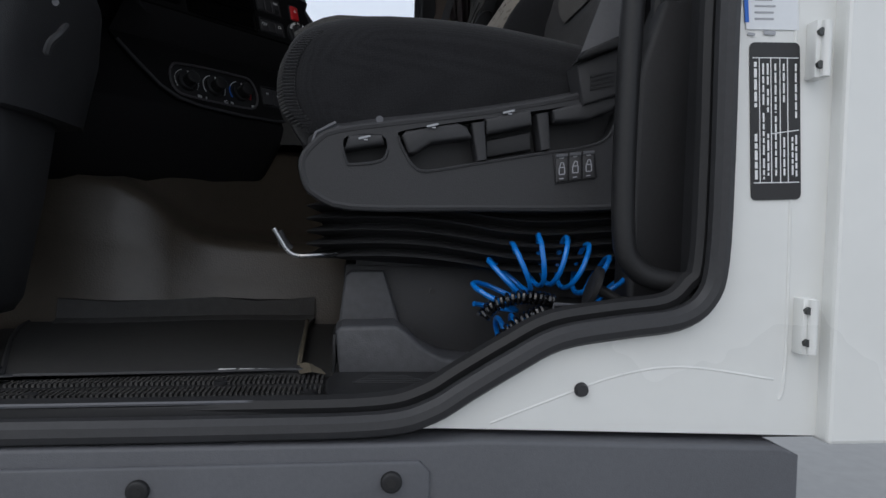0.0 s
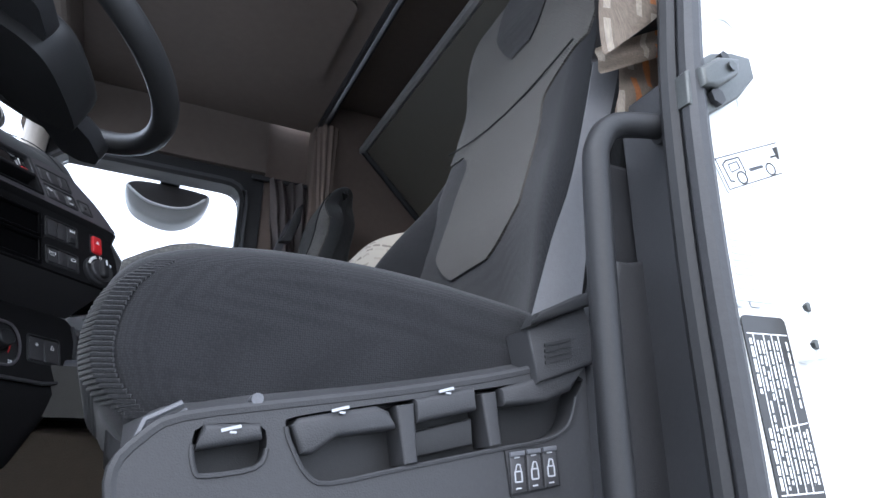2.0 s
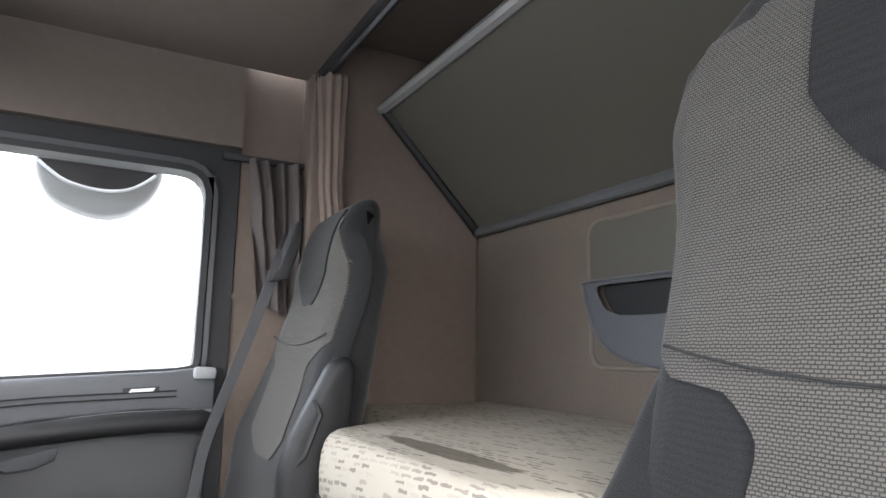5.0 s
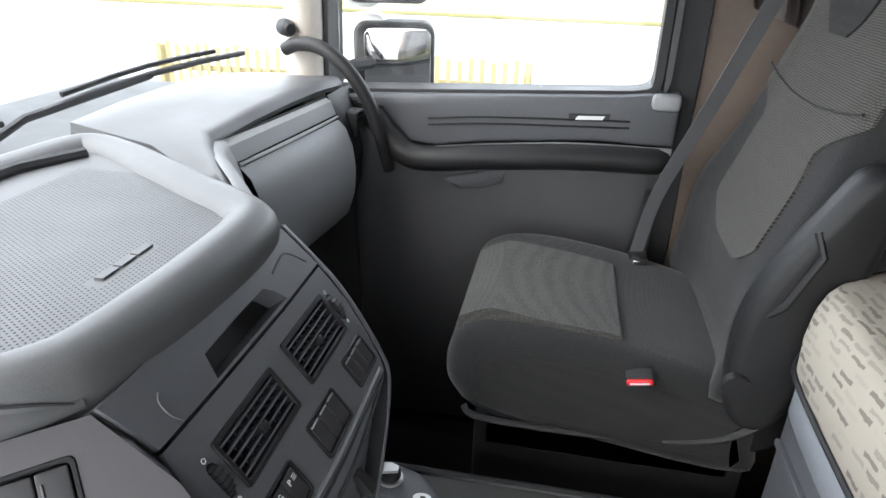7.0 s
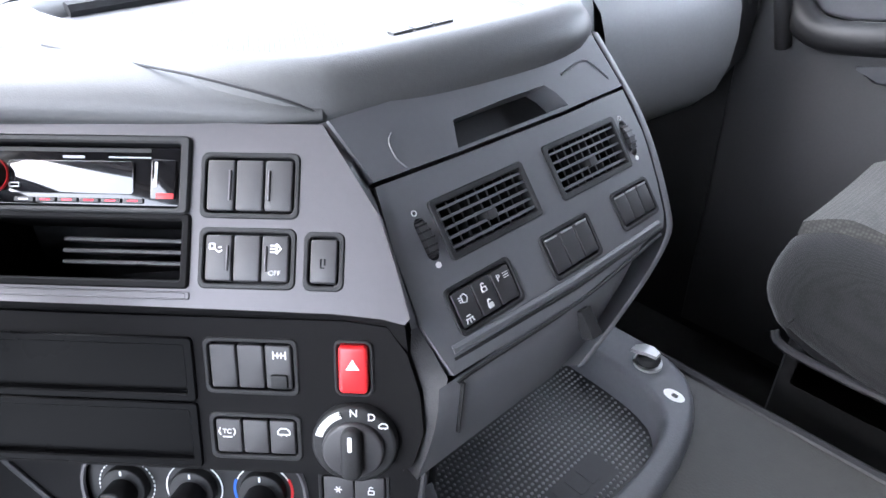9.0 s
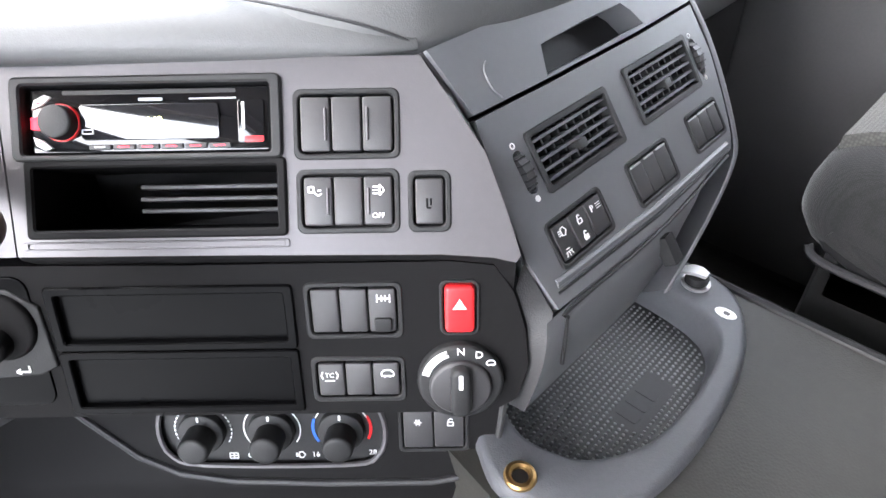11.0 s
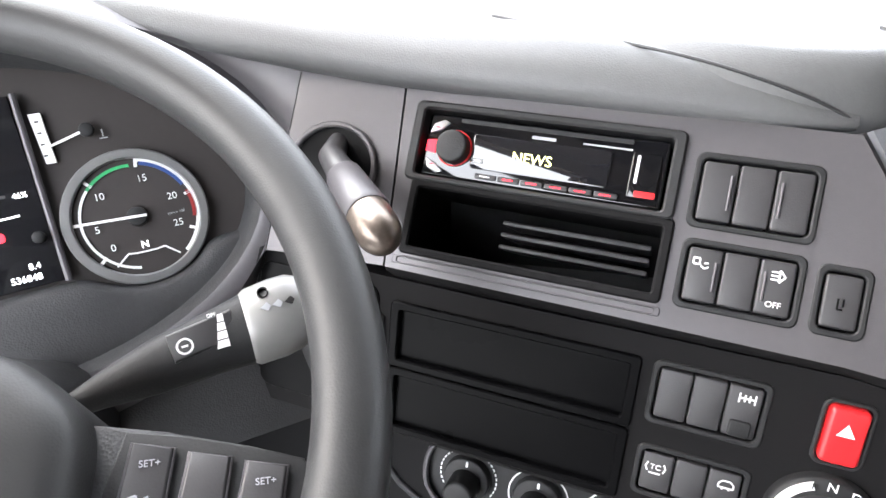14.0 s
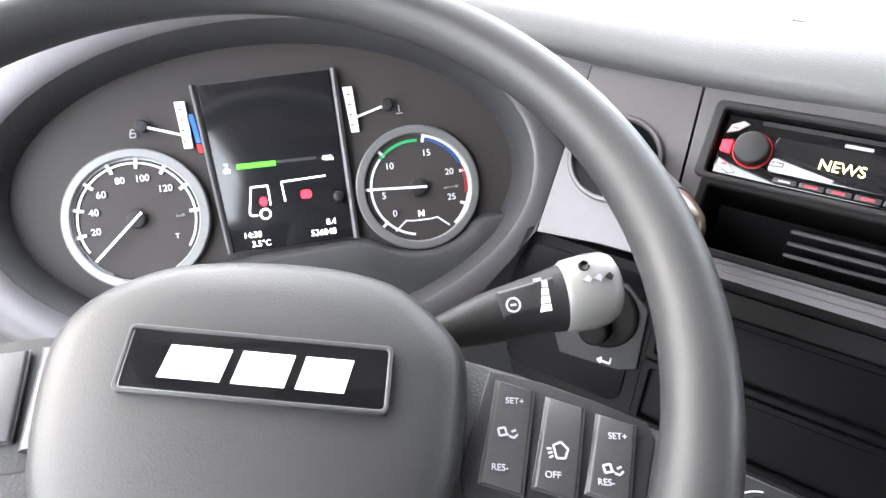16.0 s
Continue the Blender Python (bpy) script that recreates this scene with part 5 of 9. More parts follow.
# open box under the radio
obox = thing("storage_slot", "open black storage slot under the radio", "storage slot", P1.at(0.1, 0.09, -0.06))
part("slot_frame", P1.rim(rrect(0.006, 0.061, 0.202, 0.120, 0.004), rrect(0.013, 0.067, 0.195, 0.1135, 0.002), -0.01, 0.003, -0.12, 0.0015), M_LOWCONSOLE, obox)
part("slot_back", P1.slab(rrect(0.010, 0.064, 0.198, 0.117, 0.002), -0.125, -0.118), M_BLACK, obox, smooth=False)
for vv in (0.079, 0.0885, 0.098):
    part("ridge", P1.slab(rrect(0.075, vv, 0.190, vv + 0.004, 0.0018), -0.12, -0.035, 0.001), M_KEY, obox)
part("groove_frame", P1.rim(rrect(0.002, 0.122, 0.203, 0.1285, 0.002), rrect(0.006, 0.1235, 0.199, 0.127, 0.001), -0.004, 0.0012, None, 0.0006), M_CONSOLE, dash)

# gear lever stub in its round socket
lever = thing("column_lever", "stub lever with a worn bronze tip", "lever", P1.at(-0.066, 0.063, 0))
part("socket_rim", P1.rim(ellipse(-0.066, 0.063, 0.0405, 0.038, 32), ellipse(-0.066, 0.063, 0.036, 0.0335, 32), -0.01, 0.003, -0.03, 0.0012), M_CONSOLE, lever)
part("socket_bowl", loft([[P1.at(-0.066 + r * 0.037 * math.cos(a), 0.063 + r * 0.0345 * math.sin(a), -0.002 - d) for a in (2 * math.pi * k / 32 for k in range(32))] for r, d in ((1, 0), (0.95, 0.012), (0.8, 0.022), (0.5, 0.028), (0.1, 0.03))]), M_PITCH, lever)
part("socket_slot", P1.slab(rrect(-0.078, 0.032, -0.058, 0.085, 0.004), -0.03, -0.006, 0.003), M_KEY, lever)
TIP = Vector((0.015, 0.907, 0.927))
SH = P1.at(-0.060, 0.056, 0.014)
part("bracket", tube([P1.at(-0.070, 0.036, -0.015), SH, SH.lerp(TIP, 0.40)], [0.009, 0.0105, 0.0125], 14), M_KEY, lever)
part("shaft", tube([SH.lerp(TIP, q) for q in (0.28, 0.32, 0.70, 0.84, 0.86)], [0.011, 0.0140, 0.0165, 0.0175, 0.0168], 20), M_CONSOLE, lever, "pale grey plastic sleeve")
part("tip", tube([SH.lerp(TIP, q) for q in (0.85, 0.90, 1.02, 1.12, 1.19, 1.24, 1.27)], [0.0160, 0.0166, 0.0166, 0.0152, 0.0120, 0.0075, 0.002], 24), mat("worn_bronze", (0.20, 0.165, 0.14), 0.36, metal=0.75, var=0.25, scale=60), lever, "worn bronze coloured tip")

# console, lower face
R = [(0.352, -0.017), (0.368, 0.006), (0.378, 0.04), (0.381, 0.075), (0.372, 0.105), (0.350, 0.138), (0.330, 0.168), (0.300, 0.190)]
out2 = [(-0.13, -0.024), (0.10, -0.021), (0.32, -0.021)] + [q for q in R if q[1] < 0.115] + [(0.352, 0.1175), (0.10, 0.1175), (-0.14, 0.1175), (-0.15, 0.06)]
holes2 = [rrect(0.0, -0.001, 0.191, 0.050, 0.003), rrect(0.0, 0.057, 0.191, 0.111, 0.003), rrect(0.203, -0.004, 0.279, 0.044, 0.006), rrect(0.203, 0.063, 0.279, 0.104, 0.006),
          rrect(0.310, -0.005, 0.340, 0.042, 0.006)]
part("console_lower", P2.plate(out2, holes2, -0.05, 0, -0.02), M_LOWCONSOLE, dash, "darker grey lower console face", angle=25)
# rounded lip between the two faces
part("console_lip", loft([[P1.at(u, v, -0.001) for u, v in ((-0.003, 0.1325), (0.15, 0.1335), (0.317, 0.1355), (0.355, 0.1385), (0.371, 0.1425))],
                          [P1.at(u, v, -0.003) for u, v in ((-0.003, 0.1355), (0.15, 0.1365), (0.317, 0.1385), (0.355, 0.1415), (0.372, 0.1450))],
                          [P2.at(u, v, -0.004) for u, v in ((-0.003, -0.022), (0.15, -0.021), (0.317, -0.020), (0.352, -0.016), (0.368, 0.006))]], closed=False), M_LOWCONSOLE, dash, angle=60)
for v0, v1 in ((-0.001, 0.050), (0.057, 0.111)):
    s = thing("blanking_slot", "empty black radio slot", "storage slot", P2.at(0.1, v0 + 0.02, -0.05), "empty slots in the console")
    part("slot_frame", P2.rim(rrect(-0.003, v0 - 0.003, 0.194, v1 + 0.003, 0.004), rrect(0.005, v0 + 0.004, 0.186, v1 - 0.004, 0.002), -0.01, 0.0025, -0.014, 0.0012), M_PITCH, s)
    part("slot_back", P2.slab(rrect(0.001, v0 + 0.001, 0.190, v1 - 0.001, 0.002), -0.03, -0.004), M_PITCH, s, smooth=False)
b4, k4 = bank(P2, 0.205, -0.002, 0.277, 0.042, 3, "bank of dark switches with an axle lock symbol", ())
icon(P2, k4[2], 0.265, 0.009, AXLE, 0.005)
part("lock_tab", P2.slab(rrect(0.257, 0.026, 0.271, 0.038, 0.002), 0.001, 0.004, 0.001), M_BLACK, k4[2])
b5, k5 = bank(P2, 0.205, 0.065, 0.277, 0.102, 3, "bank of dark switches with driving aid symbols", ())
part("symbol", lettering("TC", 0.006, P2, 0.217, 0.079, 0.0018), M_PRINT, k5[0], smooth=False)
icon(P2, k5[0], 0.217, 0.079, [[(-1.1, -0.7), (-1.4, 0), (-1.1, 0.7)], [(1.1, -0.7), (1.4, 0), (1.1, 0.7)], [(-0.8, 1), (0.8, 1)]], 0.005)
icon(P2, k5[2], 0.265, 0.078, CARI, 0.005)
hz = thing("hazard_switch", "red hazard warning switch with a white triangle", "switch", P2.at(0.325, 0.02, 0))
part("bezel", P2.rim(rrect(0.309, -0.006, 0.341, 0.043, 0.007), rrect(0.312, -0.003, 0.338, 0.040, 0.005), -0.015, 0.002, None, 0.001), M_BLACK, hz)
part("key", P2.slab(rrect(0.313, -0.002, 0.337, 0.039, 0.004), -0.015, 0.006, 0.003), M_RED, hz)
part("triangle", merged(P2.slab([(0.3195, 0.0175), (0.325, 0.0085), (0.3305, 0.0175)], 0.0055, 0.0064)), M_PRINT, hz, "white triangle", smooth=False)
rot = thing("drive_selector", "round black drive selector knob with white letters", "knob", P2.at(0.325, 0.083, 0))
part("collar", P2.slab(ellipse(0.325, 0.083, 0.0355, 0.0345, 40), -0.01, 0.010, 0.004), M_BLACK, rot)
part("dial", P2.slab(ellipse(0.325, 0.085, 0.0255, 0.0245, 36), 0.008, 0.016, 0.003), M_KEY, rot)
part("grip", P2.slab(rrect(0.3165, 0.062, 0.3335, 0.106, 0.0075), 0.014, 0.026, 0.004), M_BLACK, rot)
part("pointer", P2.slab(rrect(0.3235, 0.0655, 0.3268, 0.0785, 0.0012), 0.0255, 0.0266), M_PRINT, rot, smooth=False)
arc = [(0.325 + r * math.cos(radians(a)), 0.083 + r * math.sin(radians(a))) for r, rng in ((0.0325, range(196, 256, 6)), (0.0265, range(250, 190, -6))) for a in rng]
part("scale_arc", P2.slab(arc, 0.0098, 0.0106), M_PRINT, rot, smooth=False)
part("letter", lettering("R", 0.006, P2, 0.3150, 0.0552, 0.0108), M_STICKER, rot, smooth=False)
part("letter", lettering("N", 0.009, P2, 0.3255, 0.0535, 0.0104), M_PRINT, rot, smooth=False)
part("letter", lettering("D", 0.009, P2, 0.3400, 0.0565, 0.0104), M_PRINT, rot, smooth=False)
icon(P2, rot, 0.3495, 0.064, CARI, 0.0035, None, 0.0104)
# heater panel, set back under the slots
P5 = Plane((-0.0557, 0.971, 0.66), (0.721, 0.69, 0), (0.255, -0.202, -0.998))
out5 = [(-0.13, -0.01), (0.10, -0.01), (0.30, -0.01), (0.352, -0.008), (0.368, 0.006), (0.374, 0.04), (0.368, 0.09), (0.355, 0.122), (0.330, 0.139), (0.295, 0.146), (0.18, 0.146), (0.075, 0.141), (0.018, 0.130), (-0.025, 0.106), (-0.075, 0.055), (-0.115, 0.01)]
hv5 = [(p.x, p.y) for p in curve_pts([(a_, b_, 0) for a_, b_ in ((0.05, 0.034), (0.20, 0.032), (0.236, 0.042), (0.247, 0.078), (0.236, 0.112), (0.20, 0.122), (0.05, 0.120), (0.012, 0.108), (0.002, 0.078), (0.012, 0.044))], 3, True)]
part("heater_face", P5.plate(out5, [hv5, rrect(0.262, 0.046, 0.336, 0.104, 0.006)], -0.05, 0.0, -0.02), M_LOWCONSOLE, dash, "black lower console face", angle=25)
part("face_edge", tube([P5.at(u, v, 0.001) for u, v in out5[4:]], 0.004, 8), M_DARK, dash)
part("console_underside", loft([[P2.at(u, 0.1165, -0.001) for u in (-0.14, 0.10, 0.30, 0.352)], [P5.at(u, -0.010, 0.0) for u in (-0.13, 0.10, 0.30, 0.352)]], closed=False), M_KEY, dash, smooth=False)
b6, k6 = bank(P5, 0.264, 0.048, 0.334, 0.102, 2, "pair of small dark heater switches", ())
icon(P5, k6[0], 0.282, 0.066, SNOW, 0.005)
icon(P5, k6[1], 0.317, 0.066, LOCKI, 0.005)
heat = thing("heater_panel", "black heater panel with three round knobs", "heater controls", P5.at(0.11, 0.08, 0))
part("recess", P5.slab(hv5, -0.03, -0.006), M_BLACK, heat, smooth=False)
part("recess_edge", tube([P5.at(u, v, 0.0) for u, v in hv5], 0.003, 6, closed=True), M_CONSOLE, heat)
for k, (cu, cv) in enumerate(((0.048, 0.077), (0.123, 0.077), (0.199, 0.077))):
    kb = part("knob", merged(P5.slab(ellipse(cu, cv, 0.025, None, 28), -0.008, 0.004, 0.002), P5.slab(ellipse(cu, cv + 0.003, 0.0165, None, 24), 0.002, 0.030, 0.004)), M_BLACK, heat)
    part("pointer", P5.slab(rrect(cu - 0.0012, cv - 0.023, cu + 0.0012, cv - 0.017, 0.0006), 0.0035, 0.0048), M_PRINT, kb, smooth=False)
    bm = bmesh.new()
    for a in range(150, 391, 10):
        if k == 2 and not 205 < a < 335 or 255 < a < 285:
            continue
        c, s_ = math.cos(radians(a)), math.sin(radians(a))
        P5.bar([(cu + 0.0300 * c, cv + 0.0300 * s_), (cu + 0.0314 * c, cv + 0.0314 * s_)], 0.0054 if k != 0 else 0.003, -0.0065, -0.0054, bm)
    part("scale", bm, M_PRINT, heat, smooth=False)
for lo, hi, mt in ((150, 205, M_BLUEPRINT), (335, 391, M_RED)):
    bm = bmesh.new()
    for a in range(lo, hi, 7):
        c, s_ = math.cos(radians(a)), math.sin(radians(a))
        P5.bar([(0.199 + 0.0300 * c, 0.077 + 0.0300 * s_), (0.199 + 0.0330 * c, 0.077 + 0.0330 * s_)], 0.0042, -0.0065, -0.0054, bm)
    part("scale", bm, mt, heat, smooth=False)
part("letter", lettering("16", 0.009, P5, 0.168, 0.112, -0.0055), M_PRINT, heat, smooth=False)
part("letter", lettering("28", 0.009, P5, 0.231, 0.110, -0.0055), M_PRINT, heat, smooth=False)
part("letter", lettering("0", 0.009, P5, 0.095, 0.112, -0.0055), M_PRINT, heat, smooth=False)
icon(P5, heat, 0.077, 0.112, [[(-1, -0.8), (1, -0.8), (1, 0.8), (-1, 0.8), (-1, -0.8)], [(0, -0.8), (0, 0.8)], [(-1, 0), (1, 0)]], 0.0045, None, -0.0055)
icon(P5, heat, 0.152, 0.112, LAMPI, 0.0045, None, -0.0055)
# black plate and mirror joystick left of the slots
part("side_plate", P2.slab(rrect(-0.128, -0.014, -0.014, 0.104, 0.012), -0.004, 0.0015, 0.001), M_PITCH, dash, "black plate beside the slots")
joy = thing("mirror_joystick", "round black mirror adjuster knob", "knob", P2.at(-0.045, 0.04, 0))
part("base", P2.slab([(-0.085, 0.005), (-0.06, -0.004), (-0.03, -0.004), (-0.008, 0.012), (-0.005, 0.066), (-0.02, 0.074), (-0.075, 0.078), (-0.09, 0.05)], -0.012, 0.003, 0.002), M_BLACK, joy)
part("ring", P2.slab(ellipse(-0.043, 0.028, 0.030, None, 32), 0.0, 0.008, 0.004), M_LOWCONSOLE, joy)
part("cap", P2.slab(ellipse(-0.045, 0.040, 0.0135, None, 24), 0.006, 0.022, 0.004), M_LOWCONSOLE, joy)
icon(P2, joy, -0.034, 0.068, LOOPI, 0.007, None, 0.0034)

# ======== the passenger side of the console ========
out3t = [(-0.010, -0.066), (0.10, -0.066), (0.22, -0.068), (0.334, -0.070), (0.347, -0.007), (0.24, -0.005), (0.10, -0.006), (0.004, -0.008)]
rec = [(0.106, -0.034), (0.170, -0.036), (0.232, -0.036), (0.243, -0.026), (0.254, -0.009), (0.17, -0.009), (0.098, -0.009)]
part("lid_panel", P3.plate(out3t, [rec[::-1]], -0.04, 0.001, -0.03), M_VENTGREY, dash, "grey upper lid with a finger recess", angle=25)
part("recess_back", P3.slab(rec[::-1], -0.04, -0.028), M_BLACK, dash, smooth=False)
for pts in ([(0.040, -0.010), (0.034, -0.020), (0.034, -0.034), (0.040, -0.040)], [(0.262, -0.040), (0.30, -0.047), (0.316, -0.038), (0.330, -0.020)]):
    part("moulded_line", tube(curve_pts([P3.at(a, b, 0.0005) for a, b in pts], 5), 0.0018, 6), M_VENTGREY, dash)
out3 = [(0.004, -0.004), (0.10, -0.002), (0.24, -0.001), (0.347, -0.003), (0.350, 0.05), (0.340, 0.10), (0.327, 0.140), (0.316, 0.152), (0.16, 0.166), (-0.003, 0.160), (-0.012, 0.112), (-0.006, 0.05)]
vents = [rrect(0.044, 0.025, 0.158, 0.076, 0.003), rrect(0.194, 0.021, 0.308, 0.075, 0.003)]
wells3 = [rrect(0.020, 0.096, 0.098, 0.137, 0.006), rrect(0.141, 0.096, 0.214, 0.140, 0.006), rrect(0.256, 0.093, 0.321, 0.134, 0.006)]
thumbs = [rrect(0.022, 0.032, 0.034, 0.070, 0.006), rrect(0.316, 0.028, 0.328, 0.068, 0.006)]
part("vent_panel", P3.plate(out3, vents + wells3 + thumbs, -0.05, 0, -0.02), M_VENTGREY, dash, "grey vent panel facing the cab", angle=25)
for (u0, v0, u1, v1), tw in zip(((0.044, 0.025, 0.158, 0.076), (0.194, 0.021, 0.308, 0.075)), thumbs):
    vt = thing("air_vent", "black louvred air vent with a thumb wheel", "air vent", P3.at((u0 + u1) / 2, (v0 + v1) / 2, -0.02), "dashboard vents")
    part("frame", P3.rim(rrect(u0 - 0.002, v0 - 0.002, u1 + 0.002, v1 + 0.002, 0.004), rrect(u0 + 0.004, v0 + 0.004, u1 - 0.004, v1 - 0.004, 0.002), -0.01, 0.0025, -0.045, 0.001), M_BLACK, vt)
    part("backing", P3.slab(rrect(u0, v0, u1, v1, 0.002), -0.06, -0.045), M_BLACK, vt, smooth=False)
    for k in range(5):
        v = v0 + 0.004 + (v1 - v0 - 0.008) * (k + 0.5) / 5
        part("slat", P3.slab([(u0 + 0.003, v - 0.0012), (u1 - 0.003, v - 0.0012), (u1 - 0.003, v + 0.0012), (u0 + 0.003, v + 0.0012)], -0.020, 0.000), M_STEP, vt, smooth=False)
    for k in range(9):
        u = u0 + 0.004 + (u1 - u0 - 0.008) * (k + 0.5) / 9
        part("fin", P3.slab([(u - 0.0011, v0 + 0.003), (u + 0.0011, v0 + 0.003), (u + 0.0011, v1 - 0.003), (u - 0.0011, v1 - 0.003)], -0.030, -0.006), M_BLACK, vt, smooth=False)
    part("slider", P3.slab(rrect((u0 + u1) / 2 - 0.006, (v0 + v1) / 2 + 0.001, (u0 + u1) / 2 + 0.006, (v0 + v1) / 2 + 0.010, 0.002), -0.01, 0.004, 0.001), M_BLACK, vt)
    cu = sum(p[0] for p in tw) / len(tw)
    cv = sum(p[1] for p in tw) / len(tw)
    rings = []
    for k in range(9):
        a = math.pi * k / 8
        rings.append([P3.at(cu + s * 0.0045, cv - 0.017 * math.cos(a), -0.006 + 0.011 * math.sin(a) * q) for s, q in ((-1, 0), (-1, 1), (1, 1), (1, 0))])
    w = part("thumb_wheel", loft(rings), M_KEY, vt, smooth=False)
    for k in range(1, 8):
        a = math.pi * k / 8
        part("ridge", P3.slab([(cu - 0.005, cv - 0.017 * math.cos(a) - 0.0008), (cu + 0.005, cv - 0.017 * math.cos(a) - 0.0008), (cu + 0.005, cv - 0.017 * math.cos(a) + 0.0008), (cu - 0.005, cv - 0.017 * math.cos(a) + 0.0008)], -0.006, -0.0055 + 0.0115 * math.sin(a)), M_BLACK, w, smooth=False)
    part("open_mark", P3.slab(ellipse(cu, cv + 0.0235, 0.0028, None, 12), -0.001, 0.0006), M_PRINT, vt, smooth=False)
    part("shut_mark", P3.rim(ellipse(cu - 0.001, cv - 0.0235, 0.0028, None, 12), ellipse(cu - 0.001, cv - 0.0235, 0.0017, None, 12), -0.001, 0.0006, None, 0.0002), M_PRINT, vt, smooth=False)
b7, k7 = bank(P3, 0.022, 0.098, 0.096, 0.135, 3, "bank of dark switches with lamp and lock symbols")
icon(P3, k7[0], 0.036, 0.109, LAMPI, 0.0042)
icon(P3, k7[0], 0.033, 0.126, [[(-1, 0), (1, 0)], [(-0.6, 0), (-1, 0.9)], [(0, 0), (0, 1)], [(0.6, 0), (1, 0.9)], [(-0.5, -0.6), (0.5, -0.6)]], 0.0042)
icon(P3, k7[1], 0.059, 0.109, LOCKI, 0.0042)
icon(P3, k7[1], 0.059, 0.124, LOCKI, 0.0042)
part("lock_fill", P3.slab(rrect(0.0565, 0.124, 0.0615, 0.128, 0.0005), 0.001, 0.0021), M_PRINT, k7[1], smooth=False)
part("symbol", lettering("P", 0.0085, P3, 0.078, 0.109, 0.0018), M_PRINT, k7[2], smooth=False)
icon(P3, k7[2], 0.087, 0.109, [[(-1, -0.7), (1, -0.7)], [(-1, 0), (1, 0)], [(-1, 0.7), (1, 0.7)]], 0.003)
b8, k8 = bank(P3, 0.143, 0.098, 0.212, 0.138, 3, "bank of three blank dark switches")
b9, k9 = bank(P3, 0.258, 0.095, 0.319, 0.132, 3, "bank of three blank dark switches")
for pl_, kk, us in ((P3, k8, (0.155, 0.178, 0.20)), (P3, k9, (0.268, 0.288, 0.308))):
    for kx, uu in zip(kk, us):
        part("ridge", P3.slab(rrect(uu - 0.008, 0.1005 if uu < 0.25 else 0.0975, uu + 0.008, 0.1025 if uu < 0.25 else 0.0995, 0.0006), 0.001, 0.0028, 0.0006), M_LIGHTDASH, kx)
part("ledge", tube([P3.at(0.006, 0.142, -0.002), P3.at(0.16, 0.148, -0.001), P3.at(0.312, 0.146, -0.002)], 0.0045, 8), M_VENTGREY, dash)
part("groove", tube([P3.at(0.004, 0.149, -0.0015), P3.at(0.16, 0.155, -0.0005), P3.at(0.314, 0.152, -0.0015)], 0.0022, 6), M_BLACK, dash)
part("drawer_seam", tube(curve_pts([P3.at(-0.014, 0.205, -0.014), P3.at(-0.004, 0.180, -0.003), P3.at(0.002, 0.170, 0.0), P3.at(0.012, 0.1655, 0.0005), P3.at(0.16, 0.1675, 0.001), P3.at(0.312, 0.158, -0.004)], 5), 0.0018, 6), M_BLACK, dash)
# drawer below, curving under
rows = []
for k in range(9):
    t = k / 8
    v, n = 0.163 + 0.062 * t, -0.002 - 0.035 * t * t
    rows.append([P3.at(u, v - 0.05 * max(0, (u - 0.16) / 0.16) * t - 0.012 * max(0, (u - 0.16) / 0.16), n - 0.02 * max(0, (u - 0.25) / 0.08)) for u in (-0.02 - 0.035 * t, 0.05, 0.12, 0.18, 0.24, 0.29, 0.325)])
part("drawer_front", loft(rows, closed=False), M_VENTGREY, dash, "grey drawer under the vents", angle=60)
part("drawer_gap", P3.slab(rrect(0.152, 0.176, 0.166, 0.206, 0.002), -0.012, 0.0015), M_BLACK, dash, smooth=False)
# right-hand cheek of the console
cb = [(0.336, -0.074), (0.345, -0.03), (0.352, 0.02), (0.350, 0.06), (0.342, 0.10), (0.330, 0.138), (0.315, 0.160), (0.27, 0.180), (0.20, 0.200), (0.12, 0.218)]
cb = [(p.x, p.y) for p in curve_pts([(a, b, 0) for a, b in cb], 3)]
part("cheek", loft([[P3.at(u, v, 0.0) for u, v in cb], [P3.at(u + 0.003, v + 0.001, 0.001) for u, v in cb], [P3.at(u + 0.012, v + 0.003, -0.001) for u, v in cb], [P3.at(u + 0.018, v + 0.006, -0.009) for u, v in cb], [P3.at(u + 0.019, v + 0.007, -0.035) for u, v in cb], [P3.at(u - 0.0, v - 0.01, -0.09) for u, v in cb], [P3.at(u - 0.03, v - 0.03, -0.16) for u, v in cb]], closed=False), M_VENTGREY, dash, "rounded grey console end", angle=70)
part("corner_strip", loft([[P1.at(0.300, -0.012, -0.002), P1.at(0.326, 0.024, -0.002), P1.at(0.349, 0.060, -0.002), P1.at(0.364, 0.10, -0.002), P1.at(0.377, 0.146, -0.002)], [P3.at(-0.009, -0.066, -0.003), P3.at(-0.002, -0.03, -0.003), P3.at(0.001, 0.005, -0.003), P3.at(-0.006, 0.055, -0.003), P3.at(-0.012, 0.112, -0.003)]], closed=False), M_KEY, dash, smooth=False)
part("corner_lower", loft([[P1.at(0.377, 0.146, -0.002), P2.at(0.370, 0.006, -0.006), P2.at(0.380, 0.04, -0.006), P2.at(0.382, 0.075, -0.006), P2.at(0.374, 0.105, -0.01), P2.at(0.362, 0.13, -0.035)], [P3.at(-0.012, 0.112, -0.003), P3.at(-0.010, 0.135, -0.003), P3.at(-0.008, 0.160, -0.003), P3.at(-0.028, 0.185, -0.008), P3.at(-0.042, 0.208, -0.02), P3.at(-0.055, 0.225, -0.035)]], closed=False), M_DARK, dash, angle=60)
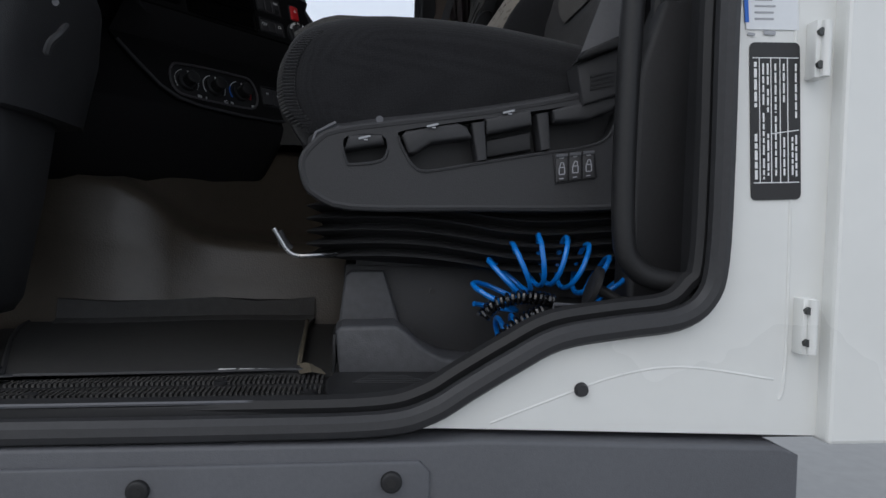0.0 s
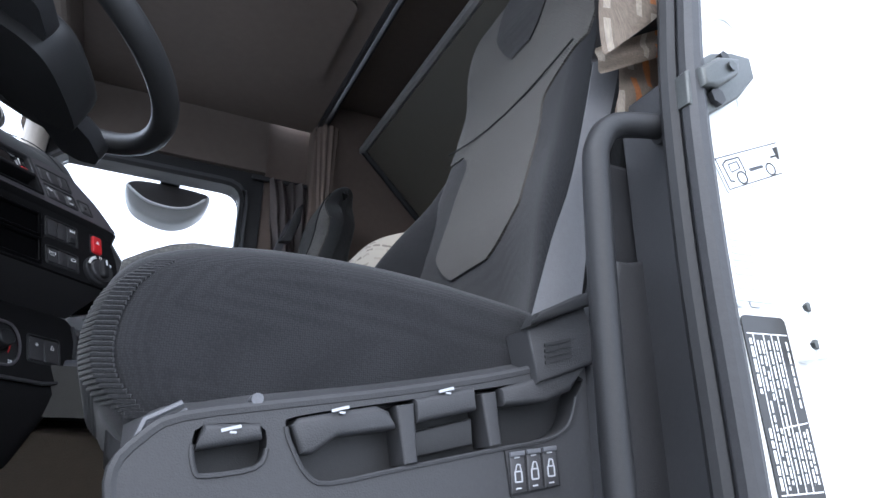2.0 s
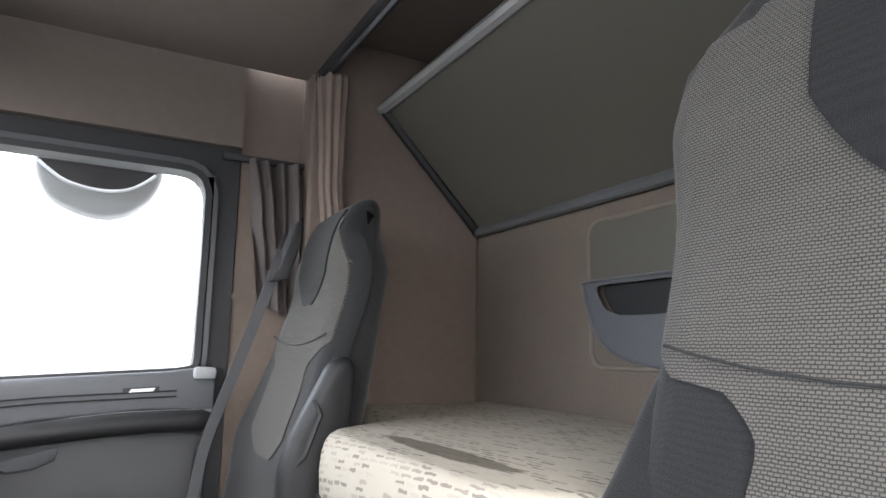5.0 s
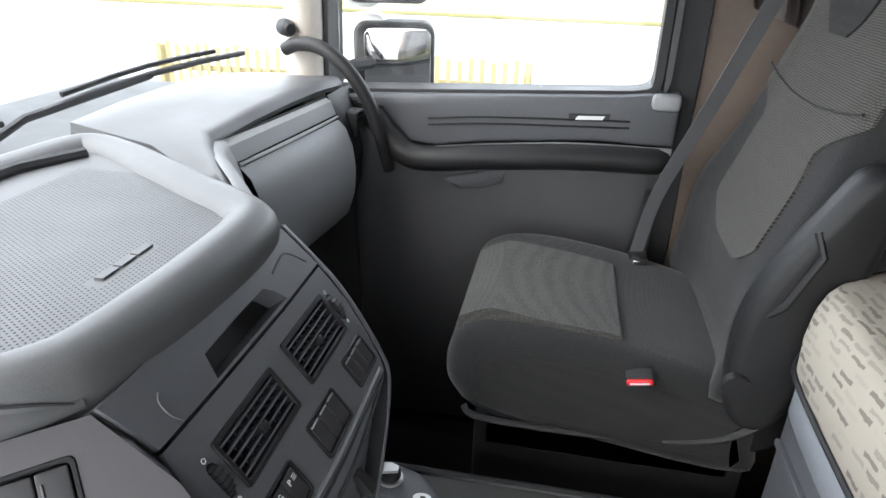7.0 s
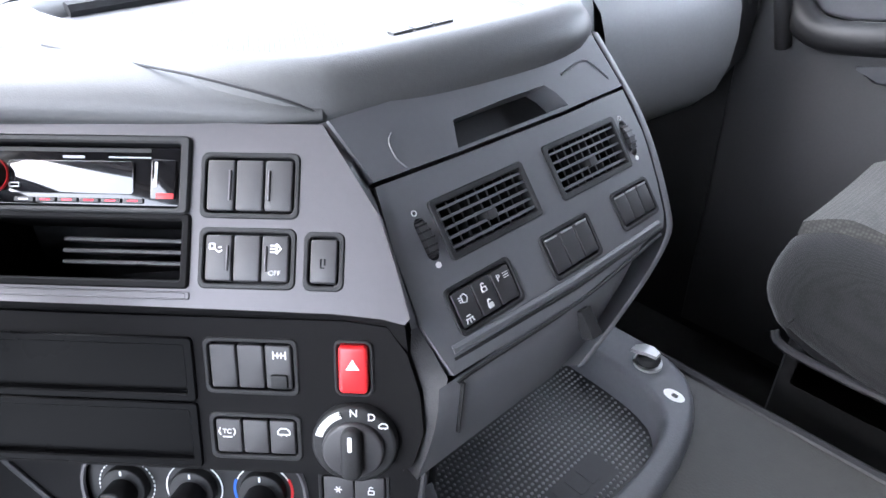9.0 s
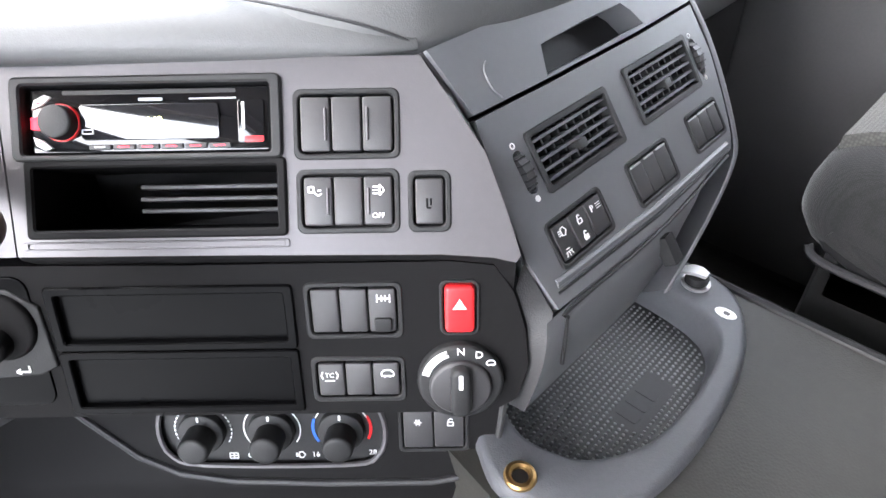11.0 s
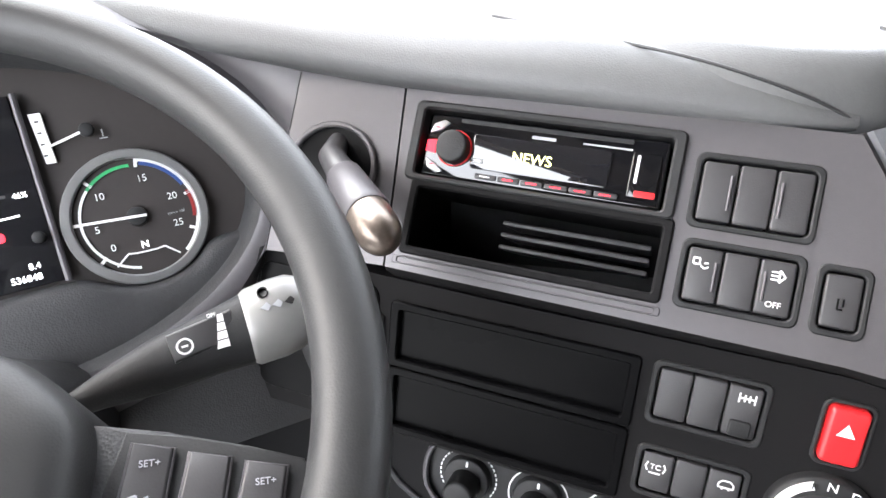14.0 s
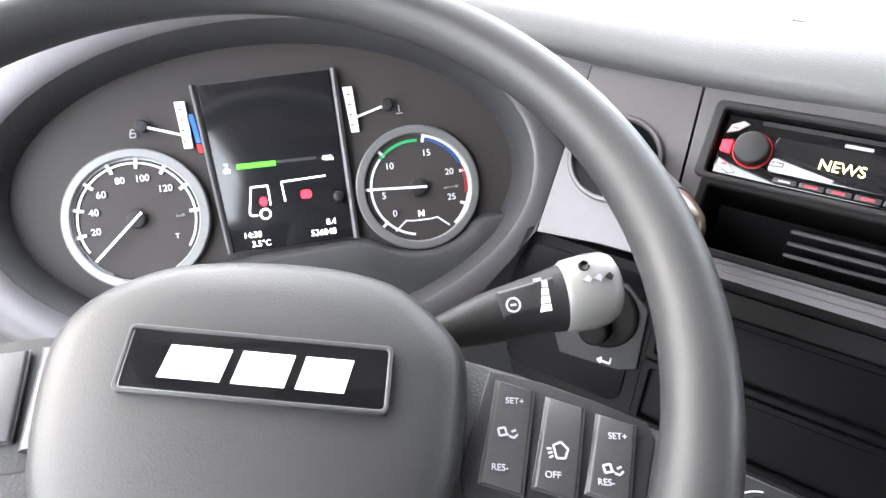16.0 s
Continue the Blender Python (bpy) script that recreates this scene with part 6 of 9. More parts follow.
R = R[:5] + [(0.362, 0.118)]
part("centre_lower", loft([[P2.at(u, v, -0.01) for u, v in R], [P2.at(u + 0.02, v + 0.002, -0.045) for u, v in R], [P2.at(u + 0.10, v - 0.02, -0.12) for u, v in R]], closed=False), M_DARK, dash, angle=60)

# glovebox and the passenger end
GX = ((1.842, -0.066), (1.96, -0.050), (2.09, -0.034), (2.215, -0.020))
part("glovebox_lid", loft([[(x, y, 0.957), (x + 0.018, y, 0.938), (x + 0.032, y, 0.90), (x + 0.038, y, 0.85), (x + 0.034, y, 0.79), (x + 0.016, y, 0.735), (x - 0.03, y, 0.69), (x - 0.08, y, 0.67)] for y, x in GX], closed=False), M_LIGHTDASH, dash, "pale grey glovebox lid")
part("glovebox_strip", loft([[(x - 0.030, y, 1.006), (x - 0.014, y, 0.996), (x - 0.004, y, 0.968)] for y, x in ((1.822, -0.066), (1.96, -0.050), (2.09, -0.034), (2.215, -0.020))], closed=False), M_LIGHTDASH, dash, "pale strip above the lid")
part("glovebox_groove", tube([(x - 0.001, y, 0.962) for y, x in GX], 0.0035, 6), M_SILVER, dash)
part("glovebox_line", tube([(x - 0.028, y, 1.004) for y, x in GX], 0.0025, 6), M_BLACK, dash)
part("glovebox_end", loft([[(-0.044, 2.217, 1.008), (-0.018, 2.217, 0.955), (0.010, 2.217, 0.90), (0.014, 2.217, 0.82), (-0.04, 2.217, 0.69)], [(-0.040, 2.30, 1.01), (-0.010, 2.30, 0.95), (0.008, 2.30, 0.88), (0.002, 2.30, 0.79), (-0.06, 2.30, 0.69)], [(-0.05, 2.385, 1.0), (-0.03, 2.385, 0.95), (-0.02, 2.385, 0.88), (-0.03, 2.385, 0.79), (-0.08, 2.385, 0.69)]], closed=False), M_DARK, dash)
part("glovebox_surround", loft([[(x - 0.03, y, zt + 0.006), (x - 0.004, y, zt), (x + 0.010, y, 0.975), (x + 0.020, y, 0.945), (x + 0.028, y, 0.90), (x + 0.031, y, 0.85), (x + 0.024, y, 0.79), (x + 0.004, y, 0.735), (x - 0.05, y, 0.69)] for y, x, zt in ((1.535, 0.128, 0.985), (1.59, 0.100, 0.992), (1.65, 0.052, 1.000), (1.71, 0.000, 1.006), (1.77, -0.048, 1.008), (1.838, -0.080, 1.004))], closed=False), M_LIGHTDASH, dash, "pale grey skin beside the glovebox", angle=60)
ev = thing("air_vent", "narrow black vent at the end of the dashboard", "air vent", (0.02, 2.24, 0.9), "dashboard vents")
EV = Plane((0.004, 2.262, 0.965), (0.05, 1, 0), (-0.05, 0, -1))
part("frame", EV.rim(rrect(0, 0, 0.045, 0.12, 0.006), rrect(0.006, 0.006, 0.039, 0.114, 0.004), -0.02, 0.006, -0.02, 0.0015), M_BLACK, ev)
part("backing", EV.slab(rrect(0.002, 0.002, 0.043, 0.118, 0.004), -0.03, -0.012), M_BLACK, ev, smooth=False)
for k in range(4):
    part("slat", EV.slab(rrect(0.006, 0.015 + 0.022 * k, 0.039, 0.018 + 0.022 * k, 0.001), -0.012, 0.003), M_KEY, ev, smooth=False)
part("thumb_wheel", EV.slab(rrect(0.010, 0.118, 0.035, 0.135, 0.004), -0.01, 0.006, 0.002), M_KEY, ev)
hd = thing("assist_handle", "curved black grab handle at the windscreen pillar", "handle", (-0.05, 2.33, 1.0))
part("bar", tube(curve_pts([(-0.17, 2.30, 1.09), (-0.13, 2.285, 1.105), (-0.07, 2.27, 1.10), (-0.01, 2.26, 1.06), (0.035, 2.265, 0.99), (0.06, 2.28, 0.90), (0.07, 2.31, 0.82)]), 0.016, 12), M_BLACK, hd)

# ======== instruments ========
cl = thing("instrument_cluster", "instrument cluster with two white-ringed dials and a colour screen", "instruments", (-0.2, 0.63, 0.85))
CU, CV = -0.056, -0.055
part("backplate", P4.slab(ellipse(CU, CV, 0.235, 0.14, 48), -0.03, -0.004), M_DIALBACK, cl, "black dial background", smooth=False)
# hood: from the dial rim out to a raised brow and the flat surround
def eloop(a, b, n, dv=0.0):
    return [P4.at(u, v + dv, n) for u, v in ellipse(CU, CV, a, b, 56)]
part("hood_wall", loft([eloop(0.226, 0.127, -0.012), eloop(0.229, 0.130, 0.006), eloop(0.234, 0.135, 0.022), eloop(0.240, 0.141, 0.030)], cap=False), M_DARK, cl, "black inner wall of the hood", angle=60)
part("hood", loft([eloop(0.240, 0.141, 0.030), eloop(0.244, 0.145, 0.0325), eloop(0.262, 0.163, 0.033), eloop(0.272, 0.172, 0.029), eloop(0.30, 0.192, 0.004), eloop(0.34, 0.21, -0.05)], cap=False), M_CONSOLE, cl, "satin grey hood around the dials", angle=60)
# skirt that runs from the hood to the panel with the lever
arc = sorted((p for p in eloop(0.270, 0.171, 0.0295) if p.y > P4.at(CU + 0.12, 0, 0).y), key=lambda p: -p.z)
end = [P1.at(-0.113, -0.0155 + 0.155 * k / (len(arc) - 1), -0.0016) for k in range(len(arc))]
part("hood_skirt", loft([arc, [a.lerp(b, 0.35) - P1.n * 0.006 for a, b in zip(arc, end)], [a.lerp(b, 0.7) - P1.n * 0.005 for a, b in zip(arc, end)], end], closed=False), M_CONSOLE, cl, "satin grey skin beside the dials", angle=60)
# dials
M_RING = mat("dial_ring_silver", (0.20, 0.20, 0.20), 0.38, metal=0.5, var=0.06)
def dial(cu, cv, r, name):
    d = part(name, P4.slab(ellipse(cu, cv, r, None, 48), -0.004, 0.0), M_DIALBACK, cl, "round dial with white figures")
    part("chrome_ring", P4.rim(ellipse(cu, cv, r + 0.003, None, 48), ellipse(cu, cv, r - 0.0055, None, 48), -0.004, 0.005, 0.0, 0.0012), M_RING, d, "silver ring")
    return d
sp = dial(-0.178, -0.037, 0.060, "speedometer")
rp = dial(0.076, -0.037, 0.056, "rev_counter")
def arcbar(cu, cv, r, a0, a1, w, material, owner, n=0.0012, step=4):
    k = int(abs(a1 - a0) / step) + 1
    ang = [radians(a0 + (a1 - a0) * i / k) for i in range(k + 1)]
    band = [(cu + (r + w / 2) * math.cos(a), cv + (r + w / 2) * math.sin(a)) for a in ang] + [(cu + (r - w / 2) * math.cos(a), cv + (r - w / 2) * math.sin(a)) for a in ang[::-1]]
    return part("scale_arc", P4.slab(band, n - 0.001, n), material, owner, smooth=False)
arcbar(-0.178, -0.037, 0.050, 150, 395, 0.0018, M_PRINT, sp)
arcbar(-0.178, -0.037, 0.0555, 120, 420, 0.005, M_GREYPRINT, sp, 0.0008)
for k in range(8):
    a = radians(168 + k * 27)
    bm = P4.bar([(-0.178 + q * math.cos(a), -0.037 + q * math.sin(a)) for q in (0.045, 0.0565)], 0.0028, 0.0, 0.0016)
    part("tick", bm, M_PRINT, sp, smooth=False)
for txt, a in (("20", 168), ("40", 195), ("60", 222), ("80", 254), ("100", 284), ("120", 318)):
    part("figure", lettering(txt, 0.0085, P4, -0.178 + 0.0365 * math.cos(radians(a)), -0.037 + 0.0365 * math.sin(radians(a)), 0.0014), M_PRINT, sp, smooth=False)
part("figure", lettering("km/h", 0.004, P4, -0.141, -0.036, 0.0014), M_GREYPRINT, sp, smooth=False)
part("figure", lettering("T", 0.006, P4, -0.146, -0.018, 0.0014), M_PRINT, sp, smooth=False)
def needle(cu, cv, a, length, owner):
    a = radians(a)
    nd = part("needle", P4.bar([(cu - 0.008 * math.cos(a), cv - 0.008 * math.sin(a)), (cu + length * math.cos(a), cv + length * math.sin(a))], 0.0022, 0.006, 0.0075), M_PRINT, owner, smooth=False)
    part("hub", P4.slab(ellipse(cu, cv, 0.0085, None, 20), 0.0, 0.006, 0.002), M_BLACK, owner)
needle(-0.178, -0.037, 138, 0.050, sp)
needle(0.076, -0.037, 183, 0.048, rp)
arcbar(0.076, -0.037, 0.0445, 100, 260, 0.0022, M_PRINT, rp)
arcbar(0.076, -0.037, 0.0445, 222, 275, 0.0026, mat("green_print", (0.03, 0.35, 0.12), 0.5), rp, 0.0016)
arcbar(0.076, -0.037, 0.0465, 285, 335, 0.003, mat("deep_blue_print", (0.02, 0.06, 0.22), 0.5), rp, 0.0016)
arcbar(0.076, -0.037, 0.0465, 342, 372, 0.003, mat("dark_red_print", (0.25, 0.02, 0.02), 0.5), rp, 0.0016)
arcbar(0.076, -0.037, 0.0505, 282, 410, 0.0055, M_PRINT, rp, 0.0008)
for a in (138, 183, 228, 282, 345, 385):
    part("tick", P4.bar([(0.076 + q * math.cos(radians(a)), -0.037 + q * math.sin(radians(a))) for q in (0.043, 0.0525)], 0.0026, 0.0, 0.0016), M_PRINT, rp, smooth=False)
for txt, a in (("0", 138), ("5", 172), ("10", 222), ("15", 290), ("20", 340), ("25", 382)):
    part("figure", lettering(txt, 0.0085, P4, 0.076 + 0.0335 * math.cos(radians(a)), -0.037 + 0.0335 * math.sin(radians(a)), 0.0014), M_PRINT, rp, smooth=False)
part("figure", lettering("rpm x 100", 0.0034, P4, 0.1075, -0.034, 0.0014), M_GREYPRINT, rp, smooth=False)
part("figure", lettering("N", 0.0085, P4, 0.076, -0.012, 0.0014), G_WHITE, rp, smooth=False)
part("gear_outline", P4.bar([(0.050, 0.002), (0.061, -0.007), (0.068, -0.006), (0.084, -0.006), (0.091, -0.007), (0.102, 0.002)], 0.0014, 0.0, 0.0014), M_PRINT, rp, smooth=False)
# fuel and temperature gauges
for u0, sgn, nm in ((-0.128, 1, "fuel_gauge"), (0.022, 1, "temperature_gauge")):
    gq = part(nm, P4.slab([(u0 - 0.0055, -0.137), (u0 + 0.0035, -0.137), (u0 + 0.0055, -0.095), (u0 - 0.002, -0.095)], -0.004, 0.001), M_PRINT, cl, "white gauge strip", smooth=False)
    for k in range(4):
        part("tick", P4.bar([(u0 - 0.002, -0.13 + 0.0095 * k), (u0 + 0.001, -0.13 + 0.0095 * k)], 0.0012, 0.0005, 0.0014), M_STICKER, gq, smooth=False)
    tip, hub = ((u0 + 0.004, -0.105), (-0.163, -0.118)) if u0 < 0 else ((0.026, -0.108), (0.056, -0.117))
    part("needle", P4.bar([hub, tip], 0.002, 0.003, 0.0045), M_PRINT, gq, smooth=False)
    part("hub", P4.slab(ellipse(hub[0], hub[1], 0.006, None, 16), 0.0, 0.005, 0.0015), M_BLACK, gq)
part("blue_strip", P4.slab([(-0.1225, -0.125), (-0.1185, -0.125), (-0.115, -0.099), (-0.119, -0.099)], -0.004, 0.001), M_BLUEPRINT, cl, smooth=False)
part("red_strip", P4.slab([(-0.119, -0.098), (-0.115, -0.098), (-0.114, -0.090), (-0.118, -0.090)], -0.004, 0.001), M_RED, cl, smooth=False)
icon(P4, cl, -0.172, -0.113, LOCKI, 0.004, M_GREYPRINT, 0.0)
icon(P4, cl, 0.067, -0.112, [[(0, -1), (0, 0.6)], [(-0.8, 0.9), (0.8, 0.9)]], 0.004, M_GREYPRINT, 0.0)
# screen
sc = part("screen", P4.slab([(-0.112, -0.150), (0.006, -0.154), (0.010, 0.002), (-0.100, 0.004)], -0.004, 0.002, 0.001), M_LCD, cl, "dark colour screen")
part("screen_edge", tube([P4.at(-0.116, -0.150, 0.002), P4.at(-0.102, 0.004, 0.003)], 0.0028, 8), M_KEY, cl)
part("screen_edge", tube([P4.at(0.010, -0.155, 0.002), P4.at(0.0125, 0.003, 0.003)], 0.0028, 8), M_CONSOLE, cl)
part("green_bar", P4.slab(rrect(-0.087, -0.076, -0.052, -0.0715, 0.0006), 0.0, 0.0026), G_GREEN, sc, smooth=False)
part("dim_bar", P4.slab(rrect(-0.051, -0.076, -0.015, -0.0735, 0.0006), 0.0, 0.0026), M_KEY, sc, smooth=False)
part("digits", lettering("46%", 0.0065, P4, -0.005, -0.0735, 0.0024), G_WHITE, sc, smooth=False)
icon(P4, sc, -0.096, -0.073, [[(-0.6, 0.9), (0.6, 0.9)], [(-0.6, 0.9), (-0.6, 0.2), (0.6, 0.2), (0.6, 0.9)], [(0, 0.2), (0, -0.9)], [(-0.4, -0.9), (0.4, -0.9)]], 0.004, G_WHITE, 0.0024)
bm = P4.bar([(-0.062, -0.054), (-0.077, -0.054), (-0.081, -0.030), (-0.079, -0.028), (-0.074, -0.028)], 0.0014, 0.0018, 0.0026)
P4.bar([(-0.062, -0.054), (-0.0615, -0.036)], 0.0014, 0.0018, 0.0026, bm)
P4.bar([(-0.048, -0.038), (-0.0495, -0.056), (-0.009, -0.0575)], 0.0014, 0.0018, 0.0026, bm)
P4.bar([(p[0], p[1]) for p in ellipse(-0.067, -0.0285, 0.0045, None, 14)] + [(-0.0625, -0.0285)], 0.0016, 0.0018, 0.0026, bm)
part("truck_sketch", bm, G_WHITE, sc, "white truck outline", smooth=False)
part("red_lamp", P4.slab(ellipse(-0.0675, -0.040, 0.0035, 0.0042, 14), 0.0, 0.0026), G_RED, sc, smooth=False)
part("red_lamp", P4.slab(rrect(-0.0335, -0.0465, -0.0235, -0.0385, 0.003), 0.0, 0.0026), G_RED, sc, smooth=False)
part("digits", lettering("14:30", 0.0075, P4, -0.081, -0.0105, 0.0024), G_WHITE, sc, smooth=False)
part("digits", lettering("3.5°C", 0.0075, P4, -0.074, -0.002, 0.0024), G_WHITE, sc, smooth=False)
part("digits", lettering("8.4", 0.0075, P4, -0.009, -0.0145, 0.0024), G_WHITE, sc, smooth=False)
part("digits", lettering("536848", 0.0078, P4, -0.017, -0.0055, 0.0024), G_WHITE, sc, smooth=False)
part("reset_knob", P4.slab(ellipse(0.0005, -0.037, 0.005, None, 16), 0.0, 0.010, 0.002), M_BLACK, cl)
# lower lip under the dials and the column shroud
lip = [(-0.31, 0.045), (-0.235, 0.040), (-0.205, 0.030), (-0.178, 0.027), (-0.150, 0.024), (-0.115, 0.014), (0.0, 0.009), (0.025, 0.011), (0.042, 0.019), (0.060, 0.024), (0.078, 0.0255), (0.098, 0.022), (0.114, 0.014), (0.128, 0.002), (0.150, -0.002), (0.19, -0.002)]
lip = [(p.x, p.y) for p in curve_pts([(u, v, 0) for u, v in lip], 3)]
part("lower_lip", loft([[P4.at(u, v - 0.004, 0.0) for u, v in lip], [P4.at(u, v, 0.010) for u, v in lip], [P4.at(u, v + 0.004, 0.013) for u, v in lip], [P4.at(u, v + 0.016, 0.014) for u, v in lip], [P4.at(u, 0.18, 0.016) for u, v in lip]], closed=False), M_DARK, cl, "dark lower surround", angle=50)

# ======== the steering wheel ========
WS = Plane((0.094, 0.645, 0.933), (0, 1, 0), (0.70, 0, -0.714))
WR = Plane((0.089, 0.600, 0.959), (0, 1, 0), (0.896, 0, -0.444))
WH = Plane((0.094, 0.645, 0.933), (0, 1, 0), (0.896, 0, -0.444))
wheel = thing("steering_wheel", "large black leather-grained steering wheel, turned a little", "steering wheel", (0.094, 0.645, 0.933))
M_WHEEL = mat("wheel_skin", (0.024, 0.024, 0.0245), 0.47, spec=0.38, var=0.1, bump=0.10, bscale=800)
rim = [WR.at(0.255 * math.cos(2 * math.pi * k / 96), 0.255 * math.sin(2 * math.pi * k / 96), 0) for k in range(96)]
part("rim", tube(rim, 0.0193, 18, closed=True), M_WHEEL, wheel)
TA = radians(14)
def wt(u, v):
    return (u * math.cos(TA) - v * math.sin(TA), 0.009 + 1.06 * (u * math.sin(TA) + v * math.cos(TA)))
hub = [(-0.116, 0.0), (-0.096, -0.021), (-0.06, -0.036), (0.0, -0.041), (0.045, -0.035), (0.070, -0.019), (0.085, 0.0), (0.086, 0.03), (0.08, 0.07), (0.055, 0.105), (-0.06, 0.108), (-0.103, 0.085), (-0.119, 0.03)]
hub = [wt(p.x + 0.003, p.y) for p in curve_pts([(a, b, 0) for a, b in hub], 4, True)]
HC = wt(-0.008, 0.022)
rings = [[WH.at(HC[0] + (u - HC[0]) * f, HC[1] + (v - HC[1]) * f, n) for u, v in hub] for n, f in ((-0.04, 1.03), (0.0, 1.0), (0.014, 0.985), (0.023, 0.95), (0.028, 0.90), (0.031, 0.8), (0.033, 0.6), (0.034, 0.3))]
part("hub_cover", loft(rings), M_WHEEL, wheel, "black grained hub cover", angle=60)
# badge
bd = [wt(u, v) for u, v in rrect(-0.070, 0.008, 0.050, 0.036, 0.002)]
bp = part("badge", WH.slab(bd, 0.028, 0.0365, 0.001), M_GLOSS, wheel, "gloss black badge plate")
part("badge_edge", WH.rim([wt(u, v) for u, v in rrect(-0.0715, 0.0065, 0.0515, 0.0375, 0.003)], [wt(u, v) for u, v in rrect(-0.0695, 0.0085, 0.0495, 0.0355, 0.002)], 0.028, 0.0372, None, 0.0006), M_KEY, wheel)
# the badge's mark as plain pale blocks
for shape in ([(-0.050, 0.0150), (-0.022, 0.0150), (-0.025, 0.0300), (-0.053, 0.0300)], [(-0.017, 0.0150), (0.007, 0.0150), (0.004, 0.0300), (-0.020, 0.0300)], [(0.012, 0.0150), (0.034, 0.0150), (0.031, 0.0300), (0.009, 0.0300)]):
    part("badge_block", WH.slab([wt(u, v) for u, v in shape], 0.0362, 0.0371), M_PRINT, bp, "pale badge block", smooth=False)
# spokes with key pads
for sg in (1, -1):
    so = [(0.080, -0.004), (0.118, 0.002), (0.152, 0.013), (0.190, 0.024), (0.206, 0.030), (0.208, 0.060), (0.190, 0.095), (0.160, 0.110), (0.11, 0.105), (0.08, 0.085)]
    so = [wt(sg * u, v) for u, v in so]
    sk = part("spoke", WH.slab(so if sg < 0 else so[::-1], -0.022, 0.006, 0.006), M_DARK, wheel, "satin grey spoke with key pads", angle=50)
    well = [wt(sg * u, v) for u, v in ((0.100, 0.002), (0.128, 0.006), (0.155, 0.013), (0.180, 0.021), (0.183, 0.030), (0.172, 0.066), (0.160, 0.072), (0.12, 0.070), (0.088, 0.062), (0.086, 0.050))]
    part("key_surround", WH.slab(well if sg < 0 else well[::-1], 0.003, 0.0066, 0.0015), M_BLACK, sk, "black surround of the keys")
    for k in range(3):
        u0 = 0.104 + 0.0250 * k
        v0 = 0.008 + 0.0062 * k
        q = [wt(sg * u, v) for u, v in [(u0, v0), (u0 + 0.0185, v0 + 0.004), (u0 + 0.0115, v0 + 0.052 - 0.006 * k), (u0 - 0.0085, v0 + 0.048 - 0.006 * k)]]
        ky = part("key_pad", WH.slab(q if sg < 0 else q[::-1], 0.004, 0.0105, 0.002), M_KEY, sk, "dark key pad")
        part("pad_edge", tube([WH.at(a_, b_, 0.0085) for a_, b_ in q], 0.0009, 6, closed=True), M_CONSOLE, ky)
        c = [(sum(p[0] for p in q) / 4, sum(p[1] for p in q) / 4)]
        if sg > 0:
            tx = (("SET+", "RES-"), ("", "OFF"), ("SET+", "RES-"))[k]
            top, bot = wt(u0 + 0.0085, v0 + 0.010), wt(u0 + 0.001, v0 + 0.041 - 0.005 * k)
            mid = wt(u0 + 0.005, v0 + 0.025)
            if tx[0]:
                part("letters", lettering(tx[0], 0.0044, WH, top[0], top[1], 0.0108, 0.0003, -14), M_GREYPRINT, ky, smooth=False)
            if tx[1]:
                part("letters", lettering(tx[1], 0.0044, WH, bot[0], bot[1], 0.0108, 0.0003, -14), M_GREYPRINT, ky, smooth=False)
            icon(WH, ky, mid[0], mid[1], LAMPI if k == 1 else TRUCKI, 0.0044, M_GREYPRINT, 0.0108)
# column, shroud and stalk
part("column", tube([(0.06, 0.645, 0.90), (-0.10, 0.645, 0.74)], [0.038, 0.055], 20), M_BLACK, wheel)
st = thing("column_stalk", "black and silver multi-function stalk with white symbols", "stalk", (0.06, 0.80, 0.9))
part("arm", loft([[WS.at(0.06 + a, 0.010 - 0.0150 * t, -0.045) + WS.v * (r * math.sin(q)) + WS.n * (0.7 * r * math.cos(q)) for q in (2 * math.pi * j / 16 for j in range(16))]
                  for a, t, r in ((0.0, 0, 0.006), (0.02, 0.3, 0.010), (0.05, 0.6, 0.016), (0.085, 0.9, 0.0190), (0.104, 1.05, 0.0215))]), M_BLACK, st)
part("knob", loft([[WS.at(0.06 + a, 0.010 - 0.0150 * t, -0.045) + WS.v * (r * math.sin(q)) + WS.n * (0.8 * r * math.cos(q)) for q in (2 * math.pi * j / 20 for j in range(20))]
                   for a, t, r in ((0.103, 1.04, 0.0215), (0.106, 1.06, 0.0235), (0.122, 1.15, 0.0245), (0.132, 1.22, 0.0235), (0.138, 1.26, 0.0205), (0.141, 1.28, 0.015), (0.142, 1.28, 0.006))]), M_GRIP, st, "silver grip")
part("label_plate", WS.slab([(0.119, -0.013), (0.156, -0.018), (0.157, -0.001), (0.121, 0.004)], -0.036, -0.0316, 0.002), M_KEY, st)
part("brake_mark", WS.bar([(p[0], p[1]) for p in ellipse(0.128, -0.004, 0.0042, None, 16)] + [(0.1322, -0.004)], 0.0012, -0.034, -0.0311), M_PRINT, st, smooth=False)
part("brake_mark", WS.bar([(0.1262, -0.004), (0.1298, -0.004)], 0.0012, -0.034, -0.0311), M_PRINT, st, smooth=False)
for k in range(4):
    part("level_mark", WS.slab([(0.1485 - 0.0010 * k, -0.0165 + 0.005 * k), (0.1515, -0.0165 + 0.005 * k), (0.1515, -0.0122 + 0.005 * k), (0.1478 - 0.0012 * k, -0.0122 + 0.005 * k)], -0.034, -0.0309), M_PRINT, st, smooth=False)
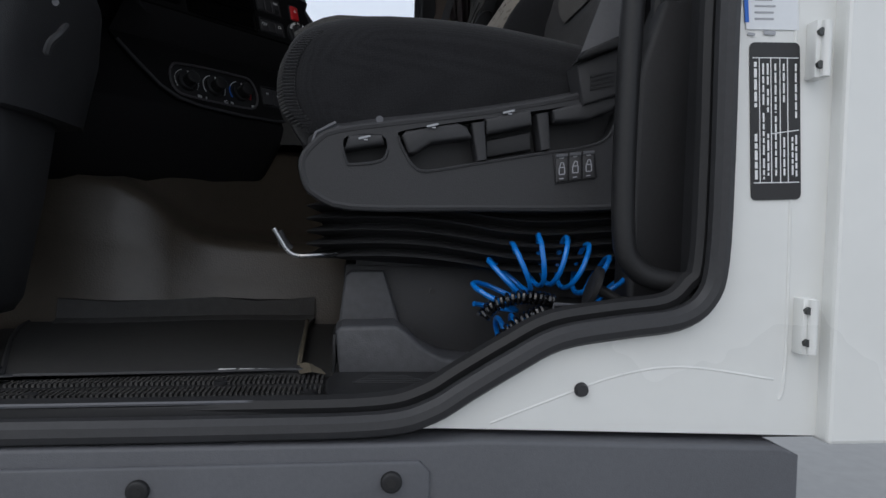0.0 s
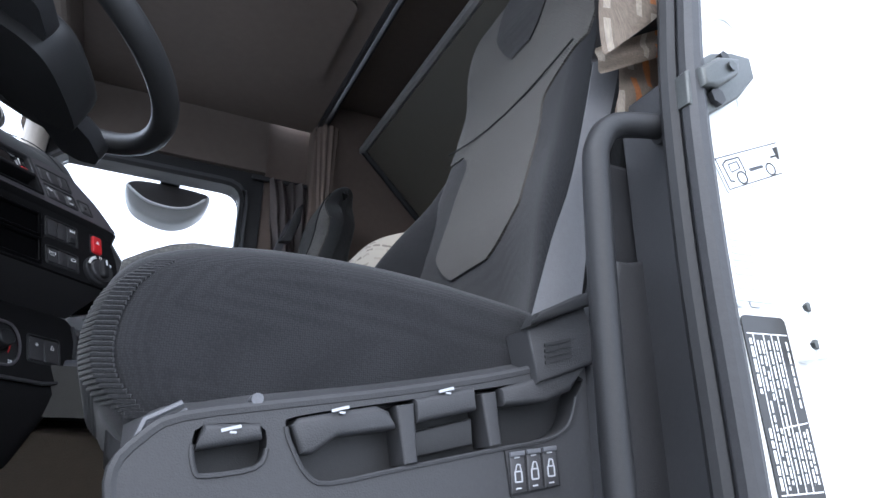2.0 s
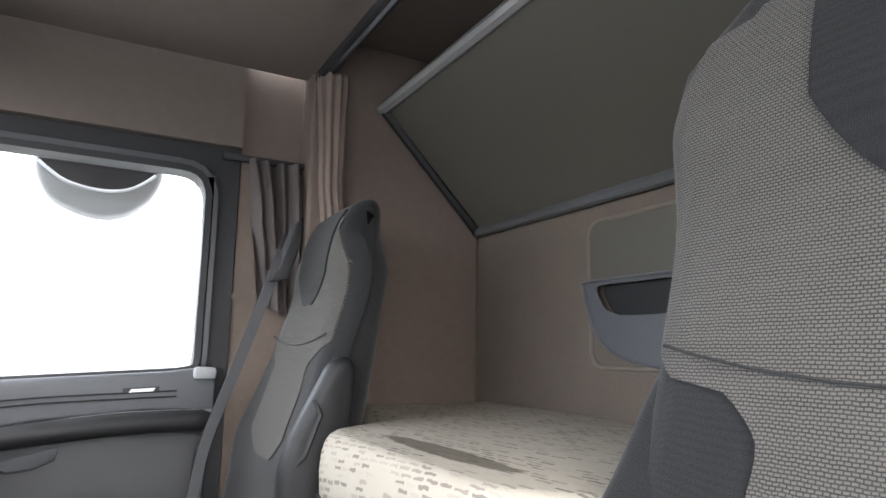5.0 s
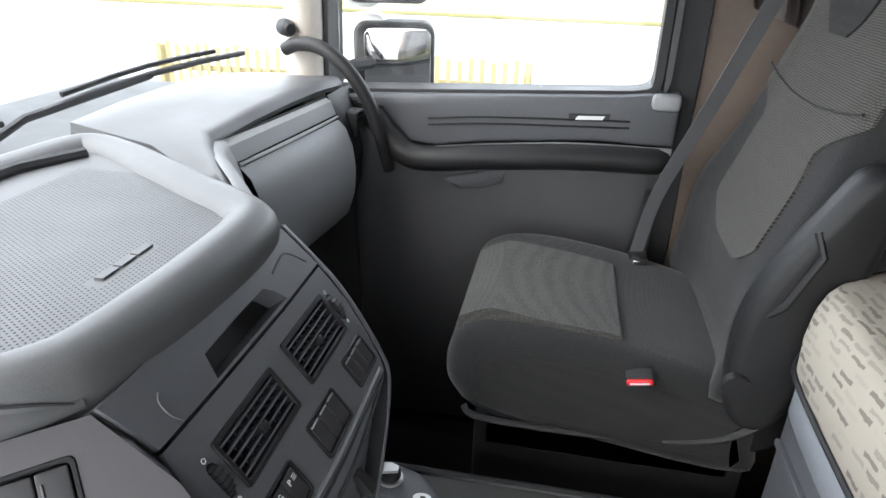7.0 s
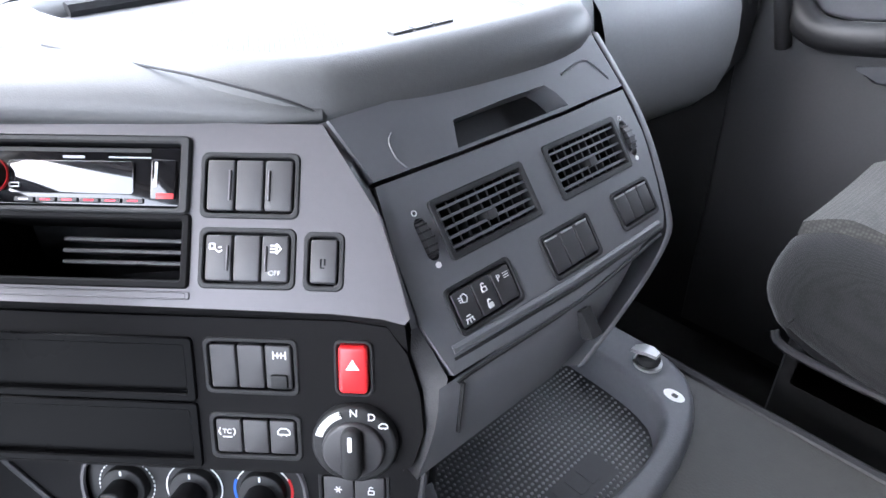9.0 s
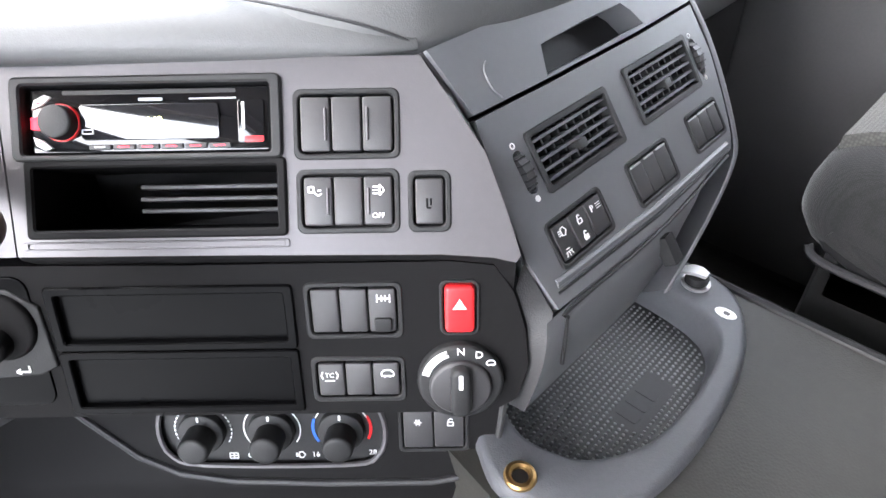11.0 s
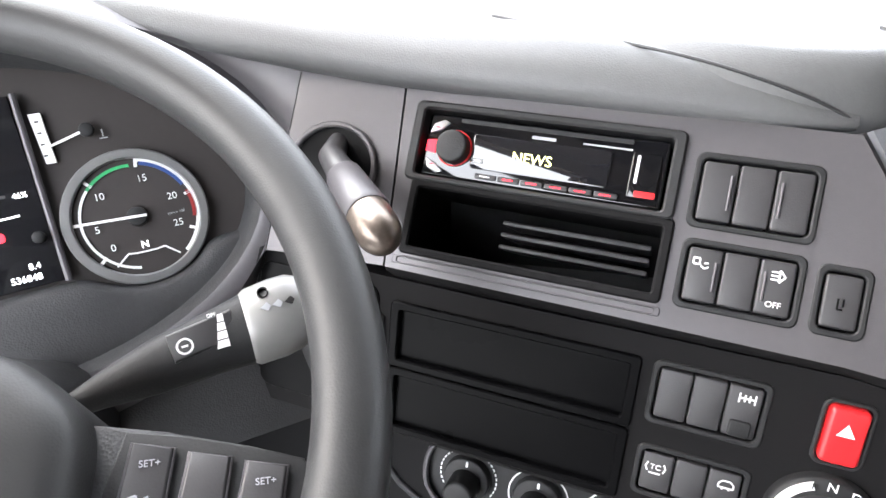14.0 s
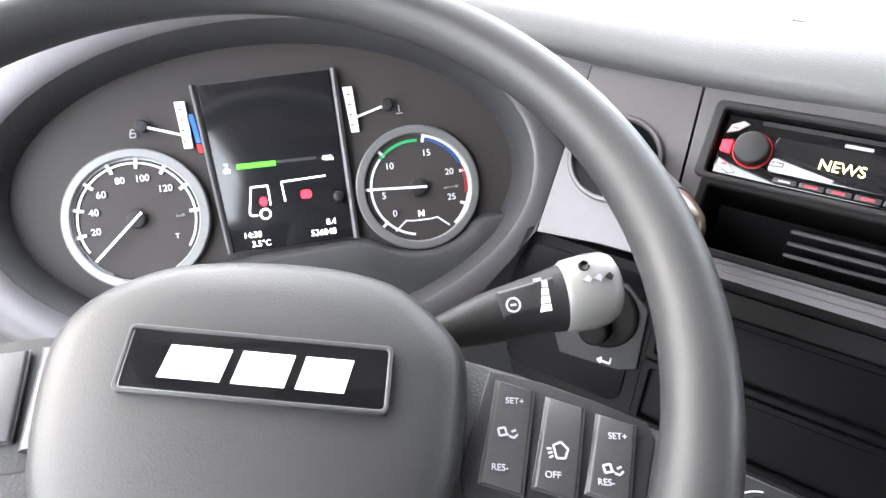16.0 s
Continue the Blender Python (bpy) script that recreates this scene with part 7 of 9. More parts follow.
part("letters", lettering("OFF", 0.003, WS, 0.1455, -0.0170, -0.0311), M_PRINT, st, smooth=False)
part("ring_mark", WS.bar([(p[0], p[1]) for p in ellipse(0.176, -0.0215, 0.003, None, 14)], 0.0008, -0.034, -0.0274), M_STICKER, st, smooth=False)
for k in range(3):
    part("pulse_mark", WS.slab([(0.1725 + 0.007 * k, -0.0125), (0.1765 + 0.007 * k, -0.015), (0.1785 + 0.007 * k, -0.0125), (0.1765 + 0.007 * k, -0.010)], -0.034, -0.0248), M_STICKER if k == 2 else M_GREYPRINT, st, smooth=False)

PLACE = DOORWAY
# driver's lower leg of the dashboard by the door
part("leg", loft([[(-0.54, y0, 0.60), (-0.17 - d, y0, 0.60), (-0.108 - d, y0, 0.395), (-0.125 - d, y0, 0.27), (-0.158 - d, y0, 0.09), (-0.175 - d, y0, 0.065), (-0.21 - d, y0, 0.055), (-0.27 - d, y0, 0.085), (-0.54, y0, 0.20)] for y0, d in ((0.27, 0.02), (0.29, 0.004), (0.32, 0.0), (0.46, 0.0), (0.48, 0.01))]), M_DARK, dash, "dark lower panel beside the pedals", angle=50)
part("leg_upper", loft([[(-0.50, y0, 0.80), (-0.22 - d, y0, 0.80), (-0.09 - d, y0, 0.72), (-0.050 - d, y0, 0.62), (-0.055 - d, y0, 0.53), (-0.082 - d, y0, 0.402), (-0.5, y0, 0.39)] for y0, d in ((0.20, 0.10), (0.23, 0.03), (0.27, 0.01), (0.32, 0.0), (0.50, 0.0), (0.56, 0.02))]), M_DARK, dash, "dark column panel under the dials", angle=50)

# ======== the driver's doorway ========
OUT = Plane((0, 0.04, 0), (1, 0, 0), (0, 0, -1))
door_edge = [(-0.75, 0.035), (0.0, 0.032), (0.30, 0.030), (0.47, 0.026), (0.535, 0.010), (0.585, -0.020), (0.645, -0.056), (0.71, -0.090), (0.80, -0.106), (0.88, -0.118), (0.922, -0.146), (0.938, -0.20), (0.940, -0.35), (0.938, -0.58), (0.948, -0.80), (0.968, -0.95), (0.984, -1.03), (1.040, -1.17), (1.076, -1.35), (1.112, -1.60), (1.112, -1.72), (-0.75, -1.72)]
skin = [(-0.80, -2.2), (1.15, -2.2), (1.15, 0.055), (0.55, 0.036), (-0.80, 0.040)]
JB = Plane((0, 0.072, 0), (1, 0, 0), (0, 0, -1))
structure("door_jamb", JB.plate(skin, [door_edge], -0.06, 0.0, -0.012), M_WHITE, "white painted door jamb", "wall", angle=25)
seal = curve_pts([(u, 0.062, -v) for u, v in door_edge[:20]], 4)
structure("door_seal", tube(seal, 0.017, 10), M_RUBBER, "thick black rubber door seal", "seal")
seal_b = curve_pts([(u + (-0.016 if u > 0.9 else -0.008), 0.085, -v + (0.022 if v > -0.16 else 0.0)) for u, v in door_edge[:20]], 4)
structure("door_seal_inner", tube(seal_b, 0.014, 8), M_BLACK, "inner lip of the door seal", "seal")
# sill tread inside the doorway
structure("sill", box((-0.75, 0.092, -0.04), (0.62, 0.20, -0.004), 0.008), M_BLACK, "black plastic door sill", "sill")
# lower step panel
OUT = Plane((0, 0.068, 0), (1, 0, 0), (0, 0, -1))
step = thing("step_panel", "dark grey plastic step panel with bolts", "step panel", (0.2, 0.0, -0.3))
part("panel", OUT.slab([(-0.80, 0.050), (0.52, 0.048), (0.60, 0.046), (1.04, 0.062), (1.07, 0.075), (1.07, 0.60), (-0.80, 0.60)], -0.05, 0.02, 0.006), M_STEP, step)
part("inset", OUT.slab([(-0.80, 0.075), (0.52, 0.070), (0.535, 0.085), (0.535, 0.55), (-0.80, 0.55)], 0.015, 0.026, 0.004), M_STEP, step)
for bx_, bz_ in ((0.172, -0.100), (0.484, -0.096)):
    bt = part("bolt", OUT.slab(ellipse(bx_, -bz_, 0.014, None, 20), 0.02, 0.034, 0.004), M_BLACK, step)
    part("socket", OUT.slab(ellipse(bx_, -bz_, 0.006, None, 6), 0.030, 0.0345), M_STICKER, bt, smooth=False)
# channel and rear panel beyond the jamb
structure("jamb_channel", box((1.150, 0.06, -0.05), (1.18, 0.09, 2.0)), M_WHITE, "white recessed channel behind the jamb", "wall", False)
structure("rear_fairing", box((1.112, 0.046, -0.06), (2.0, 0.085, 2.2), 0.006), M_WHITE, "white painted side panel behind the door", "wall", False)

# grab handle beside the seat
gh = thing("grab_handle", "long black grab handle at the doorway", "handle", (0.83, 0.12, 0.45))
part("bar", tube(curve_pts([(0.945, 0.11, 0.165), (0.895, 0.125, 0.166), (0.848, 0.13, 0.185), (0.826, 0.13, 0.24), (0.824, 0.13, 0.45), (0.832, 0.13, 0.68), (0.842, 0.13, 0.74), (0.875, 0.128, 0.775), (0.945, 0.11, 0.782)], 5), 0.0175, 12), M_BLACK, gh)
for gz in (0.165, 0.782):
    part("mount", tube([(0.935, 0.112, gz), (0.965, 0.105, gz)], [0.024, 0.028], 14), M_BLACK, gh)
# dark inner pillar panel behind the handle
structure("pillar_panel", merged(box((0.90, 0.215, 0.12), (1.02, 0.235, 0.78), 0.01), box((1.005, 0.215, 0.76), (1.15, 0.235, 1.75), 0.01)), M_DARK, "dark plastic inner door pillar", "pillar", False)
structure("pillar_side", box((0.951, 0.10, 0.12), (0.966, 0.20, 0.86), 0.004), M_DARK, "dark plastic door pillar edge", "pillar", False)

# ======== small things in the driver's doorway ========
random.seed(7)


def coil(path, radius, wire, turns, sides=8, per=18, start=0.0):
    """A wound hose or cable along a path."""
    cs = [Vector(p) for p in curve_pts(path, 12)]
    ln = [0.0]
    for a, b in zip(cs, cs[1:]):
        ln.append(ln[-1] + (b - a).length)
    n = int(turns * per)
    pts, up = [], None
    for i in range(n + 1):
        s = ln[-1] * i / n
        j = max(1, next((q for q in range(1, len(ln)) if ln[q] >= s - 1e-9), len(ln) - 1))
        f = (s - ln[j - 1]) / max(1e-9, ln[j] - ln[j - 1])
        c, d = cs[j - 1].lerp(cs[j], f), (cs[j] - cs[j - 1]).normalized()
        w = Vector((0, 1, 0))
        w = (w - d * w.dot(d)).normalized()
        v = d.cross(w)
        a = start + 2 * math.pi * turns * i / n
        r = radius(i / n) if callable(radius) else radius
        pts.append(c + r * (math.cos(a) * v + math.sin(a) * w))
    return tube(pts, wire, sides)


hose = thing("air_hose", "bright blue coiled air hose lying beside the seat box", "hose", (0.75, 0.22, 0.0))
part("coil", coil([(0.650, 0.235, 0.105), (0.662, 0.235, 0.140), (0.690, 0.235, 0.172), (0.735, 0.235, 0.190), (0.785, 0.235, 0.183), (0.83, 0.235, 0.163), (0.862, 0.235, 0.128)], lambda f: 0.041 - 0.012 * max(0, f - 0.75) * 4, 0.0043, 8.4, 8, 22, 1.0), M_BLUE, hose)
part("lower_coil", coil([(0.655, 0.235, 0.060), (0.685, 0.24, 0.066), (0.712, 0.24, 0.07)], 0.030, 0.0043, 2.6, 8, 22, 2.0), M_BLUE, hose)
part("tail", tube(curve_pts([(0.592, 0.205, 0.010), (0.615, 0.21, 0.018), (0.645, 0.225, 0.026), (0.66, 0.24, 0.036)], 5), 0.0058, 10), M_BLUE, hose)
cable = thing("coiled_cable", "black coiled cable tangled in the air hose", "cable", (0.69, 0.19, 0.0))
part("coil", coil([(0.630, 0.20, 0.098), (0.645, 0.195, 0.116), (0.672, 0.19, 0.129), (0.705, 0.19, 0.132), (0.742, 0.20, 0.126)], 0.0085, 0.0034, 15, 6, 12), M_GLOSS, cable)
part("coil", coil([(0.656, 0.19, 0.042), (0.660, 0.187, 0.066), (0.676, 0.185, 0.086), (0.700, 0.185, 0.101), (0.722, 0.19, 0.110)], 0.0090, 0.0034, 12, 6, 12), M_GLOSS, cable)
gun = thing("air_gun", "black plastic air gun on the end of the hose", "air gun", (0.84, 0.18, 0.1))
part("grip_plate", loft([[Vector((0.8015 + q * 0.010, 0.178, 0.151 - q * 0.004)) + Vector((0.0125, 0, 0.031)) * (r * math.sin(a)) + Vector((0, 0.021, 0)) * (r * math.cos(a)) for a in (2 * math.pi * k / 20 for k in range(20))] for q, r in ((-0.6, 0.80), (-0.4, 1.0), (0.3, 1.0), (0.6, 0.7))]), M_BLACK, gun)
part("stem", tube([(0.806, 0.178, 0.150), (0.845, 0.178, 0.130), (0.852, 0.178, 0.126), (0.885, 0.178, 0.110)], [0.009, 0.0085, 0.012, 0.012], 12), M_BLACK, gun)
part("collar", tube([(0.862, 0.178, 0.122), (0.868, 0.178, 0.119)], 0.0145, 14), M_KEY, gun)
part("socket", loft([[(0.868, 0.155, 0.098), (0.93, 0.155, 0.098), (0.93, 0.20, 0.098), (0.868, 0.20, 0.098)], [(0.872, 0.16, 0.128), (0.90, 0.16, 0.120), (0.90, 0.195, 0.120), (0.872, 0.195, 0.128)]]), M_KEY, gun)
# dark ramp inside the seal, over the sill's step
ramp = [(0.55, 0.030), (0.60, 0.004), (0.655, -0.034), (0.72, -0.072), (0.80, -0.098), (0.89, -0.110), (0.95, -0.14), (0.95, 0.05), (0.55, 0.05)]
structure("sill_ramp", Plane((0, 0.15, 0), (1, 0, 0), (0, 0, -1)).slab(ramp, -0.045, 0.055, 0.012), M_BLACK, "black plastic ramp at the end of the sill", "sill")

# floor mat, tread strips
fm = thing("floor_mat", "black rubber floor mat with a worn edge", "floor mat", (0.1, 0.5, 0.0))
mo = [(-0.054, 0.212), (0.325, 0.252), (0.338, 0.29), (0.325, 0.70), (0.318, 0.845), (0.10, 0.845), (-0.23, 0.80), (-0.26, 0.66), (-0.075, 0.225)]
FL = Plane((0, 0, 0), (1, 0, 0), (0, -1, 0))  # u = x, v = -y, n up
mo = [(p.x, -p.y) for p in curve_pts([(a, b, 0) for a, b in mo], 3, True)]
part("mat", FL.slab(mo, -0.008, 0.003, 0.004), M_MAT, fm)
side = ((-0.22, 0.735), (-0.11, 0.750), (0.0, 0.782), (0.10, 0.814), (0.20, 0.828), (0.335, 0.836))
part("upturn", loft([[(x, q - 0.03, -0.004), (x, q - 0.025, 0.003), (x, q - 0.004, 0.012), (x, q + 0.003, 0.050 + 0.006 * math.sin(23 * x)), (x, q + 0.010, 0.049)] for x, q in side], closed=False), M_MAT, fm, "turned up back edge")
M_STRAW = mat("frayed_straw_edging", (0.09, 0.075, 0.05), 0.95, var=0.4, scale=120, bump=0.6, bscale=400)
part("edging", tube(curve_pts([(0.322, 0.78, 0.006), (0.331, 0.60, 0.006), (0.339, 0.40, 0.006), (0.345, 0.275, 0.006)], 6), 0.0045, 6), M_STRAW, fm, "frayed straw coloured edging")
part("edging_end", loft([[(0.335, 0.29, 0.004), (0.352, 0.288, 0.008), (0.366, 0.286, 0.004)], [(0.343, 0.262, 0.004), (0.362, 0.258, 0.013), (0.382, 0.256, 0.004)], [(0.350, 0.226, 0.003), (0.368, 0.222, 0.007), (0.390, 0.222, 0.003)]], closed=False), M_STRAW, fm)
part("edge_bead", tube([FL.at(u, v, 0.003) for u, v in mo], 0.004, 6, closed=True), M_RUBBER, fm)
for u0, u1 in ((0.222, 0.248), (0.253, 0.277), (0.282, 0.306)):
    part("mark", FL.slab(rrect(u0, -0.262, u1, -0.254, 0.002, 2), 0.003, 0.0038), M_PRINT, fm, "pale worn moulded mark", smooth=False)
M_WORN = mat("worn_black_plastic", (0.042, 0.040, 0.038), 0.6, var=0.5, scale=40, bump=0.3, bscale=300)
tp = thing("tread_plate", "black plastic tread plate with rows of ribs", "tread plate", (0.2, 0.15, 0.0))
part("plate", FL.slab([(-0.30, -0.215), (0.398, -0.232), (0.40, -0.075), (-0.02, -0.066), (-0.05, -0.062), (-0.40, -0.35), (-0.40, -0.42)], -0.02, -0.003, 0.003), M_BLACK, tp)
for y0, y1 in ((0.166, 0.202), (0.102, 0.139)):
    bm = bmesh.new()
    n = 62
    for k in range(n):
        x = -0.045 + 0.435 * k / n
        dy = 0.0004 * k
        for a, b in ((0, 0.45), (0.55, 1.0)) if x < 0.22 else ((0, 1),):
            add_box(bm, (x, y0 + dy + (y1 - y0) * a, -0.004), (x + 0.0036, y0 + dy + (y1 - y0) * b, 0.0015 + 0.0006 * random.random()))
    part("ribs", bm, M_WORN, tp, "worn grey anti-slip ribs", smooth=False)
part("edge_line", tube([(-0.38, 0.50, 0.0), (-0.20, 0.25, 0.0), (-0.055, 0.068, 0.0), (-0.03, 0.062, 0.0), (0.32, 0.078, 0.0), (0.40, 0.084, 0.002)], 0.0028, 6), M_STEP, tp)
for cx, cy, r in ((0.015, 0.115, 0.009), (0.24, 0.185, 0.010), (0.37, 0.125, 0.012), (-0.02, 0.19, 0.006)):
    part("screw_cap", tube([(cx, cy, -0.003), (cx, cy, 0.0025)], r, 14), M_BLACK, tp)
ep = part("end_cover", FL.slab([(p.x, p.y) for p in curve_pts([(0.402, -0.233, 0), (0.50, -0.262, 0), (0.575, -0.262, 0), (0.597, -0.23, 0), (0.600, -0.19, 0), (0.585, -0.15, 0), (0.546, -0.112, 0), (0.499, -0.100, 0), (0.402, -0.090, 0)], 3, True)], -0.02, 0.004, 0.005), M_BLACK, tp, "glossy black end cover")
for k in range(5):
    part("rib", box((0.43 + 0.006 * k, 0.165 + 0.011 * k, 0.0035), (0.555 - 0.01 * k, 0.169 + 0.011 * k, 0.0052)), M_DARK, ep, smooth=False)
part("cover_lip", tube([(0.40, 0.082, 0.0), (0.50, 0.092, 0.002), (0.55, 0.106, 0.004), (0.588, 0.146, 0.005)], 0.004, 6), M_STEP, tp)
# clips at the front end of the sill
for cx, cy, sc_ in ((-0.119, 0.235, 1.0), (-0.275, 0.43, 1.1), (-0.42, 0.62, 1.1)):
    cp = thing("sill_clip", "small black plastic clip with worn edges", "clip", (cx, cy, 0.0), "clips along the sill")
    part("body", loft([[(cx - 0.03 * sc_, cy - 0.02, -0.004), (cx + 0.03 * sc_, cy - 0.035, -0.004), (cx + 0.035 * sc_, cy + 0.03, -0.004), (cx - 0.02 * sc_, cy + 0.045, -0.004)], [(cx - 0.018 * sc_, cy - 0.012, 0.018), (cx + 0.018 * sc_, cy - 0.022, 0.014), (cx + 0.022 * sc_, cy + 0.018, 0.014), (cx - 0.010 * sc_, cy + 0.03, 0.018)]]), M_BLACK, cp, angle=20)
    part("latch", tube([(cx - 0.028 * sc_, cy - 0.02, 0.004), (cx - 0.022 * sc_, cy + 0.01, 0.016), (cx - 0.02 * sc_, cy + 0.035, 0.008)], 0.0045, 6), M_STEP, cp)
    part("tab", box((cx + 0.012, cy - 0.02, 0.012), (cx + 0.026, cy + 0.015, 0.018), 0.002), M_STEP, cp)

# front grab handle
fg = thing("front_grab_handle", "black tubular grab handle at the front of the doorway", "handle", (-0.05, 0.15, 0.5))
part("bar", tube(curve_pts([(-0.34, 0.15, 0.30), (-0.216, 0.15, 0.415), (-0.147, 0.15, 0.468), (-0.076, 0.15, 0.522), (-0.004, 0.15, 0.585), (0.030, 0.15, 0.632), (0.052, 0.15, 0.69), (0.058, 0.15, 0.78), (0.058, 0.15, 0.95)], 6), 0.0150, 14), M_BLACK, fg)
part("boss", tube([(0.058, 0.15, 0.93), (0.058, 0.15, 0.98)], 0.022, 14), M_BLACK, fg)
cl2 = thing("column_lever", "small worn steering column lever", "lever", (-0.01, 0.3, 0.5))
part("lever", tube(curve_pts([(-0.024, 0.232, 0.470), (-0.016, 0.226, 0.487), (-0.006, 0.232, 0.502), (-0.004, 0.25, 0.520)], 4), [0.003] + [0.006] * 11 + [0.004], 8), M_DARK, cl2)
part("screw", tube([(-0.012, 0.235, 0.545), (-0.010, 0.226, 0.545)], 0.005, 8), M_STEP, cl2)

# inner pillar: moulded panel, belt, strap
structure("pillar_mould", XZ(0.188).slab([(0.865, -0.13), (0.90, -0.13), (1.0, -0.13), (1.0, -0.63), (0.93, -0.612), (0.908, -0.610), (0.885, -0.545), (0.868, -0.487)], -0.06, 0.0, 0.010), M_DARK, "dark moulded panel on the door pillar", "pillar")
belt = thing("seat_belt", "grey webbing seat belt beside the driver's seat", "seat belt", (0.82, 0.2, 0.5))
def ribbon(a, b, thick=0.0016):
    """A strap between two edges given as lists of points."""
    r = []
    for p, q in zip(a, b):
        p, q = Vector(p), Vector(q)
        r.append([p, q, q + Vector((0, thick, 0)), p + Vector((0, thick, 0))])
    return loft(r)
part("webbing", ribbon(curve_pts([(0.776, 0.205, 0.520), (0.815, 0.205, 0.63), (0.857, 0.205, 0.734), (0.912, 0.205, 0.93), (0.975, 0.205, 1.20), (1.02, 0.205, 1.45)], 4), curve_pts([(0.852, 0.203, 0.548), (0.873, 0.203, 0.64), (0.896, 0.203, 0.742), (0.960, 0.203, 0.93), (1.02, 0.203, 1.20), (1.06, 0.203, 1.45)], 4)), M_BELT, belt)
part("guide", XZ(0.206).slab([(0.768, -0.505), (0.778, -0.522), (0.845, -0.555), (0.872, -0.564), (0.874, -0.548), (0.835, -0.532)], -0.014, 0.012, 0.004), M_BLACK, belt, "black belt guide")
part("slit_panel", XZ(0.210).slab([(0.786, -0.44), (0.772, -0.505), (0.862, -0.545), (0.878, -0.50), (0.87, -0.47)], -0.05, 0.0, 0.006), M_DARK, belt)
part("slits", merged(*[XZ(0.210).slab([(0.795, -0.463 - 0.007 * k), (0.835, -0.475 - 0.007 * k), (0.835, -0.479 - 0.007 * k), (0.795, -0.467 - 0.007 * k)], 0.0, 0.002) for k in range(4)]), M_BLACK, belt, smooth=False)


def strap_cloth():
    """Beige cloth with upright orange and pale dashes."""
    m = bpy.data.materials.new("dashed_strap_cloth")
    m.use_nodes = True
    nt = m.node_tree
    b = nt.nodes["Principled BSDF"]
    b.inputs["Roughness"].default_value = 0.9
    co = nt.nodes.new("ShaderNodeTexCoord")
    mp = nt.nodes.new("ShaderNodeMapping")
    mp.inputs["Rotation"].default_value = (radians(90), 0, radians(90))
    bk = nt.nodes.new("ShaderNodeTexBrick")
    bk.inputs["Scale"].default_value = 1.0
    bk.inputs["Brick Width"].default_value, bk.inputs["Row Height"].default_value = 0.075, 0.026
    bk.inputs["Mortar Size"].default_value = 0.008
    bk.offset = 0.37
    bk.inputs["Color1"].default_value, bk.inputs["Color2"].default_value, bk.inputs["Mortar"].default_value = (0, 0, 0, 1), (1, 1, 1, 1), (0.5, 0.5, 0.5, 1)
    sep = nt.nodes.new("ShaderNodeSeparateXYZ")
    cmb = nt.nodes.new("ShaderNodeCombineXYZ")
    nt.links.new(co.outputs["Object"], sep.inputs[0])
    nt.links.new(sep.outputs["Z"], cmb.inputs["X"])
    nt.links.new(sep.outputs["X"], cmb.inputs["Y"])
    nt.links.new(cmb.outputs[0], bk.inputs["Vector"])
    rp = nt.nodes.new("ShaderNodeValToRGB")
    rp.color_ramp.interpolation = "CONSTANT"
    e = rp.color_ramp.elements
    e[0].position, e[0].color = 0.0, (0.55, 0.22, 0.08, 1)
    e[1].position, e[1].color = 0.28, (0.30, 0.245, 0.195, 1)
    for p, c in ((0.72, (0.52, 0.46, 0.38, 1)),):
        q = e.new(p)
        q.color = c
    nt.links.new(bk.outputs["Color"], rp.inputs[0])
    nz = nt.nodes.new("ShaderNodeTexNoise")
    nz.inputs["Scale"].default_value, nz.inputs["Detail"].default_value = 45, 4
    mx = nt.nodes.new("ShaderNodeMixRGB")
    mx.blend_type, mx.inputs[0].default_value = "OVERLAY", 0.5
    nt.links.new(rp.outputs[0], mx.inputs[1])
    nt.links.new(nz.outputs["Fac"], mx.inputs[2])
    nt.links.new(mx.outputs[0], b.inputs["Base Color"])
    bp_ = nt.nodes.new("ShaderNodeBump")
    bp_.inputs["Strength"].default_value, bp_.inputs["Distance"].default_value = 0.6, 0.002
    n2 = nt.nodes.new("ShaderNodeTexNoise")
    n2.inputs["Scale"].default_value, n2.inputs["Detail"].default_value = 300, 3
    nt.links.new(n2.outputs["Fac"], bp_.inputs["Height"])
    nt.links.new(bp_.outputs[0], b.inputs["Normal"])
    return m


M_STRAP = strap_cloth()
strap = thing("curtain_strap", "beige cloth curtain strap with orange and pale dashes", "strap", (1.0, 0.19, 1.2))
def cloth(left, right, depth, wave, n=8, thick=0.003):
    """A hanging piece of cloth between two edges, from below upwards."""
    a, b = curve_pts([(x, 0, z) for x, z in left], n), curve_pts([(x, 0, z) for x, z in right], n)
    rows = []
    for k, (p, q) in enumerate(zip(a, b)):
        f = k / (len(a) - 1)
        rows.append([(p.x + (q.x - p.x) * g, depth + wave * (math.sin(g * 5 + f * 9) + 0.4 * math.sin(g * 17 + 4 * f)) + 0.012 * (2 * g - 1) ** 2, p.z + (q.z - p.z) * g - 0.006 * math.sin(math.pi * g)) for g in (m / 12 for m in range(13))])
    sheet = loft(rows, closed=False)
    bmesh.ops.solidify(sheet, geom=sheet.faces[:], thickness=thick)
    return sheet


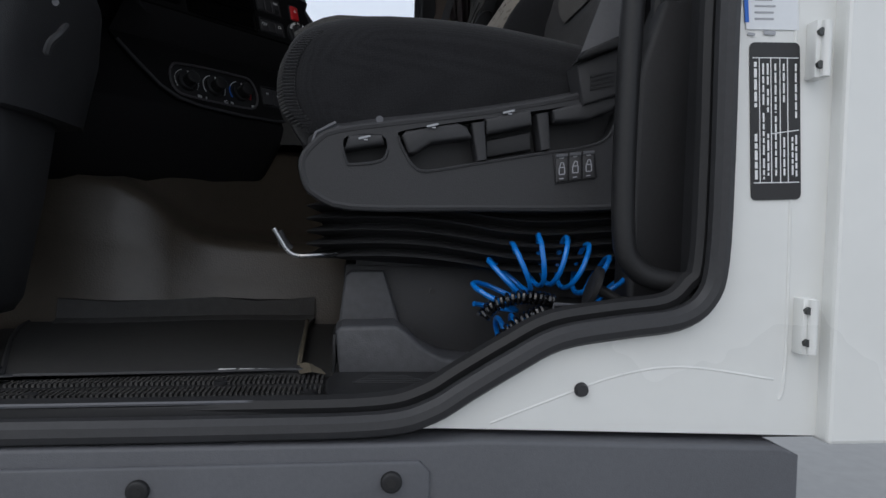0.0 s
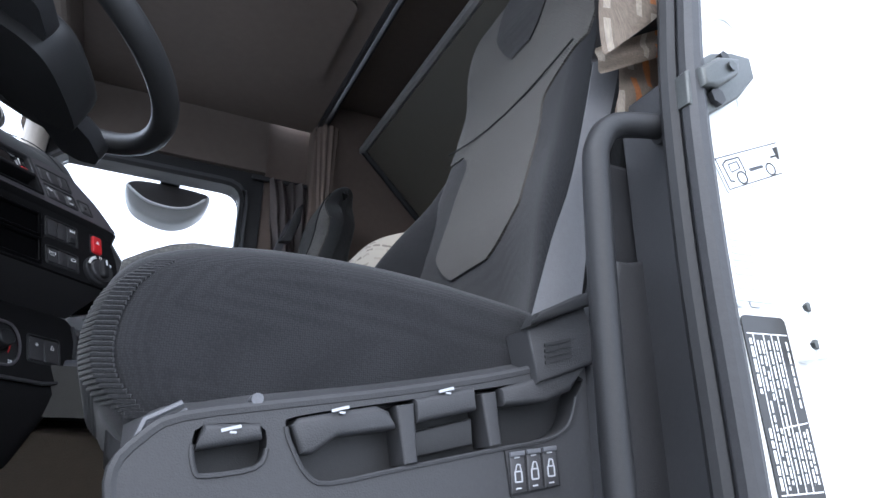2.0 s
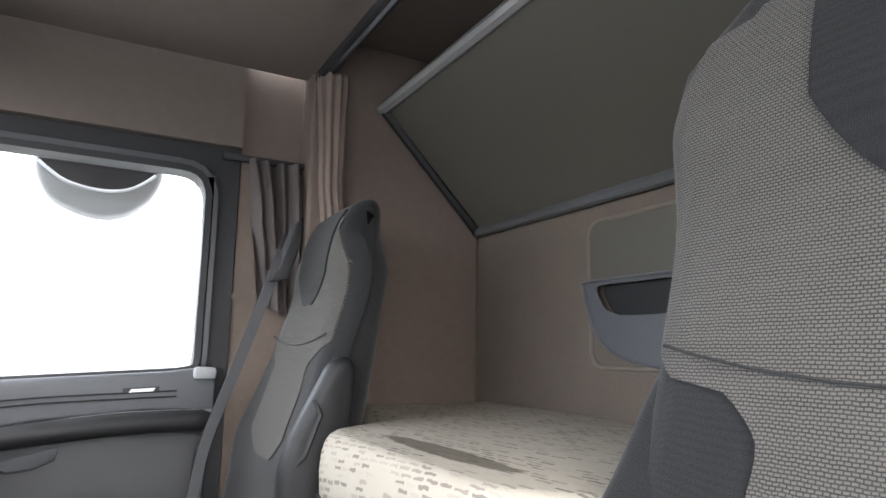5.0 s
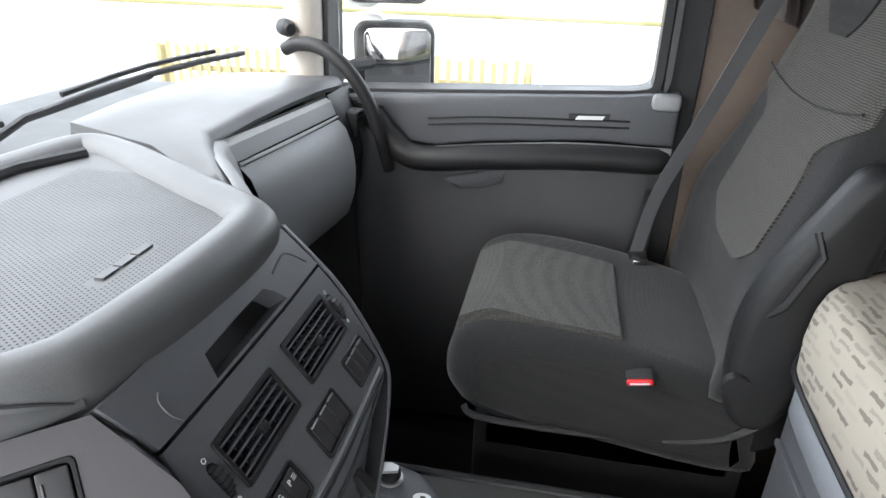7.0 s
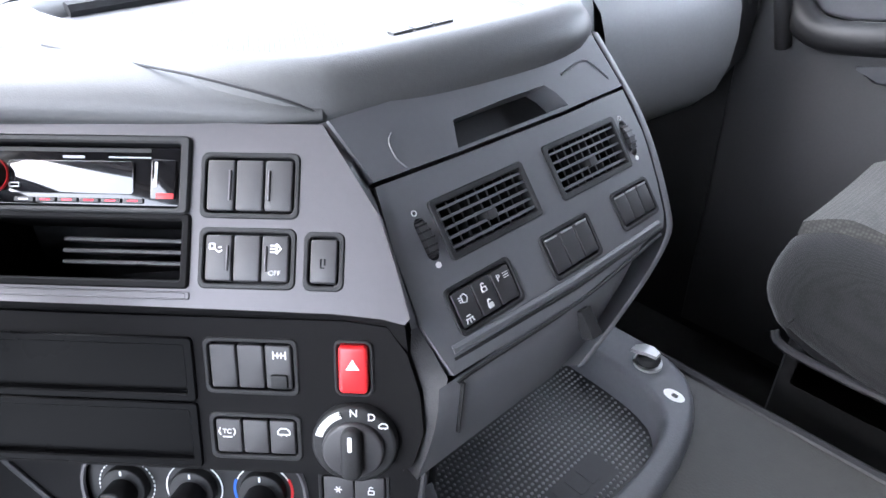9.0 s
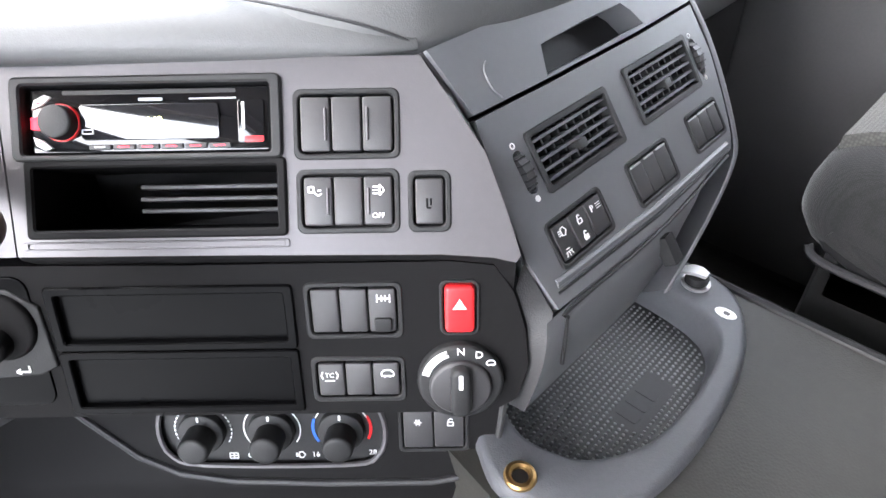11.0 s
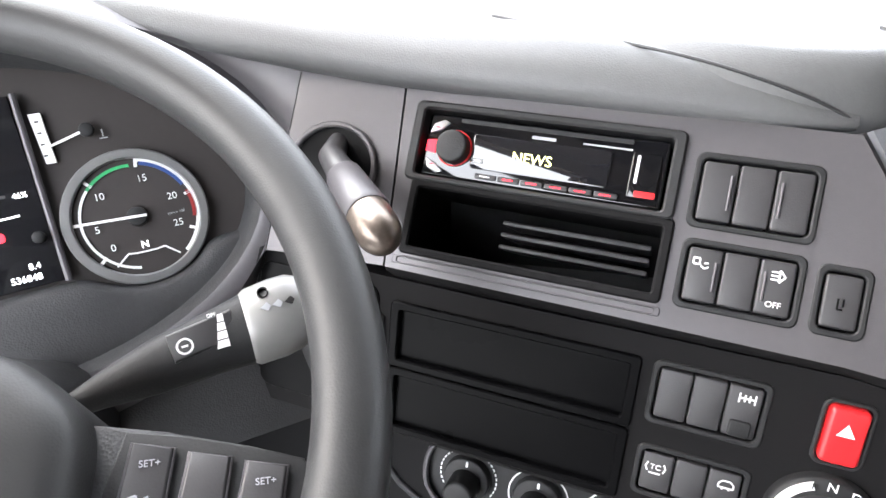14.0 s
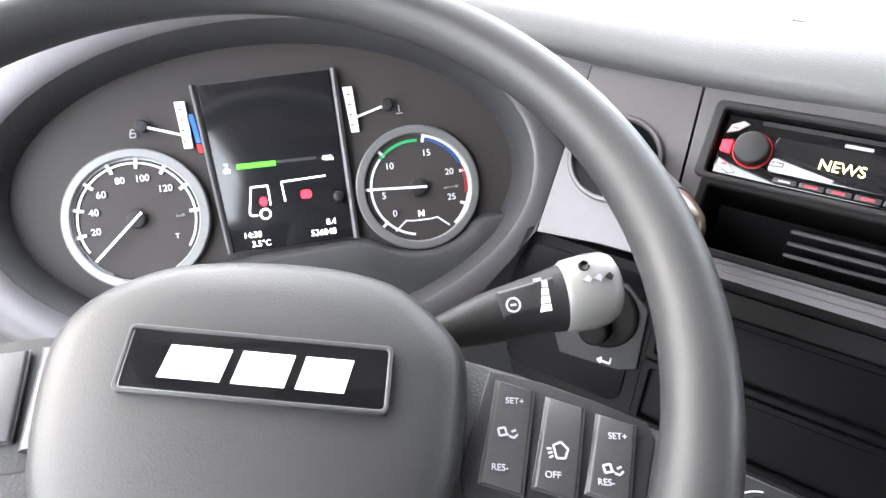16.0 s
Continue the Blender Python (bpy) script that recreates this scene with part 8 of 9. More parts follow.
part("cloth", cloth([(0.871, 0.892), (0.873, 0.95), (0.876, 1.011), (0.899, 1.165), (0.926, 1.361), (0.965, 1.72)], [(1.043, 1.065), (1.062, 1.12), (1.080, 1.17), (1.115, 1.285), (1.148, 1.53), (1.165, 1.80)], 0.122, 0.004), M_STRAP, strap)
part("hem", cloth([(0.886, 0.882), (0.880, 0.902), (0.880, 0.925)], [(1.119, 1.025), (1.125, 1.055), (1.128, 1.078)], 0.146, 0.003), M_STRAP, strap, "turned back hem")
# lining: a black sheet put in for the shade between the strap's layers
part("lining", cloth([(0.878, 0.905), (0.890, 0.95), (0.90, 1.05)], [(1.128, 1.074), (1.135, 1.13), (1.14, 1.25)], 0.156, 0.003), M_RUBBER, strap, "shade inside the folded strap, put in as a black sheet")
part("tab", cloth([(0.929, 0.836), (0.938, 0.88), (0.952, 0.945)], [(1.053, 0.902), (1.040, 0.955), (1.118, 1.034)], 0.172, 0.003), M_STRAP, strap, "frayed lower tab")

# on the white jamb: stickers, latch, hinges
dst = thing("data_sticker", "black data sticker with white lines on the jamb", "sticker", (1.02, 0.071, 0.4))
SQ = Plane((0.9775, 0.0705, 0.514), (1, 0, 0.06), (0.006, 0, -1))
part("plate", SQ.slab(rrect(0.0, 0.0, 0.078, 0.225, 0.008), -0.001, 0.0006), M_STICKER, dst)
for q in [[(u, 0.022), (u, 0.200)] for u in (0.014, 0.032, 0.046, 0.058)] + [[(0.004, v), (0.075, v)] for v in (0.022, 0.200)] + [[(0.032, 0.13), (0.075, 0.125)]]:
    part("rule", SQ.bar(q, 0.0013, 0.0004, 0.0011), M_PRINT, dst, smooth=False)
bm = bmesh.new()
for u, runs in ((0.008, ((0.028, 0.092), (0.13, 0.195))), (0.020, ((0.03, 0.09), (0.10, 0.16), (0.165, 0.195))), (0.027, ((0.03, 0.06), (0.066, 0.10), (0.13, 0.19))), (0.039, ((0.03, 0.10), (0.105, 0.19))), (0.052, ((0.03, 0.085), (0.135, 0.19))), (0.065, ((0.135, 0.192),)), (0.071, ((0.03, 0.108), (0.132, 0.192)))):
    for a, b in runs:
        v = a
        while v < b:
            d = min(b - v, 0.006 + 0.010 * random.random())
            SQ.bar([(u, v), (u, v + d)], 0.0026 if u > 0.01 else 0.0042, 0.0004, 0.0011, bm)
            v += d + 0.0025
part("print", bm, M_PRINT, dst, "white print shown as plain bars", smooth=False)
ls = thing("document_sticker", "white document sticker with a blue side strip", "sticker", (0.99, 0.07, 0.58))
part("paper", SQ.slab([(-0.008, -0.118), (0.075, -0.118), (0.077, -0.018), (-0.005, -0.018)], -0.001, 0.0004), M_PAPER, ls)
part("blue_strip", SQ.slab([(-0.010, -0.117), (-0.004, -0.117), (-0.001, -0.028), (-0.007, -0.028)], 0.0, 0.0012), M_BLUEPRINT, ls, "bright blue strip", smooth=False)
part("print", merged(*[SQ.bar([(0.008, -0.105 + 0.009 * k), (0.022 + 0.03 * random.random(), -0.105 + 0.009 * k)], 0.0028, 0.0, 0.0009) for k in range(9)] + [SQ.bar([(-0.003, -0.012), (0.008, -0.0105)], 0.004, 0.0, 0.0009), SQ.bar([(0.022, -0.014), (0.040, -0.013)], 0.006, 0.0, 0.0009)]), M_GREYPRINT, ls, smooth=False)
ts = thing("towing_sticker", "white sticker with a black truck pictogram", "sticker", (1.04, 0.07, 0.74))
TQ = Plane((0.975, 0.070, 0.724), (0.167, 0, 0.075), (0, 0, -1))
part("paper", TQ.slab(rrect(0.0, 0.0, 0.176, 0.052, 0.003), -0.001, 0.0004), M_PAPER, ts)
bm = bmesh.new()
TQ.bar([(0.004, 0.004), (0.172, 0.004), (0.172, 0.048), (0.004, 0.048), (0.004, 0.004)], 0.0016, 0.0, 0.001, bm)
TQ.bar([(0.022, 0.040), (0.014, 0.038), (0.013, 0.014), (0.022, 0.010), (0.052, 0.010), (0.052, 0.034)], 0.0024, 0.0, 0.001, bm)
TQ.bar([(0.024, 0.016), (0.044, 0.015), (0.044, 0.025), (0.024, 0.027), (0.024, 0.016)], 0.0018, 0.0, 0.001, bm)
TQ.bar([(0.062, 0.031), (0.094, 0.031)], 0.0045, 0.0, 0.001, bm)
for cu in (0.040, 0.108):
    TQ.bar([(p[0], p[1]) for p in ellipse(cu, 0.038, 0.0095, 0.0085, 20)] + [(cu + 0.0095, 0.038)], 0.0026, 0.0, 0.001, bm)
TQ.slab([(0.134, 0.010), (0.158, 0.010), (0.158, 0.028), (0.134, 0.028)], 0.0, 0.001, bm=bm)
TQ.bar([(0.120, 0.022), (0.134, 0.022)], 0.003, 0.0, 0.001, bm)
part("pictogram", bm, M_STICKER, ts, "black truck pictogram", smooth=False)
latch = thing("door_striker", "galvanised steel door striker bolted to the jamb", "striker", (0.97, 0.04, 0.83))
LT = [(0.932, -0.832), (0.958, -0.857), (0.988, -0.880), (1.030, -0.896), (1.068, -0.900), (1.070, -0.866), (1.03, -0.822), (0.955, -0.768), (0.928, -0.782)]
part("plate", XZ(0.052).slab(LT, -0.022, 0.0, 0.004), M_STEEL, latch)
part("raised_web", XZ(0.052).slab([(0.944, -0.834), (0.982, -0.863), (1.022, -0.874), (1.018, -0.846), (0.974, -0.812), (0.946, -0.806)], -0.001, 0.016, 0.008), M_STEEL, latch)
part("pin", tube([(1.000, 0.050, 0.850), (1.000, 0.032, 0.850)], 0.0075, 12), M_STEEL, latch)
for bx_, bz_, r in ((0.976, 0.802, 0.013), (1.004, 0.874, 0.009)):
    part("bolt", tube([(bx_, 0.054, bz_), (bx_, 0.044, bz_)], r, 6), M_BLACK, latch)
structure("jamb_dimple", tube(curve_pts([(0.99, 0.076, 0.945), (1.02, 0.073, 0.965), (1.05, 0.073, 0.98), (1.08, 0.076, 0.97)], 4), 0.006, 8), M_WHITE, "pressed ridge in the white jamb", "wall")
structure("jamb_crease", merged(tube(curve_pts([(1.052, 0.0735, 0.93), (1.050, 0.0735, 0.62), (1.052, 0.0735, 0.40), (1.058, 0.0735, 0.06), (1.05, 0.0735, 0.0)], 5), 0.0035, 8), tube(curve_pts([(0.62, 0.0735, -0.03), (0.70, 0.0735, 0.0), (0.80, 0.0735, 0.035), (0.90, 0.0735, 0.048), (1.04, 0.0735, 0.03)], 5), 0.0025, 8)), M_WHITE, "pressed crease in the white jamb", "wall")
for hz_ in (0.505, 0.11):
    hg = thing("fairing_hinge", "white painted hinge of the side panel", "hinge", (1.09, 0.06, hz_), "hinges on the jamb")
    part("leaf", box((1.066, 0.050, hz_ - 0.04), (1.086, 0.073, hz_ + 0.042), 0.003), M_WHITE, hg)
    part("knuckle", tube([(1.080, 0.048, hz_ - 0.038), (1.080, 0.048, hz_ + 0.040)], 0.007, 12), M_WHITE, hg)
    for dz in (-0.022, 0.024):
        part("bolt", tube([(1.072, 0.051, hz_ + dz), (1.072, 0.045, hz_ + dz)], 0.006, 6), M_STEEL, hg)
plug = thing("rubber_plug", "small black rubber plug in the jamb", "plug", (0.737, 0.07, 0.023))
part("head", tube([(0.748, 0.073, 0.016), (0.748, 0.064, 0.016)], [0.011, 0.008], 14), M_RUBBER, plug)

PLACE = PLAIN
# ======== the passenger side ========
cur = thing("window_curtain", "grey brown gathered curtain beside the passenger window", "curtain", (0.87, 2.33, 1.66))
rows = []
for k in range(21):
    f = k / 20
    z = 1.66 - 0.44 * f
    x0c = 0.775 + 0.10 * max(0, f - 0.45) ** 1.0 + 0.02 * math.sin(f * 4)
    x1c = 0.965 - 0.02 * f
    rows.append([(x0c + (x1c - x0c) * s, 2.335 - 0.016 * math.sin(s * 27 - 5.0 * f) - 0.014 * math.sin(s * 11 - 3.5 * f) - 0.02 * f, z - 0.05 * s * f) for s in (j / 44 for j in range(45))])
sheet = loft(rows, closed=False)
bmesh.ops.solidify(sheet, geom=sheet.faces[:], thickness=0.002)
part("cloth", sheet, M_CURTAIN, cur)
part("rail", box((0.70, 2.345, 1.655), (1.0, 2.365, 1.675), 0.004), M_DARK, cur)
tie = thing("bunk_curtain", "brown pleated bunk curtain tied in a narrow bundle", "curtain", (1.02, 2.28, 1.5))
rows = []
for k in range(31):
    f = k / 30
    z = 1.95 - 1.03 * f
    xc = 1.005 + 0.015 * f + 0.16 * max(0, f - 0.35) ** 1.2
    hw = 0.050 * (1 - 0.3 * math.sin(math.pi * min(1, f * 1.3)))
    rows.append([(xc + hw * math.cos(a) * (1 + 0.10 * math.sin(9 * a)), 2.255 + 0.024 * math.sin(a) * (1 + 0.22 * math.sin(9 * a + 0.6 * f)), z) for a in (2 * math.pi * j / 54 for j in range(54))])
part("cloth", loft(rows), M_TIE, tie)
part("cap", tube([(0.766, 2.372, 1.243), (0.766, 2.380, 1.243)], 0.012, 14), M_TRIM, pd)
pb = thing("seat_belt", "grey webbing seat belt beside the passenger seat", "seat belt", (0.7, 2.25, 0.7))
part("webbing", loft([[Vector(p) + o for o in (Vector((-0.014, -0.004, 0.006)), Vector((0.014, 0.004, -0.006)), Vector((0.014, 0.006, -0.005)), Vector((-0.014, -0.002, 0.007)))] for p in curve_pts([(0.665, 2.235, 0.69), (0.69, 2.225, 0.845), (0.745, 2.15, 1.05), (0.81, 2.08, 1.29), (0.86, 2.16, 1.40)], 5)]), M_BELT, pb)
part("anchor", box((0.650, 2.20, 0.655), (0.690, 2.26, 0.700), 0.006), M_BLACK, pb)
part("tongue", box((0.655, 2.185, 0.690), (0.672, 2.215, 0.700), 0.003), M_CHROME, pb)
part("upper_guide", XZ(2.07).slab([(0.79, -1.26), (0.815, -1.30), (0.85, -1.42), (0.875, -1.44), (0.87, -1.36), (0.84, -1.27)], -0.03, 0.01, 0.006), M_DARK, pb)
bk_ = thing("belt_buckle", "black belt buckle with a red button", "belt buckle", (0.645, 1.79, 0.64))
BQ = Plane((0.622, 1.782, 0.676), (1, 0, 0.18), (0, 0, -1))
part("body", BQ.slab(rrect(-0.006, -0.001, 0.042, 0.018, 0.004), -0.02, 0.005, 0.003), M_BLACK, bk_)
part("button", BQ.slab(rrect(-0.003, 0.003, 0.039, 0.013, 0.003), 0.004, 0.010, 0.002), M_RED, bk_, "red release button")
part("slot", BQ.slab(rrect(0.002, 0.0075, 0.034, 0.0105, 0.0008), 0.009, 0.0108), M_PAPER, bk_, smooth=False)
dg = thing("door_pull", "dark loop handle at the rear of the passenger door", "handle", (0.69, 2.34, 0.7))
part("loop", tube(curve_pts([(0.695, 2.37, 0.80), (0.688, 2.33, 0.79), (0.680, 2.32, 0.70), (0.688, 2.33, 0.615), (0.697, 2.37, 0.60)], 5), 0.012, 10), M_BLACK, dg)

# mirrors outside
km = thing("kerb_mirror", "half-moon kerb mirror in a dark shell over the window", "mirror", (0.38, 2.7, 1.6))
KM = XZ(2.69)
moon = [(p.x, p.y) for p in curve_pts([(0.193, -1.668, 0), (0.24, -1.700, 0), (0.36, -1.705, 0), (0.50, -1.698, 0), (0.566, -1.678, 0), (0.545, -1.595, 0), (0.48, -1.530, 0), (0.398, -1.505, 0), (0.30, -1.525, 0), (0.225, -1.575, 0)], 4, True)]
part("shell", KM.slab(moon, -0.10, 0.0, 0.02), mat("pale_mirror_shell", (0.32, 0.33, 0.33), 0.5, var=0.1), km, "grey plastic shell")
face = [(p.x, p.y) for p in curve_pts([(0.205, -1.668, 0), (0.25, -1.692, 0), (0.36, -1.697, 0), (0.50, -1.690, 0), (0.552, -1.672, 0), (0.48, -1.605, 0), (0.398, -1.585, 0), (0.30, -1.598, 0), (0.24, -1.632, 0)], 4, True)]
part("glass", KM.slab(face, -0.01, 0.003, 0.001), M_DARK, km, "dark reflecting glass")
part("rim", tube([KM.at(u, v, 0.004) for u, v in face[17:]], 0.006, 6), M_PAPER, km, "pale bright rim")
part("bracket", box((0.335, 2.66, 1.70), (0.425, 2.75, 1.80), 0.01), M_BLACK, km)
part("arm", tube([(0.38, 2.70, 1.79), (0.36, 2.55, 1.80), (0.34, 2.42, 1.79)], 0.03, 10), M_BLACK, km)
for nm, z0, z1, x0m, x1m in (("lower", 0.90, 1.115, -0.095, 0.10), ("upper", 1.17, 1.50, -0.115, 0.085)):
    dm = thing("door_mirror", "white shelled door mirror with dark glass, " + ("small wide-angle one" if nm == "lower" else "large upper one"), "mirror", (0, 2.72, z0), "mirrors on the passenger door")
    DM = Plane((x0m, 2.66, z1), (0.97, 0.24, 0), (0, 0, -1))
    w_, h_ = x1m - x0m, z1 - z0
    part("shell", DM.slab(rrect(-0.03, -0.004, w_ + 0.004, h_ + 0.004, 0.035, 5), -0.10, 0.0, 0.015), M_BLACK, dm, "dark shell")
    part("glass", DM.slab(rrect(0.0, 0.012, w_ - 0.008, h_ - 0.012, 0.025, 5), -0.01, 0.003, 0.001), M_MIRROR, dm, "mirror glass")
    part("backing", DM.slab(rrect(-0.05, -0.02, w_ * 0.35, h_ + 0.02, 0.04, 5), -0.13, -0.03, 0.03), M_WHITE, dm, "white painted backing")
    part("arm", tube([(x0m + 0.02, 2.68, z0 + 0.5 * h_), (x0m - 0.02, 2.60, z0 + 0.5 * h_), (-0.12, 2.46, z0 + 0.45 * h_)], 0.018, 8), M_BLACK, dm)
# wipers
for pa, pb_, lab in (((-0.345, 1.74, 1.045), (-0.215, 2.24, 1.085), 1), ((-0.43, 1.22, 1.03), (-0.37, 1.72, 1.04), 2)):
    wp = thing("wiper", "black windscreen wiper resting on the glass", "wiper", pa, "wipers on the windscreen")
    pa, pb_ = Vector(pa), Vector(pb_)
    off = Vector((-0.03, 0, 0.0))
    part("arm", tube([pa + off + Vector((-0.02, -0.18, -0.06)), pa + off, pa.lerp(pb_, 0.5) + off + Vector((0, 0, 0.01))], 0.007, 6), M_BLACK, wp)
    part("blade", tube([pa.lerp(pb_, q) + off + Vector((0, 0, 0.012 * math.sin(q * math.pi))) for q in (0, 0.25, 0.5, 0.75, 1)], 0.006, 6), M_RUBBER, wp)
    part("bow", tube([pa.lerp(pb_, q) + off + Vector((-0.008, 0, 0.012 + 0.014 * math.sin(q * math.pi))) for q in (0.15, 0.35, 0.5, 0.65, 0.85)], 0.005, 6), M_BLACK, wp)

# ======== rear wall pocket, ceiling console ========
RW = Plane((1.568, 1.715, 1.445), (0, -1, 0), (0, 0, -1))  # faces the cab
pk = thing("wall_pocket", "moulded storage recess with a grey pocket in the rear wall", "storage pocket", (1.56, 1.4, 1.2))
part("recess", RW.rim(rrect(0.0, 0.0, 0.56, 0.40, 0.05, 5), rrect(0.012, 0.012, 0.548, 0.388, 0.042, 5), -0.01, 0.006, -0.004, 0.003), M_TRIM, pk, "paler beige frame")
part("recess_back", RW.slab(rrect(0.010, 0.010, 0.55, 0.18, 0.03, 5), -0.006, 0.0015), M_OLIVE, pk, smooth=False)
pkt = rounded([(0.010, 0.169), (0.10, 0.168), (0.28, 0.168), (0.46, 0.168), (0.54, 0.169), (0.552, 0.185), (0.552, 0.28), (0.535, 0.325), (0.49, 0.368), (0.41, 0.392), (0.28, 0.392), (0.16, 0.375), (0.10, 0.352), (0.048, 0.305), (0.018, 0.24), (0.006, 0.185)])
slt = rounded([(0.070, 0.186), (0.15, 0.184), (0.30, 0.184), (0.44, 0.184), (0.492, 0.188), (0.497, 0.21), (0.485, 0.245), (0.44, 0.256), (0.30, 0.265), (0.16, 0.264), (0.105, 0.252), (0.078, 0.222)])
part("pocket_front", RW.plate(pkt, [slt], -0.005, 0.028, 0.004), M_STEP, pk, "grey moulded pocket front", angle=30)
part("pocket_lip", tube([RW.at(u, v, 0.027) for u, v in shrink(pkt, 0.004)], 0.005, 8, closed=True), M_STEP, pk)
part("pocket_slot", RW.slab(shrink(slt, -0.003), 0.001, 0.006), M_BLACK, pk, "dark slot", smooth=False)
cc = thing("roof_hatch", "dark roof hatch with a handle console and pale switch strip", "roof hatch", (0.5, 1.0, 1.95))
hatch = rounded([(0.345, 1.275), (0.50, 1.28), (0.645, 1.275), (0.682, 1.255), (0.688, 1.20), (0.665, 1.155), (0.615, 1.10), (0.60, 1.02), (0.615, 0.955), (0.665, 0.935), (0.715, 0.91), (0.735, 0.84), (0.735, 0.70), (0.70, 0.62), (0.60, 0.60), (0.45, 0.60), (0.36, 0.62), (0.335, 0.70), (0.335, 0.90), (0.335, 1.15), (0.335, 1.24)])
part("body", FL.slab([(u, -v) for u, v in hatch], 1.930, 1.966), M_BLACK, cc, angle=30)
part("surround", tube([(u, v, 1.957) for u, v in shrink(hatch, -0.006)], 0.009, 8, closed=True), M_TRIM, cc, "beige moulded surround")
part("handle_block", box((0.365, 1.10, 1.915), (0.625, 1.235, 1.932), 0.008), M_DARK, cc)
part("strip", box((0.505, 1.13, 1.909), (0.520, 1.225, 1.917), 0.001), M_STEP, cc)
part("lamp", box((0.312, 1.12, 1.935), (0.345, 1.26, 1.962), 0.006), M_TRIM, cc)
part("red_lamp", tube([(0.812, 1.03, 1.962), (0.812, 1.03, 1.955)], 0.014, 14), M_RED, cc, "small red lamp")
structure("ceiling_edge", merged(box((0.955, 0.28, 1.935), (0.972, 2.30, 1.965), 0.004), box((0.99, 0.28, 1.945), (1.00, 2.30, 2.11), 0.003)), M_DARK, "dark rail at the headlining's rear edge", "trim", False)
structure("headlining_panel", FL.slab(rrect(0.10, -1.90, 0.86, -1.40, 0.05, 4), 1.935, 1.962), M_TRIM, "brown moulded panel in the headlining", "ceiling", False)

# ======== the tray on the engine tunnel ========
M_FELT = mat("dark_olive_vinyl", (0.022, 0.021, 0.018), 0.6, var=0.2, scale=12, bump=0.25, bscale=300)
tray = thing("tunnel_tray", "grey plastic tray with a studded rubber mat", "tray", (0.25, 1.42, 0.4))
outer_plan = [(0.02, 1.235), (0.16, 1.222), (0.215, 1.190), (0.27, 1.164), (0.335, 1.190), (0.375, 1.245), (0.389, 1.33), (0.386, 1.42), (0.374, 1.490), (0.352, 1.548), (0.315, 1.592), (0.26, 1.607), (0.18, 1.610), (0.02, 1.612)]
inner_plan = [(0.02, 1.275), (0.16, 1.262), (0.225, 1.230), (0.26, 1.224), (0.31, 1.242), (0.345, 1.29), (0.359, 1.345), (0.360, 1.43), (0.350, 1.485), (0.335, 1.512), (0.31, 1.530), (0.26, 1.542), (0.15, 1.548), (0.02, 1.550)]
outer_plan, inner_plan = ([(p.x, p.y) for p in curve_pts([(a, b, 0) for a, b in q], 5, True)] for q in (outer_plan, inner_plan))


def lvl(q, d, z):
    return [(u, v, z) for u, v in shrink(q, d)]


part("rim", loft([lvl(outer_plan, -0.010, 0.50), lvl(outer_plan, -0.003, 0.568), lvl(outer_plan, 0.001, 0.577), lvl(outer_plan, 0.007, 0.580), lvl(inner_plan, -0.004, 0.580), lvl(inner_plan, 0.001, 0.577), lvl(inner_plan, 0.003, 0.570), lvl(inner_plan, 0.004, 0.545), lvl(inner_plan, 0.007, 0.532), lvl(inner_plan, 0.012, 0.526)], cap=False), M_STEP, tray, "satin grey curved rim", angle=60)
mat_plan = shrink(inner_plan, 0.004)
part("mat", loft([[(u, v, z) for u, v in mat_plan] for z in (0.515, 0.5298)]), M_RUBBER, tray, "black rubber mat", smooth=False)
bm = bmesh.new()
inner = shrink(inner_plan, 0.012)
for i in range(44):
    for j in range(62):
        x, y = 0.05 + 0.0078 * i, 1.19 + 0.0068 * j + (0.0034 if i % 2 else 0)
        if not within(x, y, inner) or (0.285 < x < 0.325 and 1.345 < y < 1.435):
            continue
        r = 0.0024
        base = [bm.verts.new((x + r * c, y + r * s, 0.5296)) for c, s in ((1, 0), (0.31, 0.95), (-0.81, 0.59), (-0.81, -0.59), (0.31, -0.95))]
        top = [bm.verts.new((x + 0.6 * r * c, y + 0.6 * r * s, 0.5316)) for c, s in ((1, 0), (0.31, 0.95), (-0.81, 0.59), (-0.81, -0.59), (0.31, -0.95))]
        for q in range(5):
            bm.faces.new((base[q], base[(q + 1) % 5], top[(q + 1) % 5], top[q]))
        bm.faces.new(top)
# much paler than the mat: the studs' highlights are put into their colour
M_STUD = mat("highlit_rubber_stud", (0.19, 0.195, 0.20), 0.42, var=0.2)
part("studs", bm, M_STUD, tray, "rows of small raised studs", smooth=False)
part("mat_mark", merged(*[FL.slab(rrect(0.290, -1.372 - 0.022 * q, 0.318, -1.354 - 0.022 * q, 0.003, 2), 0.5294, 0.5309) for q in range(3)]), M_RUBBER, tray, "moulded mark", smooth=False)
sk2 = thing("power_socket", "power socket with a grey hinged cap in the tray's rim", "socket", (0.272, 1.572, 0.58))
